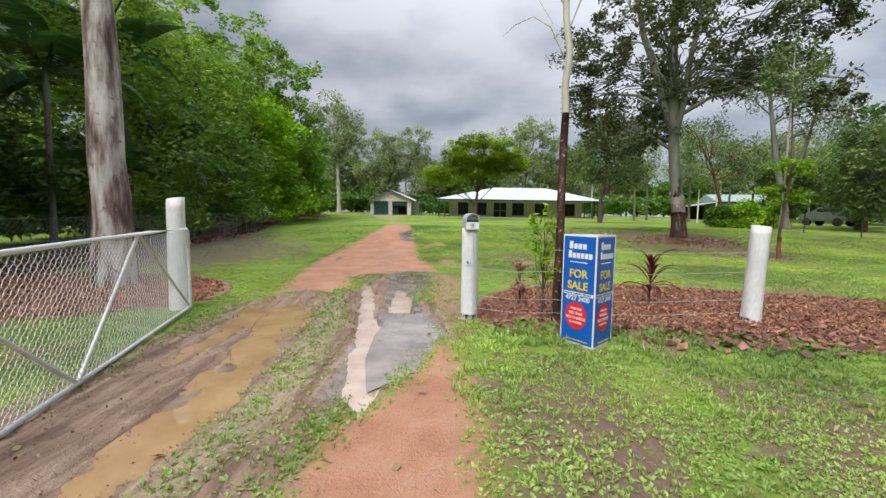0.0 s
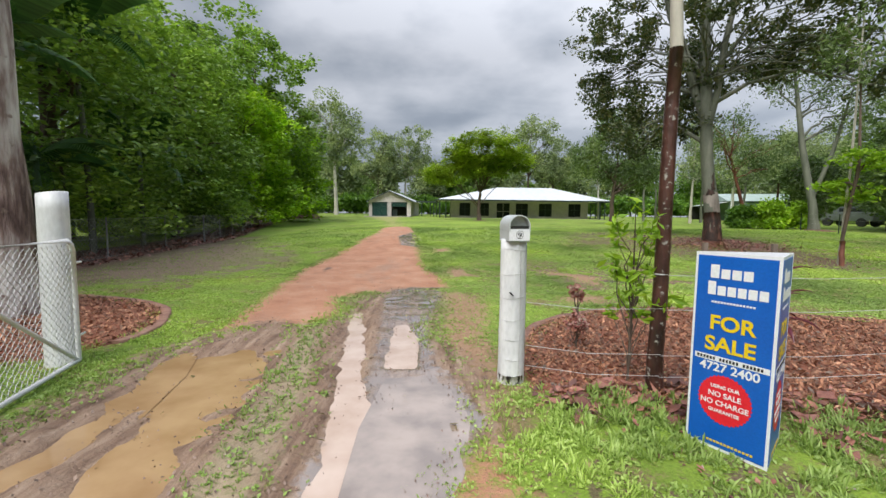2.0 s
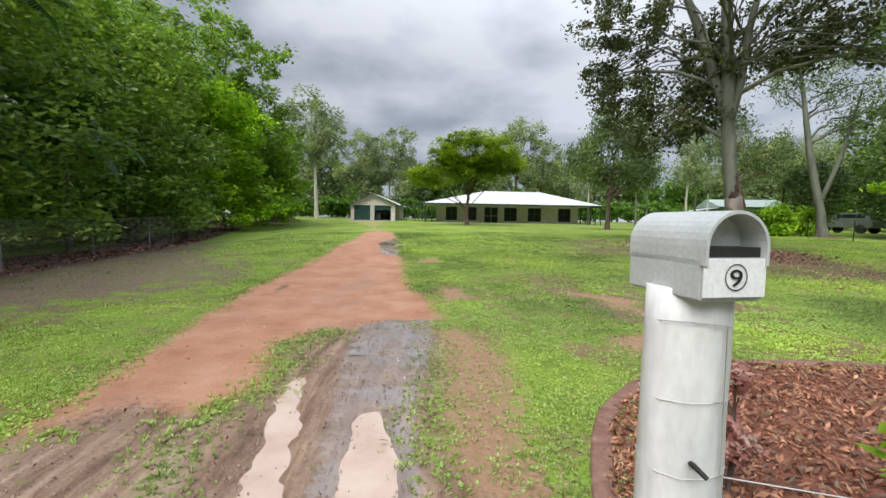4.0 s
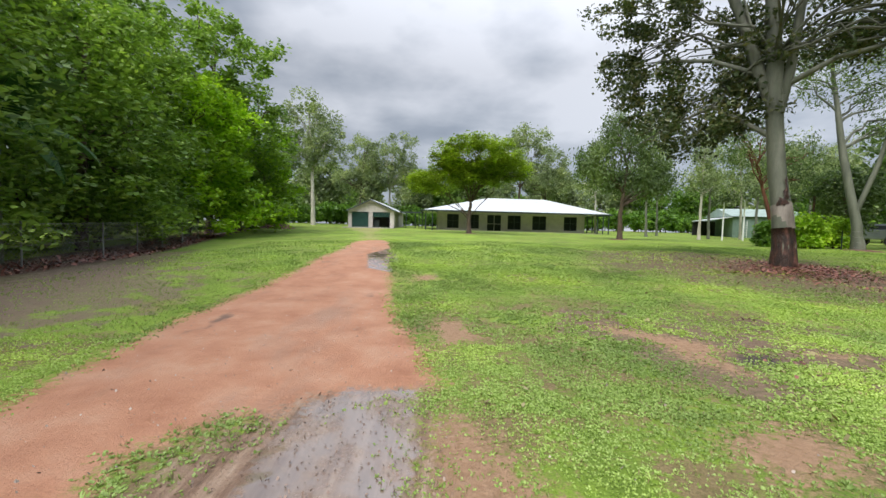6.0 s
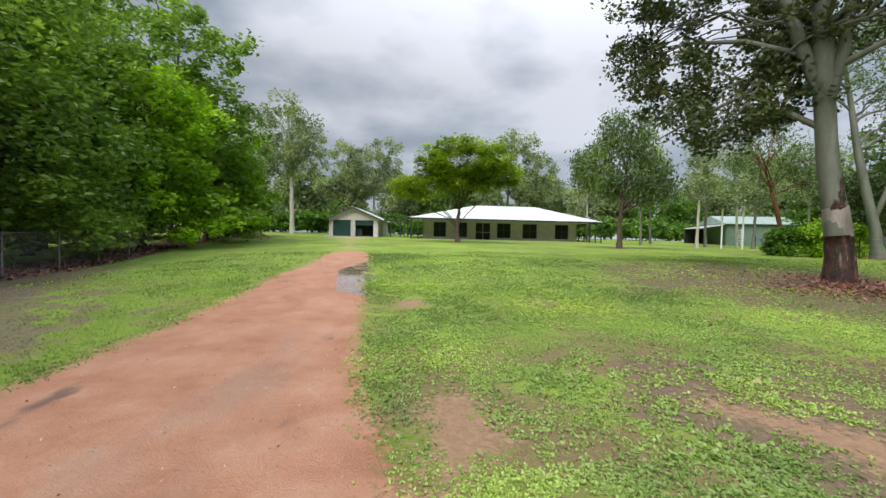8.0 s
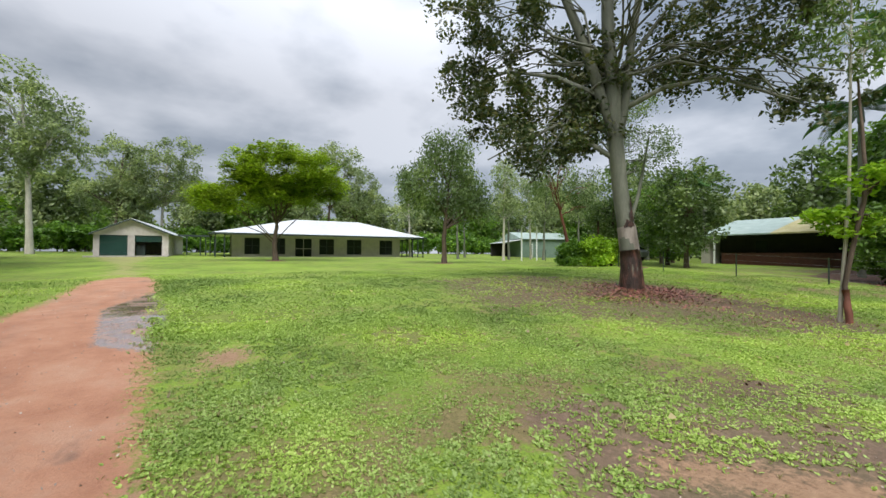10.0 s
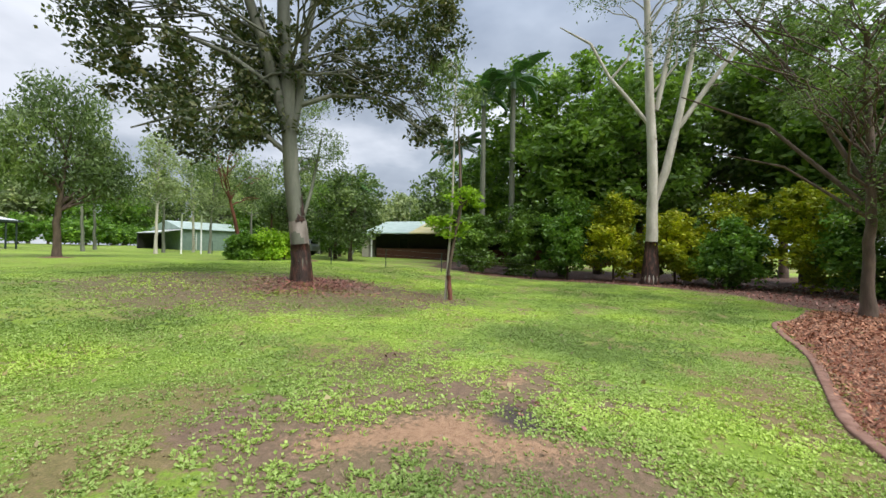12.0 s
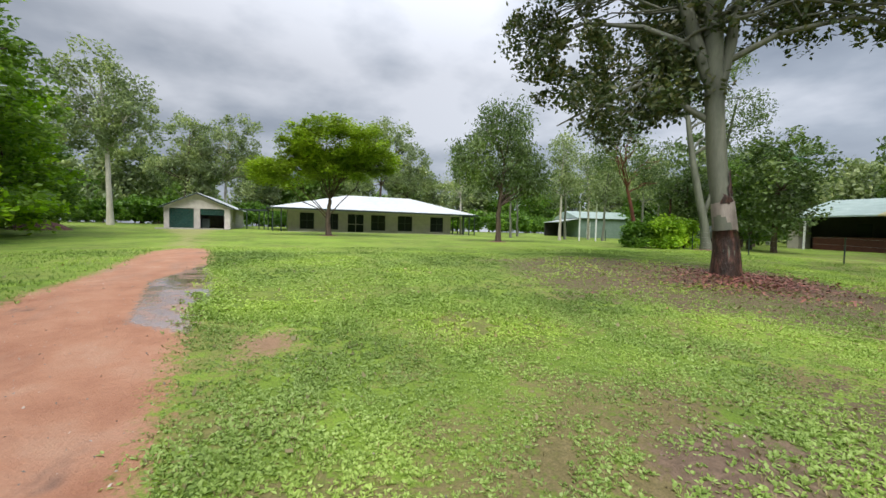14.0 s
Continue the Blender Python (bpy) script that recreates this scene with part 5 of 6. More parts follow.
def gate():
    """A tubular gate with chain-link mesh, swung open towards the road."""
    L, H = 4.3, 1.17
    ang = math.degrees(math.atan2(2.3 - 6.1, -2.66 + 3.7))
    root = thing("chain_link_gate", pose(-3.7, 6.1, .02, 0, 0, ang), "open white tubular gate filled with chain-link mesh", "gate")
    r = .021
    rail = lambda p, q, r=r: [(*p, r), (*[(a + b_) / 2 for a, b_ in zip(p, q)], r), (*q, r)]
    top = [(0.0, 0, H - .1, r), (.02, 0, H - .04, r), (.08, 0, H, r), (L * .3, 0, H + .003, r), (L * .6, 0, H - .01, r), (L - .08, 0, H - .03, r), (L - .01, 0, H - .1, r), (L, 0, H - .16, r)]
    tubes("top_rail", [top], STEEL_WHITE, root, 10)
    tubes("bottom_rail", [[(0, 0, .03, r), (L * .5, 0, .02, r), (L, 0, .03, r)]], STEEL_WHITE, root, 10)
    tubes("hinge_stile", [rail((0, 0, .03), (0, 0, H - .08))], STEEL_WHITE, root, 10)
    tubes("latch_stile", [rail((L, 0, .03), (L, 0, H - .15))], STEEL_WHITE, root, 10)
    for p, q in (((.03, 0, .04), (1.58, 0, H - .02)), ((2.8, 0, .04), (1.62, 0, H - .02)), ((2.84, 0, .04), (L - .1, 0, H - .06))):
        tubes("brace", [rail(p, q, .017)], STEEL_WHITE, root, 8)
    # diamonds 6 cm across: each wire zigzags up, and is hooked to the next
    p, wires, n0, V, F = .066, int(L / .033), 0, [], []
    paths = []
    rows = int((H - .06) / p * 2)
    for s in range(1, wires):
        for k in range(1):
            x = s * .033
            d = 1 if s % 2 else -1
        path = []
        for j in range(rows + 1):
            z = .04 + j * (H - .07) / rows
            sway = .012 * math.sin(x * 3 + j * .4)
            path.append((x + (.0165 if j % 2 else -.0165) * d, .004 * (1 if j % 2 else -1) + sway * .4, z, .0027))
        paths.append(path)
    tubes("chain_link_mesh", paths, GALV, root, 3, smooth=False)
    for z in (.25, .95):
        tubes("hinge", [[(-.16, -.02, z, .012), (-.05, -.02, z, .012), (0, 0, z, .012)]], STEEL_WHITE, root, 6)


gate()


def sign():
    """A folded three-sided board of blue plastic sheet with white edges."""
    A, B, C = Vector((1.39, 4.93, 0)), Vector((1.64, 4.55, 0)), Vector((1.965, 4.87, 0))
    H = 1.25
    root = thing("sale_sign", pose(0, 0, .0), "blue folded for-sale board on the grass beside the mulch", "sign")
    for P, Q in ((A, B), (B, C), (C, A)):
        d = (Q - P)
        w = d.length
        m = Matrix.Translation(P + Vector((0, 0, .0))) @ Matrix.Rotation(math.atan2(d.y, d.x), 4, "Z")
        bm = bmesh.new()
        box(bm, 0, 0, 0, w, .006, H)
        panel = part("board", bm, SIGN_WHITE, root, at=m)
        if (P, Q) == (C, A):
            continue
        bm = bmesh.new()
        box(bm, .016, -.003, .02, w - .016, -.0002, H - .02)
        part("blue_field", bm, SIGN_BLUE, panel)
        bm = bmesh.new()
        k = 72
        c, R = (w * .47, .33), .155
        hub = bm.verts.new((c[0], -.0045, c[1]))
        rim = [bm.verts.new((c[0] + (R * (1.03 if i % 2 else .97)) * .95 * math.cos(i / k * 2 * math.pi), -.0045, c[1] + R * (1.03 if i % 2 else .97) * math.sin(i / k * 2 * math.pi))) for i in range(k)]
        for i in range(k):
            bm.faces.new((hub, rim[i], rim[(i + 1) % k]))
        part("red_seal", bm, SIGN_RED, panel)
        cx = w * .5
        y = -.0052
        # name plates of the agency, as plain bars
        for bx, bz, bw, bh in ((cx - .015, 1.09, .24, .085), (cx + .02, .985, .33, .085)):
            n = 4 if bw < .3 else 6
            for i in range(n):
                bm = bmesh.new()
                x0 = bx - bw / 2 + i * bw / n
                box(bm, x0, y, bz, x0 + bw / n * .82, -.003, bz + bh * (1 if i in (0, ) else .7), .0015)
                part("name_bar", bm, SIGN_WHITE, panel)
        for bx, bz, bw, bh, mt in ((cx, .935, .24, .012, SIGN_WHITE), (cx + .02, .045, .28, .013, SIGN_YELLOW)):
            bm = bmesh.new()
            for i in range(14):
                x0 = bx - bw / 2 + i * bw / 14
                box(bm, x0, y, bz, x0 + bw / 14 * .7, -.003, bz + bh)
            part("small_print", bm, mt, panel)
        bm = bmesh.new()
        box(bm, .03, y + .001, .565, w - .02, -.003, .6)
        part("white_strip", bm, SIGN_WHITE, panel)
        bm = bmesh.new()
        for i in range(20):
            x0 = .045 + i * (w - .09) / 20
            if i not in (6, 13):
                box(bm, x0, y - .0006, .573, x0 + (w - .09) / 20 * .65, y + .0008, .592)
        part("small_print", bm, BLACK, panel)
        lettering("FOR", .125, (cx, y, .77), SIGN_YELLOW, panel, bold=.0035, wide=1.05)
        lettering("SALE", .125, (cx - .005, y, .635), SIGN_YELLOW, panel, bold=.0035, wide=1.05)
        lettering("4727 2400", .075, (cx, y, .505), SIGN_WHITE, panel, bold=.0016, wide=1.02)
        for t, z, s in (("USING OUR", .4, .03), ("NO SALE", .345, .046), ("NO CHARGE", .29, .046), ("GUARANTEE", .245, .03)):
            lettering(t, s, (c[0], -.0062, z), SIGN_WHITE, panel, bold=.0008)
    for x, y in ((1.5, 5.02), (1.93, 4.98)):
        bm = bmesh.new()
        box(bm, x - .015, y - .012, -.2, x + .015, y + .012, H + .05, .002)
        part("stake", bm, WOOD_GREY, root)


sign()

# the slim dark trunk beside the sign, pale higher up
def slim_tree():
    x, y = 1.53, 5.62
    root = thing("slim_tree", pose(x, y, ground_z(x, y)), "slim dark wet tree trunk, pale and bare higher up", "tree")
    tubes("lower_trunk", [[(.0, 0, -.1, .075), (-.005, 0, .3, .062), (.01, 0, .9, .058), (0, -.02, 1.6, .055), (.0, -.03, 2.3, .052), (.01, -.04, 2.75, .05)]], BARK_WET, root, 12)
    tubes("upper_trunk", [[(.01, -.04, 2.74, .049), (-.01, -.04, 3.1, .046), (.03, -.05, 3.5, .044), (-.03, -.05, 3.9, .04), (-.06, -.04, 4.6, .035), (-.02, 0, 5.6, .02)]], BARK_PALE, root, 10)
    rng = np.random.RandomState(4)
    for k in range(5):
        z = 3.5 + .3 * k
        path = [(-.02, -.04, z, .014), (-.2, -.05 - .05 * k, z + .35, .011), (-.42, -.1, z + .5 + .1 * k, .008), (-.65, -.12, z + .4, .005), (-.8, -.1, z + .25, .003)]
        s = 1 if k % 2 else -1
        tubes("bare_branch", [[(p[0] * (1 if s < 0 else -.7), p[1] * s, p[2], p[3]) for p in path],
                              [(-.2 * (1 if s < 0 else -.7), -.05, z + .35, .006), (-.35 * (1 if s < 0 else -.7), .1, z + .7, .003), (-.4, .2, z + .8, .002)]], BARK_PALE, root, 5)
    v = tubes("wire_tie", [[(.062 * math.cos(a), .062 * math.sin(a), .98, .004) for a in np.linspace(0, 6.28, 13)]], GALV, root, 5)


slim_tree()


def wires():
    pts = [(.46, 5.8), (1.53, 5.55), (4.2, 5.75)]
    for z in (.16, .34, .72):
        for (xa, ya), (xb, yb) in zip(pts, pts[1:]):
            tagged(tubes("fence_wire", [[(xa, ya, z, .0022), ((xa + xb) / 2, (ya + yb) / 2, z - .03, .0022), (xb, yb, z + .01, .0022)]], GALV, None, 4), "thin slack fence wire strung between the posts", "wire", "slack wires by the letter box")
    z = 1.0
    tagged(tubes("fence_wire", [[(1.56, 5.56, 1.0, .0022), (2.8, 5.6, .98, .0022), (4.2, 5.72, 1.0, .0022)]], GALV, None, 4), "thin slack fence wire strung between the posts", "wire", "slack wires by the letter box")


wires()


# ---- the wire fence down the boundary ----
def boundary_fence():
    P = [np.array(p, float) for p in FENCE_LINE]
    root = thing("boundary_fence", pose(0, 0, 0), "low weathered chain-link fence with steel posts and weeds", "fence")
    H = 1.2
    diag, posts, tops = [], [], []
    for a, b_ in zip(P, P[1:]):
        L = np.linalg.norm(b_ - a)
        n = max(1, round(L / 3.0))
        for i in range(n):
            q = a + (b_ - a) * i / n
            posts.append(q)
        step = .075 if a[1] < 22 else .15
        k = int(L / step)
        rows = 16 if step < .1 else 8
        for i in range(k):
            path = []
            foot = ground_z(*np.round(a + (b_ - a) * i / k, 1))
            for j in range(rows + 1):
                q = a + (b_ - a) * min(1, max(0, (i + (.5 if j % 2 else -.5) * (1 if i % 2 else -1)) / k))
                path.append((q[0], q[1], foot + .03 + j * (H - .05) / rows, .0046 if step < .1 else .008))
            diag.append(path)
        tops.append((a, b_))
    for q in posts:
        z = ground_z(*q)
        tubes("fence_post", [[(q[0], q[1], z - .1, .022), (q[0], q[1], z + .6, .022), (q[0], q[1], z + H + .05, .022)]], GALV_DARK, root, 6)
    for z in (.04, .62, H):
        tubes("strand", [[(*p, ground_z(*p) + z, .005) for p in P]], GALV_DARK, root, 4)
    tagged(tubes("chain_link", diag, GALV_DARK, root, 3, smooth=False), "", "", "", "stuff")


boundary_fence()


# ---- bed edging ----
def edging(name, pts, label):
    prof = [(-.065, 0), (-.065, .045), (-.05, .058), (.05, .058), (.065, .045), (.065, 0)]
    P = [Vector((*p, 0)) for p in pts]
    fine = []
    for i in range(len(P) - 1):
        for k in range(4):
            a, b_, c, d = P[max(i - 1, 0)], P[i], P[i + 1], P[min(i + 2, len(P) - 1)]
            t = k / 4
            fine.append(.5 * ((2 * b_) + (c - a) * t + (2 * a - 5 * b_ + 4 * c - d) * t * t + (3 * b_ - a - 3 * c + d) * t ** 3))
    fine.append(P[-1])
    bm = bmesh.new()
    prev = None
    for i, p in enumerate(fine):
        t = (fine[min(i + 1, len(fine) - 1)] - fine[max(i - 1, 0)]).normalized()
        n = Vector((-t.y, t.x, 0))
        z = ground_z(p.x, p.y)
        ring = [bm.verts.new((p.x + n.x * o, p.y + n.y * o, z - .03 + h + .006 * math.sin(i * 1.7 + h * 30))) for o, h in prof]
        if prev:
            for j in range(len(prof) - 1):
                f = bm.faces.new((prev[j], ring[j], ring[j + 1], prev[j + 1]))
                f.smooth = True
        else:
            bm.faces.new(ring)
        prev = ring
    bm.faces.new(prev[::-1])
    bmesh.ops.recalc_face_normals(bm, faces=bm.faces)
    return tagged(part(name, bm, EDGING), label, "", "", "structure")


edging("bed_edging", BED[1:13], "low curved terracotta-coloured kerb round the mulch bed")
edging("bed_edging", LEFT_BED[:7], "low curved terracotta-coloured kerb round the tree bed")

# the big stained trunk in the left bed
tree("stained_gum_tree", (-6.15, 7.8), "huge pale trunk with long brown stains in the mulch bed", "tree", 61,
     [(0, 0, 0, .34), (.0, 0, 1.4, .3), (-.02, 0, 3.2, .265), (-.1, 0, 5.5, .23), (-.3, 0, 9, .2), (-.4, 0, 13, .12)],
     [(-1.5, .5, 13, 4.5, 4.5, 3, 60)], BARK_STAINED, LEAF_GUM, per=60, size=.26, limbs=10, clump=1.0, droop=.3, slim=.3, flare=1.15, sides=20)


# ---- garden plants ----
def stems_plant(name, at, label, category, seed, h, spread, n, leaf, bark, size, per, slim=.4, droop=0.0, trunk=.012, clump=.14, low=.35):
    rng = np.random.RandomState(seed)
    root = thing(name, pose(at[0], at[1], ground_z(*at)), label, category)
    clumps = []
    for i in range(n):
        a = rng.uniform(0, 6.283)
        t = rng.uniform(low, 1)
        r = spread * rng.uniform(.25, 1) * (1.15 - t * .6)
        q = (r * math.cos(a), r * math.sin(a), h * t)
        b0 = (0, 0, h * max(.05, t - .4))
        p = bend(b0, q, trunk * .6, .002, rng, .1, 4)
        tubes("stem", [p], bark, root, 5)
        clumps.append((*q, clump, clump, clump * .8))
        m = p[3]
        clumps.append((m[0], m[1], m[2], clump * .6, clump * .6, clump * .5))
    clumps.append((0, 0, h, clump * .7, clump * .7, clump))
    tubes("stalk", [[(0, 0, -.05, trunk), (.01, 0, h * .5, trunk * .8), (0, 0, h, .003)]], bark, root, 6)
    part("foliage", leaf_mesh("foliage", clumps, per, size, seed, droop, slim), leaf, root)
    return root


stems_plant("sapling", (1.36, 5.74), "slender light-green sapling in the mulch bed", "plant", 41, 1.5, .5, 16, LEAF_BRIGHT, BARK_BROWN, .13, 10, .3, .1, clump=.1, low=.4)
stems_plant("pink_shrub", (1.23, 6.72), "small shrub with pink and cream young leaves", "plant", 42, .66, .12, 10, LEAF_PINK, BARK_BROWN, .05, 26, .55, .2, clump=.07, low=.3)
stems_plant("white_flower_shrub", (6.6, 5.9), "low bush dotted with small white flowers", "plant", 43, .45, .4, 14, LEAF_BRIGHT, BARK_BROWN, .045, 40, .6, 0, clump=.12)


def cordyline(at, h, seed):
    rng = np.random.RandomState(seed)
    root = thing("cordyline", pose(at[0], at[1], ground_z(*at)), "dark red cordyline with long arching leaves", "plant")
    tubes("stalk", [[(0, 0, -.05, .012), (.01, 0, .3, .012), (0, 0, .62, .01)]], BARK_BROWN, root, 6)
    bm = bmesh.new()
    prev = None
    k = 8
    for j in range(k + 1):
        t = j / k
        w = .042 * math.sin(math.pi * min(1, t * .9 + .08)) + .003
        x, z = .5 * t ** 1.2, .42 * math.sin(t * 1.9) * .8
        q = [bm.verts.new((x, -w, z + w * .5)), bm.verts.new((x, 0, z)), bm.verts.new((x, w, z + w * .5))]
        if prev:
            for i in range(2):
                bm.faces.new((prev[i], prev[i + 1], q[i + 1], q[i])).smooth = True
        prev = q
    me = bpy.data.meshes.new("leaf")
    bm.to_mesh(me); bm.free()
    for i in range(22):
        a = i * 137.5
        up = rng.uniform(-10, 45) if i < 14 else rng.uniform(-50, -20)
        z = .3 + .34 * (i % 14) / 14 if i < 14 else rng.uniform(.1, .35)
        part("leaf", me, LEAF_RED, root, at=pose(0, 0, z, 0, -up, a) @ Matrix.Scale(rng.uniform(.6, 1.0) * h, 4))
    return root


cordyline((3.4, 6.85), .9, 5)


# ---- shrubs, palms and trees on the far side ----
def shrub(at, h, r, leaf, seed, label, size=.15, per=110, n=64, group="shrubs of the hedge bed"):
    tree("shrub", at, label, "shrub", seed, [(0, 0, 0, .07), (.1, 0, h * .3, .05), (.2, 0, h * .6, .02)],
         [(0, 0, h * .62, r * .85, r * .85, h * .4, n), (0, 0, h * .3, r, r, h * .27, n // 2)], BARK_BROWN, leaf, per=per, size=size * 1.5, limbs=10, clump=.5, slim=.55, flat=.2, group=group, flare=1)


for x, y, h, r, leaf, seed, tone in (
        (26.6, 17.6, 3.9, 1.6, LEAF_DARK, 1, "dense dark green"), (27.0, 14.6, 4.6, 1.9, LEAF_DARK, 2, "dense dark green"), (26.0, 11.6, 5.0, 2.0, LEAF_MID, 3, "open mid-green"),
        (26.2, 9.0, 5.2, 1.9, LEAF_YELLOW, 4, "yellow-green"), (25.4, 5.9, 3.9, 1.7, LEAF_YELLOW, 5, "yellow-green"), (25.8, 3.0, 5.4, 2.1, LEAF_YELLOW, 6, "bright yellow-green"),
        (23.0, 3.9, 3.2, 1.4, LEAF_MID, 7, "open mid-green"), (22.5, .8, 5.0, 2.0, LEAF_YELLOW, 8, "bright yellow-green"), (19.8, .3, 4.6, 1.9, LEAF_MID, 9, "open mid-green"),
        (17.6, -1.4, 5.0, 2.0, LEAF_DARK, 10, "dense dark green"), (19.5, -4, 6, 2.4, LEAF_DARK, 11, "dense dark green"), (15.5, -3.8, 5, 2.0, LEAF_DARK, 12, "dense dark green")):
    shrub((x, y), h, r, leaf, 100 + seed, "%s shrub in the leafy bed under the trees" % tone)

for x, y, h, r, leaf, seed in ((22.8, 31.2, 1.9, .95, LEAF_BRIGHT, 121), (24.9, 31.6, 1.8, .8, LEAF_BRIGHT, 122), (21.6, 32.4, 1.5, .9, LEAF_MID, 123)):
    shrub((x, y), h, r, leaf, seed, "rounded garden bush beside the wire fence", n=34, group="garden bushes")


def palm(at, h, r, fronds, seed, label, size=2.6):
    rng = np.random.RandomState(seed)
    root = thing("palm_tree", pose(at[0], at[1], ground_z(*at)), label, "tree", "tall palms")
    lean = rng.uniform(-.3, .3)
    path = [(lean * (z / h) ** 2, 0, z, r * (1.15 - .35 * z / h) * (1 + .03 * (i % 2))) for i, z in enumerate(np.linspace(-.1, h, 26))]
    tubes("trunk", [path], BARK_SMOOTH, root, 10)
    tubes("crownshaft", [[(lean, 0, h - .1, r * 1.1), (lean, 0, h + .6, r * .8), (lean, 0, h + 1.1, r * .3)]], CLAD_GREEN, root, 8)
    # one frond: a curved rib with drooping leaflets on both sides
    V, F = [], []
    for j in range(34):
        t = j / 33
        x, z = size * t ** .9, size * (.55 * t - .85 * t * t)
        L = size * .28 * math.sin(math.pi * min(1, t * .86 + .1)) + .05
        for s in (-1, 1):
            i = len(V)
            V += [(x, 0, z), (x + .05, s * .01, z), (x + L * .45, s * L * .75, z - L * .5), (x + L * .3, s * L * .7, z - L * .5)]
            F.append((i, i + 1, i + 2, i + 3))
    rib = [(size * t ** .9, 0, size * (.55 * t - .85 * t * t) - .01, .02 * (1 - t) + .004) for t in np.linspace(0, 1, 9)]
    rv, rf = tube_arrays([rib], 3)
    n0 = len(V)
    V += rv.tolist()
    F += [tuple(dict.fromkeys(int(c) + n0 for c in q)) for q in rf]
    me = bpy.data.meshes.new("frond")
    me.from_pydata(V, [], [f for f in F if len(f) > 2])
    for i in range(fronds):
        part("frond", me, LEAF_PALM, root, at=pose(lean, 0, h + .8, 0, -rng.uniform(-35, 50), i * 137.5) @ Matrix.Scale(rng.uniform(.8, 1.1), 4))
    return root


palm((27.8, 17.4), 11.6, .19, 13, 1, "tall slim palm with a smooth grey-green trunk")
palm((28.0, 15.4), 12.8, .2, 13, 2, "tall slim palm with a smooth grey-green trunk")
palm((30.5, 19.8), 8.6, .16, 12, 3, "tall slim palm with a smooth grey-green trunk")
palm((52, 42), 9.5, .2, 14, 4, "distant palm beyond the neighbouring house", 3.0)
palm((54, 41), 9.0, .2, 14, 5, "distant palm beyond the neighbouring house", 3.0)
for i, (x, y, h) in enumerate(((-11.6, 12.4, 4.6), (-11.9, 16, 6.4), (-11.2, 8.6, 3.6), (-12.4, 19, 3.2), (-11.4, 5.5, 6), (-12.2, 14.3, 2.2))):
    palm((x, y), h, .09, 11, 20 + i, "slender shade palm under the boundary trees", 2.3)

for x, y, h, r, seed in ((34, 15.5, 18, 4.6, 1), (35, 9.5, 19, 4.8, 2), (33.5, 3.6, 16, 4.4, 3), (30, -2, 17, 4.4, 4), (24, -6, 15, 4.4, 5), (17, -9, 13, 4.4, 6), (40, 20, 11, 4, 7), (31, 7, 14, 4.4, 8), (29.5, 12, 11, 3.6, 10), (28, -3, 12, 4, 11), (21, -8, 15, 4.6, 13), (38, -4, 16, 5, 14)):
    tree("dark_tree", (x, y), "tall dense dark-green tree behind the shrubs", "tree", 200 + seed, [(0, 0, 0, .3), (0, 0, h * .4, .22), (.2, 0, h * .8, .1)],
         [(0, 0, h * .72, r, r, h * .26, 90), (0, 0, h * .42, r * .9, r * .9, h * .2, 50)], BARK_BROWN, LEAF_DARK if seed % 3 else LEAF_GUM, per=76, size=.5, limbs=14, clump=1.15, slim=.5, flat=.2, group="tall trees behind the shrubs")

# the forked tree in the bed that overhangs the lawn
tree("overhanging_tree", (13.6, 3.7), "grey forked tree in the mulch bed with thin bare branches", "tree", 71,
     [(0, 0, 0, .17), (0, 0, 1.2, .13), (-.1, 0, 3.2, .11), (-.2, .2, 7.5, .06)],
     [(0, -.2, 7.6, 2.8, 2.8, 2.2, 66), (1.4, 2.8, 9.6, 2.6, 2.6, 2.0, 60), (-1.2, 1.2, 5.6, 1.6, 1.6, .9, 14), (-.2, -.7, 3.6, 1.2, 1.2, 1.6, 44), (1.2, -1, 3.2, 1.5, 1.5, 1.4, 30)],
     BARK_BROWN, LEAF_GUM, per=90, size=.13, limbs=44, clump=.5, slim=.35, droop=.3, twigs=5, limb_r=.4,
     extra=[[(0, .1, 3, .07), (1.0, 1.9, 5.5, .05), (2.1, 4.0, 7.0, .02)], [(0, .1, 3.5, .07), (.8, 1.4, 7, .055), (1.8, 3.2, 10.5, .02)], [(-.05, 0, 2.6, .05), (.7, 1.6, 4.2, .035), (1.5, 3.2, 4.9, .012)]])

# the lone staked sapling
tree("staked_tree", (11.95, 14.75), "thin leaning young tree with bright low leaves", "tree", 72,
     [(0, 0, 0, .055), (.05, .1, .9, .05), (-.05, -.3, 3.0, .045), (-.1, -.2, 5.4, .02)],
     [(.1, .3, 2.3, .75, .75, .4, 14), (-.1, -.4, 3.1, .6, .6, .3, 8)], BARK_BROWN, LEAF_BRIGHT, per=60, size=.17, limbs=10, clump=.26, slim=.5, flat=.4, foot=(.75, BARK_RED), flare=1.1)
tree("staked_tree", (12.05, 14.95), "tall thin tree with drooping grey-green leaves", "tree", 73,
     [(0, 0, 0, .04), (-.1, -.2, 3.0, .035), (-.2, -.3, 7.5, .015)],
     [(-.2, -.3, 6.6, .9, .9, 1.4, 26)], BARK_PALE, LEAF_GUM, per=36, size=.22, limbs=10, clump=.35, slim=.28, droop=.5)

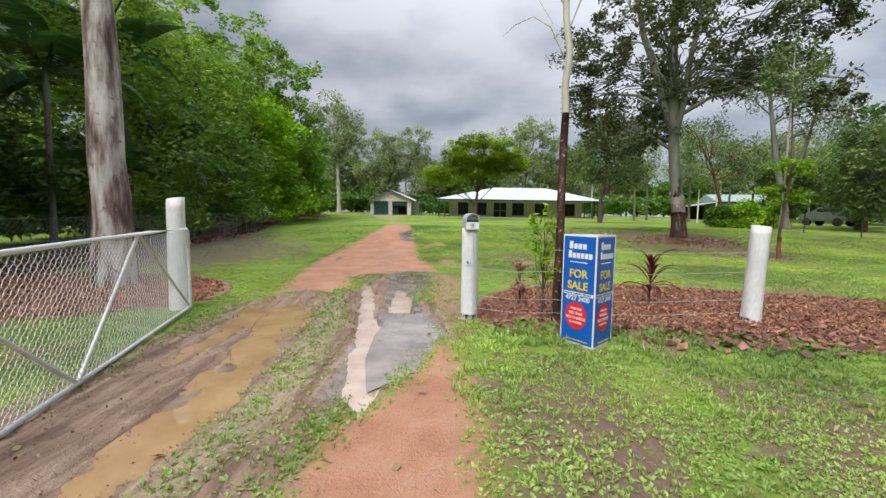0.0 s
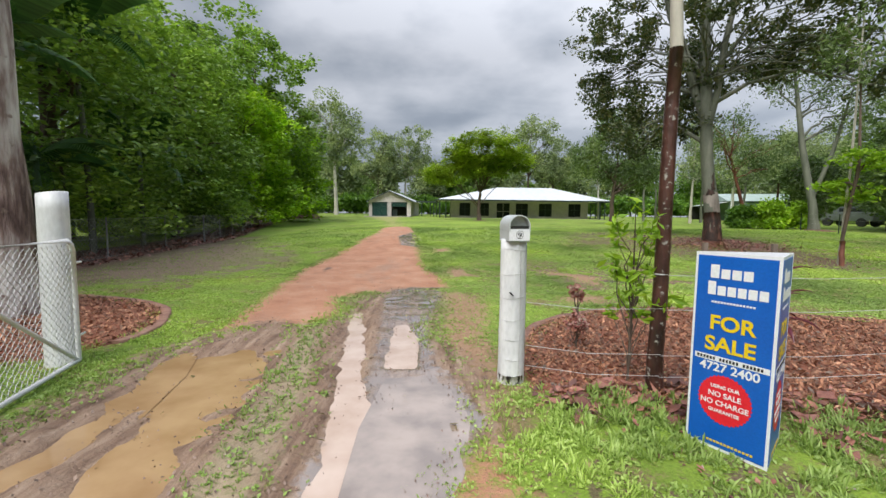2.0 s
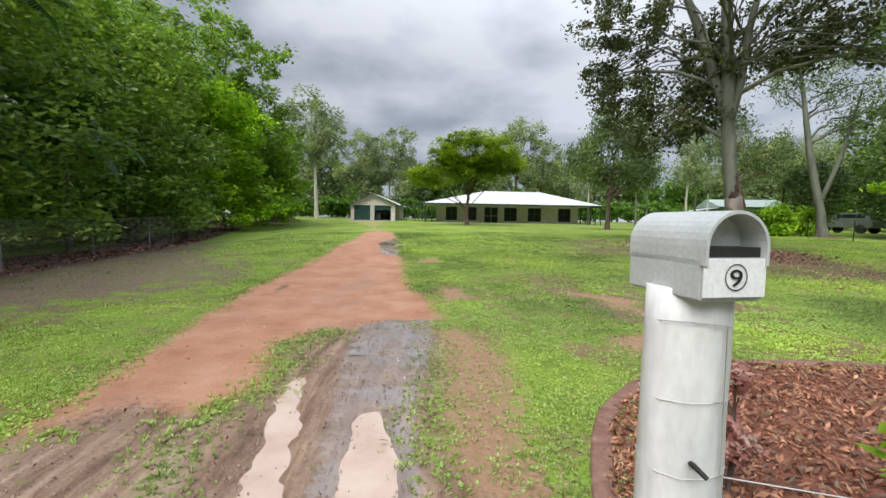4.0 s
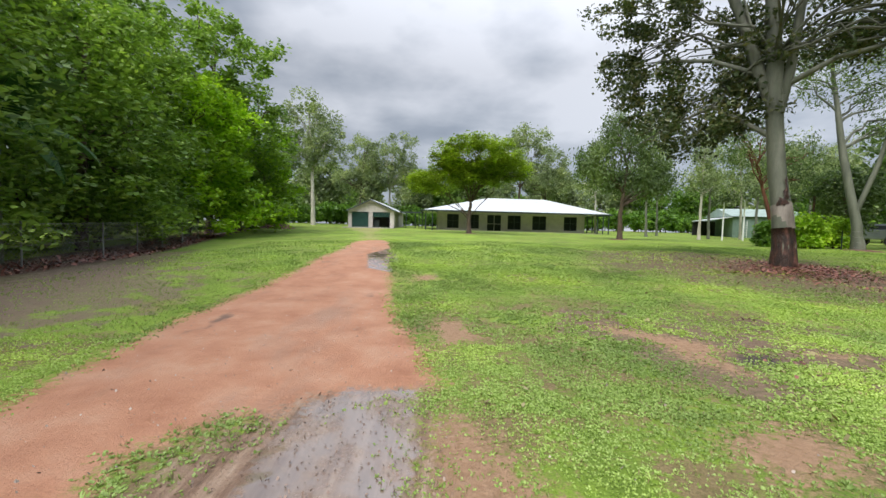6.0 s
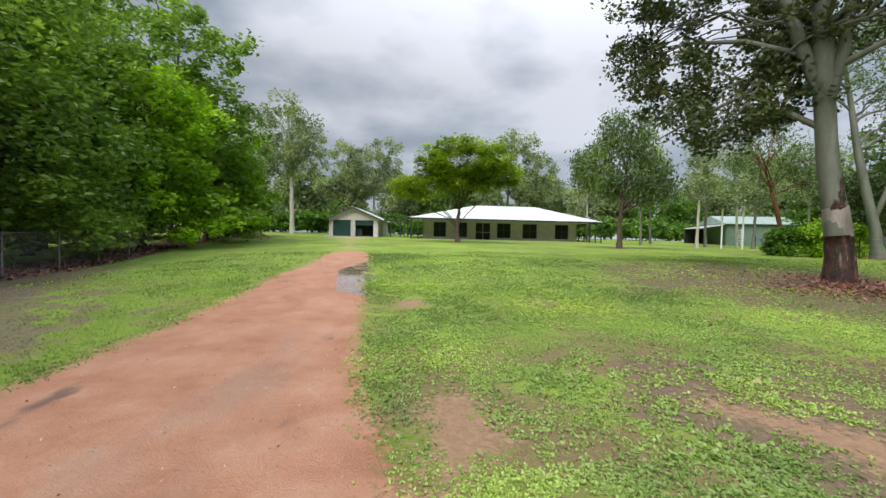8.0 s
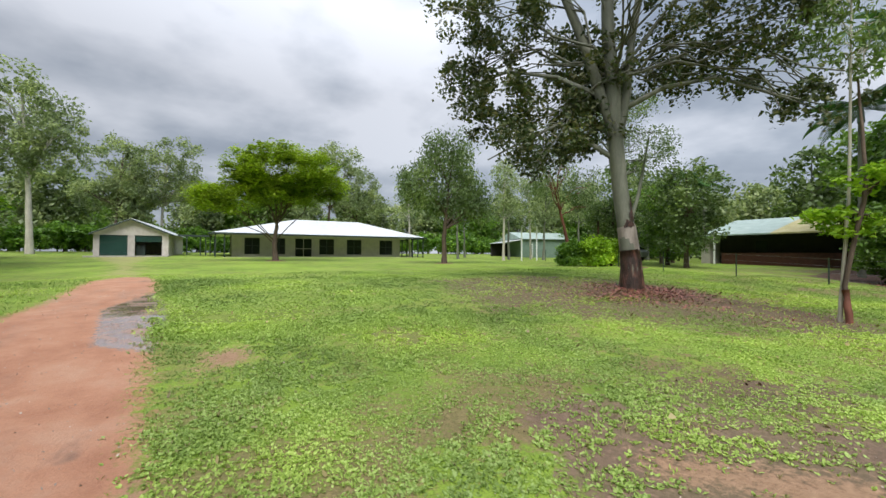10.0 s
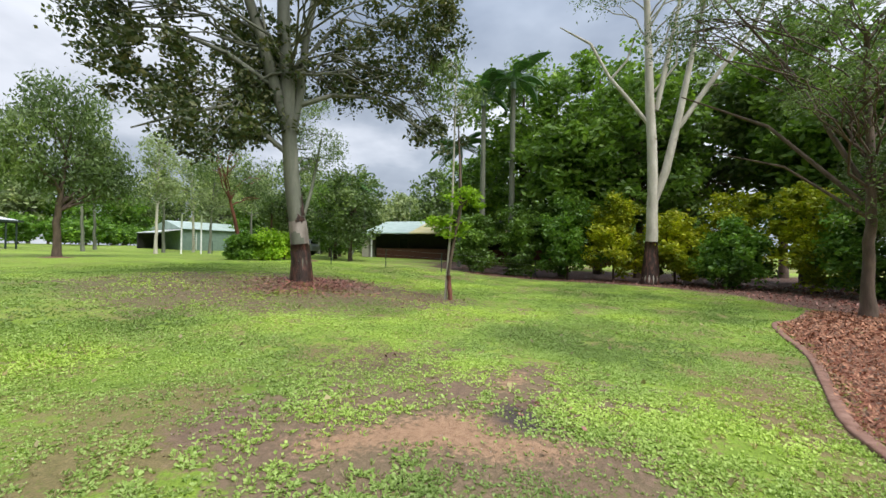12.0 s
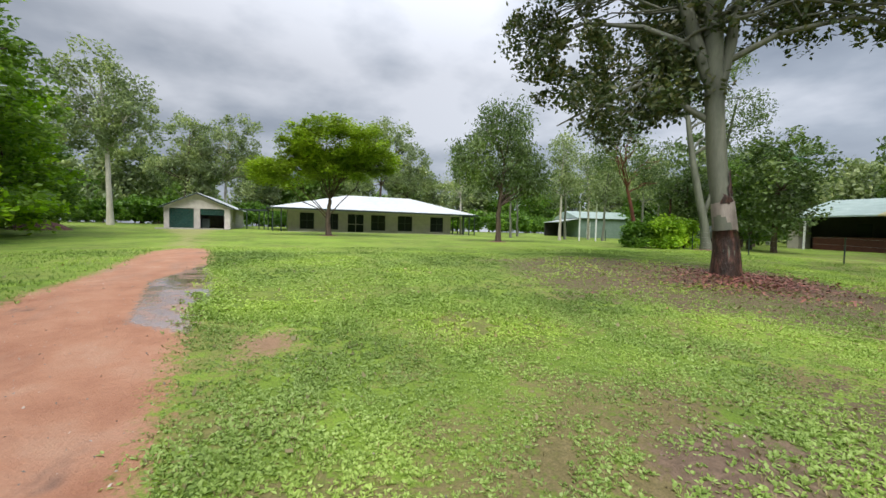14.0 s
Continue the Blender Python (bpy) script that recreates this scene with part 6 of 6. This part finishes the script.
# second smooth gum, and slim trees by the neighbour's fence
tree("smooth_gum_tree", (24.6, 29.8), "forked smooth grey gum in a ring of red earth", "tree", 74,
     [(0, 0, 0, .3), (-.1, .15, 1.8, .24), (-.5, .7, 5.0, .2), (-1.0, 1.4, 11, .09)],
     [(-.8, 1.0, 11, 3.0, 3.0, 2.6, 70), (1.6, -.6, 8.0, 1.9, 1.9, 1.6, 30)], BARK_SMOOTH, LEAF_GUM, per=70, size=.24, limbs=14, clump=.7, droop=.4, slim=.3,
     extra=[[(-.1, .2, 2.2, .14), (.5, -.3, 5.0, .12), (1.2, -.6, 9.0, .05)]])
tree("leaning_tree", (22.6, 33.2), "leaning many-stemmed tree with thin leaves", "tree", 75,
     [(0, 0, 0, .16), (-.6, 0, 2.2, .12), (-1.6, 0, 5.2, .06)],
     [(-1.8, 0, 6.6, 2.4, 2.2, 2.0, 50), (.8, 0, 5.4, 1.8, 1.8, 1.6, 30)], BARK_RED, LEAF_GUM, per=60, size=.24, limbs=14, clump=.7, droop=.5, slim=.3)

for i, (x, y, h, r) in enumerate(((26, 46, 11, 1.8), (29, 49, 12, 2), (31.5, 46, 10, 1.8), (24, 52, 13, 2), (34, 51, 12, 2.2), (28, 57, 13, 2.4), (37, 46, 11, 2.4), (44, 50, 12, 2.6), (21.5, 60, 12, 2.6), (47, 44, 12, 2.8))):
    gum((x, y), h, r, 300 + i, "slim pale-trunked gum between the lawn and the sheds", n=44, size=.3, per=60, trunk_r=.14, bark=BARK_PALE if i % 4 == 0 else BARK_SMOOTH, group="slim gums by the sheds")
for i, (x, y, h, r, leaf) in enumerate(((29, 28.5, 8.0, 2.6, LEAF_GUM), (31.5, 31.5, 7.2, 2.4, LEAF_DARK), (34.5, 34, 8.4, 2.6, LEAF_GUM), (27.5, 33.5, 5.6, 1.8, LEAF_GUM), (38.5, 35.5, 7.2, 2.4, LEAF_DARK))):
    tree("bushy_tree", (x, y), "bushy green tree beyond the wire fence", "tree", 320 + i, [(0, 0, 0, .16), (0, 0, h * .4, .12), (0, 0, h * .8, .04)],
         [(0, 0, h * .62, r, r, h * .34, 60), (0, 0, h * .28, r * .8, r * .8, h * .2, 26)], BARK_BROWN, leaf, per=80, size=.27, limbs=10, clump=.8, slim=.5, flat=.2, droop=.1, group="bushy trees beyond the fence")


# ---- the wood all round, copied from a few built trees ----
def far_wood():
    kinds = []
    for i, (h, r, leaf, bark) in enumerate(((13, 4.0, LEAF_HAZED, BARK_SMOOTH), (11, 4.4, LEAF_MID, BARK_BROWN), (15, 4.4, LEAF_GUM, BARK_SMOOTH), (8, 4.0, LEAF_DARK, BARK_BROWN))):
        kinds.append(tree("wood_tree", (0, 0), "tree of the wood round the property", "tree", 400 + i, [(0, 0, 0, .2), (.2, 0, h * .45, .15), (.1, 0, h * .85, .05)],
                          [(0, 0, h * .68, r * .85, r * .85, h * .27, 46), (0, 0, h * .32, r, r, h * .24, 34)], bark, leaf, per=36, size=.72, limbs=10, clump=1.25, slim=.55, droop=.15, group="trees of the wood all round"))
    rr = random.Random(8)
    spots = []
    for k in range(74):          # beyond the house and garage
        spots.append((rr.uniform(-48, 75), rr.uniform(84, 125)))
    for k in range(64):          # to the right
        spots.append((rr.uniform(50, 88), rr.uniform(-5, 84)))
    for k in range(24):          # behind the left row
        spots.append((rr.uniform(-52, -23), rr.uniform(-5, 84)))
    for k in range(22):          # behind the road
        spots.append((rr.uniform(-45, 50), rr.uniform(-60, -32)))
    for i, (x, y) in enumerate(spots):
        j = rr.choice((0, 0, 1, 2, 3, 3))
        m = pose(x, y, ground_z(x, y), 0, 0, rr.uniform(0, 360)) @ Matrix.Scale(rr.uniform(.75, 1.15), 4)
        if i < 4:
            kinds[i].matrix_basis = pose(x, y, ground_z(x, y))
        else:
            copy_thing(kinds[j], m)


far_wood()


def low_screen():
    """Undergrowth along the far edge of the property."""
    src = None
    rr = random.Random(5)
    line = [(-21 + k * 3.3, 78 + 3 * math.sin(k)) for k in range(28)] + [(-24 + k * 2.6, 84 + 2 * math.sin(2 * k)) for k in range(40)] + [(48 + 2 * math.sin(k), 74 - k * 3.4) for k in range(17)] + [(-14.8 - .12 * k * k * .2 - k * .5, 4 + k * 3.6) for k in range(14)]
    for i, (x, y) in enumerate(line):
        m = pose(x, y, ground_z(x, y), 0, 0, rr.uniform(0, 360)) @ Matrix.Scale(rr.uniform(.75, 1.25), 4)
        if src is None:
            src = tree("undergrowth_bush", (x, y), "bush of the undergrowth at the wood's edge", "bush", 500, [(0, 0, 0, .06), (0, 0, 1, .04), (0, 0, 2, .02)],
                       [(0, 0, 1.7, 1.9, 1.9, 1.6, 40)], BARK_BROWN, LEAF_MID, per=40, size=.45, limbs=8, clump=.65, slim=.55, flat=.2, group="bushes at the wood's edge")
        else:
            copy_thing(src, m)


low_screen()


# ---- neighbour's wire fence, yard poles, earth heap ----
def side_fence():
    pts = [(25.5, 13.5), (22.6, 18.6), (22.2, 22.0), (22.8, 26.2), (24.3, 30.5), (25.5, 34), (27.5, 39), (30, 44)]
    for x, y in pts:
        z = ground_z(x, y)
        tagged(tubes("wire_fence_post", [[(x, y, z - .1, .03), (x, y, z + .6, .03), (x, y, z + 1.15, .03)]], TRIM_DARK, None, 6), "dark green steel picket of the wire fence", "fence post", "pickets of the side fence")
    for h in (.2, .5, .8, 1.1):
        tagged(tubes("side_fence_wire", [[(x, y, ground_z(x, y) + h, .004) for x, y in pts]], GALV_DARK, None, 3), "thin wire of the side fence", "wire", "wires of the side fence")


side_fence()
for x, y, h, mt, lab in ((27.6, 45, 3.6, PAINT_WHITE, "white yard pole"), (29.3, 44.6, 3.7, PAINT_WHITE, "white yard pole"), (23.3, 31.4, 3.2, BARK_DARK, "dark timber pole")):
    z = ground_z(x, y)
    tagged(tubes("yard_pole", [[(x, y, z - .1, .07), (x, y, z + h / 2, .07), (x, y, z + h, .065)]], mt, None, 8), lab + " standing in the grass by the fence", "pole")


MUD_CRUMB = surface("mud_crumb", [(0.3, (0.16, 0.1, 0.08)), (0.7, (0.34, 0.24, 0.19))], 9, 0.6, 0.3, 80, vary=0.3)


def heap(name, at, r, h, mt, label, seed):
    rng = np.random.RandomState(seed)
    bm = bmesh.new()
    z0 = ground_z(*at)
    rings = []
    for j in range(7):
        t = j / 6
        rings.append([bm.verts.new((at[0] + r * (1 - t) * math.cos(a) * (1 + .12 * math.sin(3 * a + seed)), at[1] + r * (1 - t) * math.sin(a), z0 - .05 + h * (math.sin(t * math.pi / 2)) + rng.normal() * .03 * h)) for a in np.linspace(0, 2 * math.pi, 20, endpoint=False)])
    for j in range(6):
        for i in range(20):
            bm.faces.new((rings[j][i], rings[j][(i + 1) % 20], rings[j + 1][(i + 1) % 20], rings[j + 1][i])).smooth = True
    bmesh.ops.remove_doubles(bm, verts=bm.verts, dist=.002)
    return tagged(part(name, bm, mt), label, "mound")


heap("earth_mound", (-16.6, 52), 1.9, .75, MOUND_EARTH, "mound of red-brown earth on the grass", 2)
heap("earth_ring", (24.6, 29.8), 1.3, .12, MOUND_EARTH, "low ring of red earth round the gum", 3)
heap("earth_ring", (3.7, 46.5), 1.1, .1, MOUND_EARTH, "low ring of dark earth round the spreading tree", 4)
heap("earth_ring", (14.2, 37.5), 1.1, .1, MOUND_EARTH, "low ring of red earth round the weeping tree", 6)


# ---- ground cover: chips, dead leaves, grass ----
def scatter(n, region, keep, seed):
    """Random places in the box region where keep(x, y) is true."""
    rng = np.random.RandomState(seed)
    x = rng.uniform(region[0], region[2], n)
    y = rng.uniform(region[1], region[3], n)
    ok = keep(x, y, rng)
    return x[ok], y[ok], rng


def flat_bits(name, x, y, rng, size, mat_, label, lift=.012, slim=.35, tilt=.35, category=""):
    n = len(x)
    a = rng.uniform(0, 2 * np.pi, n)
    L = size * rng.uniform(.5, 1.5, n)
    d = np.stack([np.cos(a), np.sin(a), rng.normal(size=n) * tilt], 1) * L[:, None] / 2
    s = np.stack([-np.sin(a), np.cos(a), rng.normal(size=n) * tilt], 1) * (L * slim * rng.uniform(.6, 1.4, n))[:, None] / 2
    c = np.stack([x, y, land(x, y) + lift * rng.uniform(.3, 1.8, n)], 1)
    V = np.stack([c - d, c + s, c + d, c - s + np.array((0, 0, .004))], 1).reshape(-1, 3)
    i = np.arange(n)[:, None] * 4
    return tagged(part(name, mesh_np(name, V, i + np.array([[0, 1, 2, 3]])), mat_), label, category, "", "stuff")


def in_bed(poly, soft=.1, thr=.6):
    return lambda x, y, rng: inside_soft(x, y, poly, soft) > thr


x, y, r_ = scatter(60000, (.3, 3.5, 9, 9), in_bed(BED), 1)
flat_bits("bark_mulch", x, y, r_, .05, CHIP, "loose red-brown bark chips filling the bed", .022, .3, .5, "mulch")
x, y, r_ = scatter(22000, (9, .5, 14.5, 7), in_bed(BED), 2)
flat_bits("bark_mulch", x, y, r_, .07, CHIP, "loose red-brown bark chips filling the bed", .022, .4, .5, "mulch")
x, y, r_ = scatter(26000, (-9.5, 4.8, -3.7, 9.6), in_bed(LEFT_BED), 3)
flat_bits("bark_mulch", x, y, r_, .055, CHIP, "loose red-brown bark chips under the big trunk", .02, .3, .5, "mulch")
x, y, r_ = scatter(9000, (.5, 3.5, 9, 6.2), lambda x, y, rng: (inside_soft(x, y, BED, .5) > .1) & (y < 5.6 + .2 * waves(x, y, 1, 3)) & (rng.uniform(size=x.shape) < .6), 4)
flat_bits("dead_leaves", x, y, r_, .075, LITTER, "wet fallen leaves along the front of the bed", .018, .6, .22, "leaf litter")
x, y, r_ = scatter(900, (.7, 4.3, 7, 5.7), lambda x, y, rng: rng.uniform(size=x.shape) < np.clip(1.4 - abs(y - 5.3 + .22 * (x - 1.5)) * 2.4, 0, 1), 15)
flat_bits("dead_leaves", x, y, r_, .14, LITTER, "large curled wet leaves fallen at the front of the bed", .03, .55, .3, "leaf litter")
x, y, r_ = scatter(9000, (.3, 3.5, 9, 9), in_bed(BED), 12)
flat_bits("bark_mulch", x, y, r_, .045, WOOD_GREY, "paler splinters of wood among the bark chips", .028, .22, .5, "mulch")
gum_ring = lambda x, y, rng: rng.uniform(size=x.shape) < np.exp(-(((x - 11.25) / 1.9) ** 2 + ((y - 19.2) / 1.4) ** 2) * 1.2) * 1.1
x, y, r_ = scatter(60000, (7, 15, 16, 24), gum_ring, 5)
flat_bits("dead_leaves", x, y, r_, .085, LITTER, "ring of fallen red-brown leaves and bark under the gum", .03, .4, .3, "leaf litter")
strip = [(a - 1.6, b) for a, b in FENCE_LINE] + [(a + .7, b) for a, b in reversed(FENCE_LINE)]
x, y, r_ = scatter(26000, (-17, 2, -8, 36), lambda x, y, rng: inside_soft(x, y, strip, 1.2) > rng.uniform(.3, 1, x.shape), 6)
flat_bits("dead_leaves", x, y, r_, .13, LITTER, "fallen leaves drifted along the wire fence", .03, .5, .5, "leaf litter")
x, y, r_ = scatter(16000, (13.5, -2, 26, 20), lambda x, y, rng: inside_soft(x, y, HEDGE_BED, .8) > rng.uniform(.35, 1, x.shape), 7)
flat_bits("dead_leaves", x, y, r_, .09, LITTER, "fallen leaves and bark in the bed under the shrubs", .03, .4, .5, "leaf litter")
lit = lambda x, y, rng: np.maximum.reduce([inside_soft(x, y, p, 2.0) for p in LITTER_AND_SHADE]) * (.5 + .5 * waves(x, y, .7, 4)) > rng.uniform(.3, 1, x.shape)
x, y, r_ = scatter(100000, (-2, -1, 15, 25), lit, 8)
flat_bits("dead_leaves", x, y, r_, .045, LITTER, "small dead leaves scattered on thin grass", .012, .5, .4, "leaf litter")
x, y, r_ = scatter(700, (-5, 1, 14, 24), lambda x, y, rng: inside_soft(x, y, DRIVE, .5) < .5, 14)
flat_bits("pale_leaves", x, y, r_, .06, GRASS_DRY, "pale fallen leaves dotted over the lawn", .03, .6, .5, "leaf litter")
x, y, r_ = scatter(16000, (-4, 0, 4.5, 24), lambda x, y, rng: rng.uniform(size=x.shape) < .12 + .3 * (inside_soft(x, y, DRIVE, .5) > .4), 9)
flat_bits("pebbles", x, y, r_, .016, PEBBLE, "small pale stones on the drive", .005, .8, .6, "pebbles")
x, y, r_ = scatter(9000, (-3.6, 1, .4, 10.4), lambda x, y, rng: inside_soft(x, y, MUD, .4) > .5, 10)
flat_bits("mud_clods", x, y, r_, .016, MUD_CRUMB, "crumbs of churned mud between the tracks", .01, .7, .7, "mud")


def lawn_mask(x, y):
    bad = np.maximum.reduce([inside_soft(x, y, p, .3) for p in [DRIVE, DRIVE_NEAR, BED, LEFT_BED, HEDGE_BED] + BARE])
    bad = np.maximum(bad, inside_soft(x, y, STRIP, .5) * .85)
    mud = inside_soft(x, y, MUD, .5) * (1 - .4 * inside_soft(x, y, SANDY, .3))
    water = np.maximum.reduce([inside_soft(x, y, p, .3) for p in (RUT_LEFT, RUT_FAR_LEFT, LANE, PRINT)])
    soft = np.maximum.reduce([inside_soft(x, y, p, 2.0) for p in LITTER_AND_SHADE + LEFT_BARE]) * .82
    soft = np.maximum(soft, np.maximum.reduce([inside_soft(x, y, p, 1.0) for p in [SOIL] + THIN_LAWN]) * np.clip(.62 - .7 * waves(x, y, .45, 41), .1, .94))
    tufty = np.clip(.78 + .9 * waves(x, y, .16, 31) + .5 * waves(x, y, .5, 32), .02, 1)
    return np.clip(1 - np.maximum.reduce([bad, mud, water * 1.2]), 0, 1) * (1 - soft) * np.clip(1.45 - worn(x, y) * 1.35, .24, 1) * tufty


def grass(name, n, region, blades, h, seed, mat_, label, slim=.12, flat=0.0, power=1.0):
    x, y, rng = scatter(n, region, lambda x, y, rng: rng.uniform(size=x.shape) < lawn_mask(x, y) ** power, seed)
    tall = h * (.6 + .7 * np.clip(.5 + .5 * waves(x, y, 1.2, 15), 0, 1))
    P = np.repeat(np.stack([x, y, land(x, y)], 1), blades, axis=0)
    T = np.repeat(tall, blades) * rng.uniform(.5, 1.2, len(P))
    a = rng.uniform(0, 2 * np.pi, len(P))
    out = rng.uniform(.3, 1.3, len(P)) if flat == 0 else rng.uniform(.8, 2.2, len(P))
    dirn = np.stack([np.cos(a), np.sin(a), np.zeros(len(P))], 1)
    side = np.stack([-np.sin(a), np.cos(a), np.zeros(len(P))], 1) * (T * slim)[:, None]
    base = P + dirn * (T * .15)[:, None] - np.array((0, 0, .004))
    tip = P + dirn * (T * out)[:, None] + np.array((0, 0, 1)) * (T * (1.15 - .35 * out)).clip(.006)[:, None]
    mid = base + (tip - base) * .5 + np.array((0, 0, 1)) * (T * .16)[:, None]
    V = np.stack([base, mid + side, tip, mid - side], 1).reshape(-1, 3)
    i = np.arange(len(P))[:, None] * 4
    return tagged(part(name, mesh_np(name, V, i + np.array([[0, 1, 2, 3]])), mat_), label, "grass", "", "stuff")


grass("grass", 70000, (-6.5, 1.2, 5.5, 9), 6, .03, 21, GRASS_BLADE, "short bright green weedy grass", .13)
grass("grass", 90000, (-9, 9, 10, 19), 4, .028, 22, GRASS_BLADE, "short bright green weedy grass", .16)
grass("grass", 40000, (-9, 17, 24, 30), 4, .05, 23, GRASS_BLADE, "short bright green weedy grass", .2)
grass("grass", 30000, (8, 4, 22, 17), 4, .045, 24, GRASS_BLADE, "short bright green weedy grass", .2)
grass("clover_leaves", 230000, (-5.5, 1.2, 6.5, 12), 3, .019, 25, GRASS_BLADE, "tiny round leaves of creeping weeds", .5, 1.0)
grass("clover_leaves", 230000, (-4, 10, 11, 19), 3, .022, 26, GRASS_BLADE, "tiny round leaves of creeping weeds", .5, 1.0)
grass("long_grass", 5200, (.1, 3.0, 6.5, 5.7), 9, .075, 28, GRASS_BLADE, "longer grass tufts along the front of the bed", .07)
grass("long_grass", 1500, (-4.5, 2.0, -1.3, 9), 8, .06, 29, GRASS_BLADE, "longer grass tufts beside the wheel tracks", .08)
grass("dry_grass", 9000, (-6, 1.2, 10, 18), 4, .04, 27, GRASS_DRY, "dry straw-coloured grass", .1, 0, .5)
grass("clover_leaves", 90000, (5.5, 6.0, 15, 13), 3, .022, 30, GRASS_BLADE, "tiny round leaves of creeping weeds", .5, 1.0)
grass("clover_leaves", 70000, (-2, 18.5, 14, 27), 3, .034, 31, GRASS_BLADE, "small round leaves of creeping weeds", .5, 1.0)
grass("clover_leaves", 50000, (13, 6, 25, 22), 3, .034, 32, GRASS_BLADE, "small round leaves of creeping weeds", .5, 1.0)
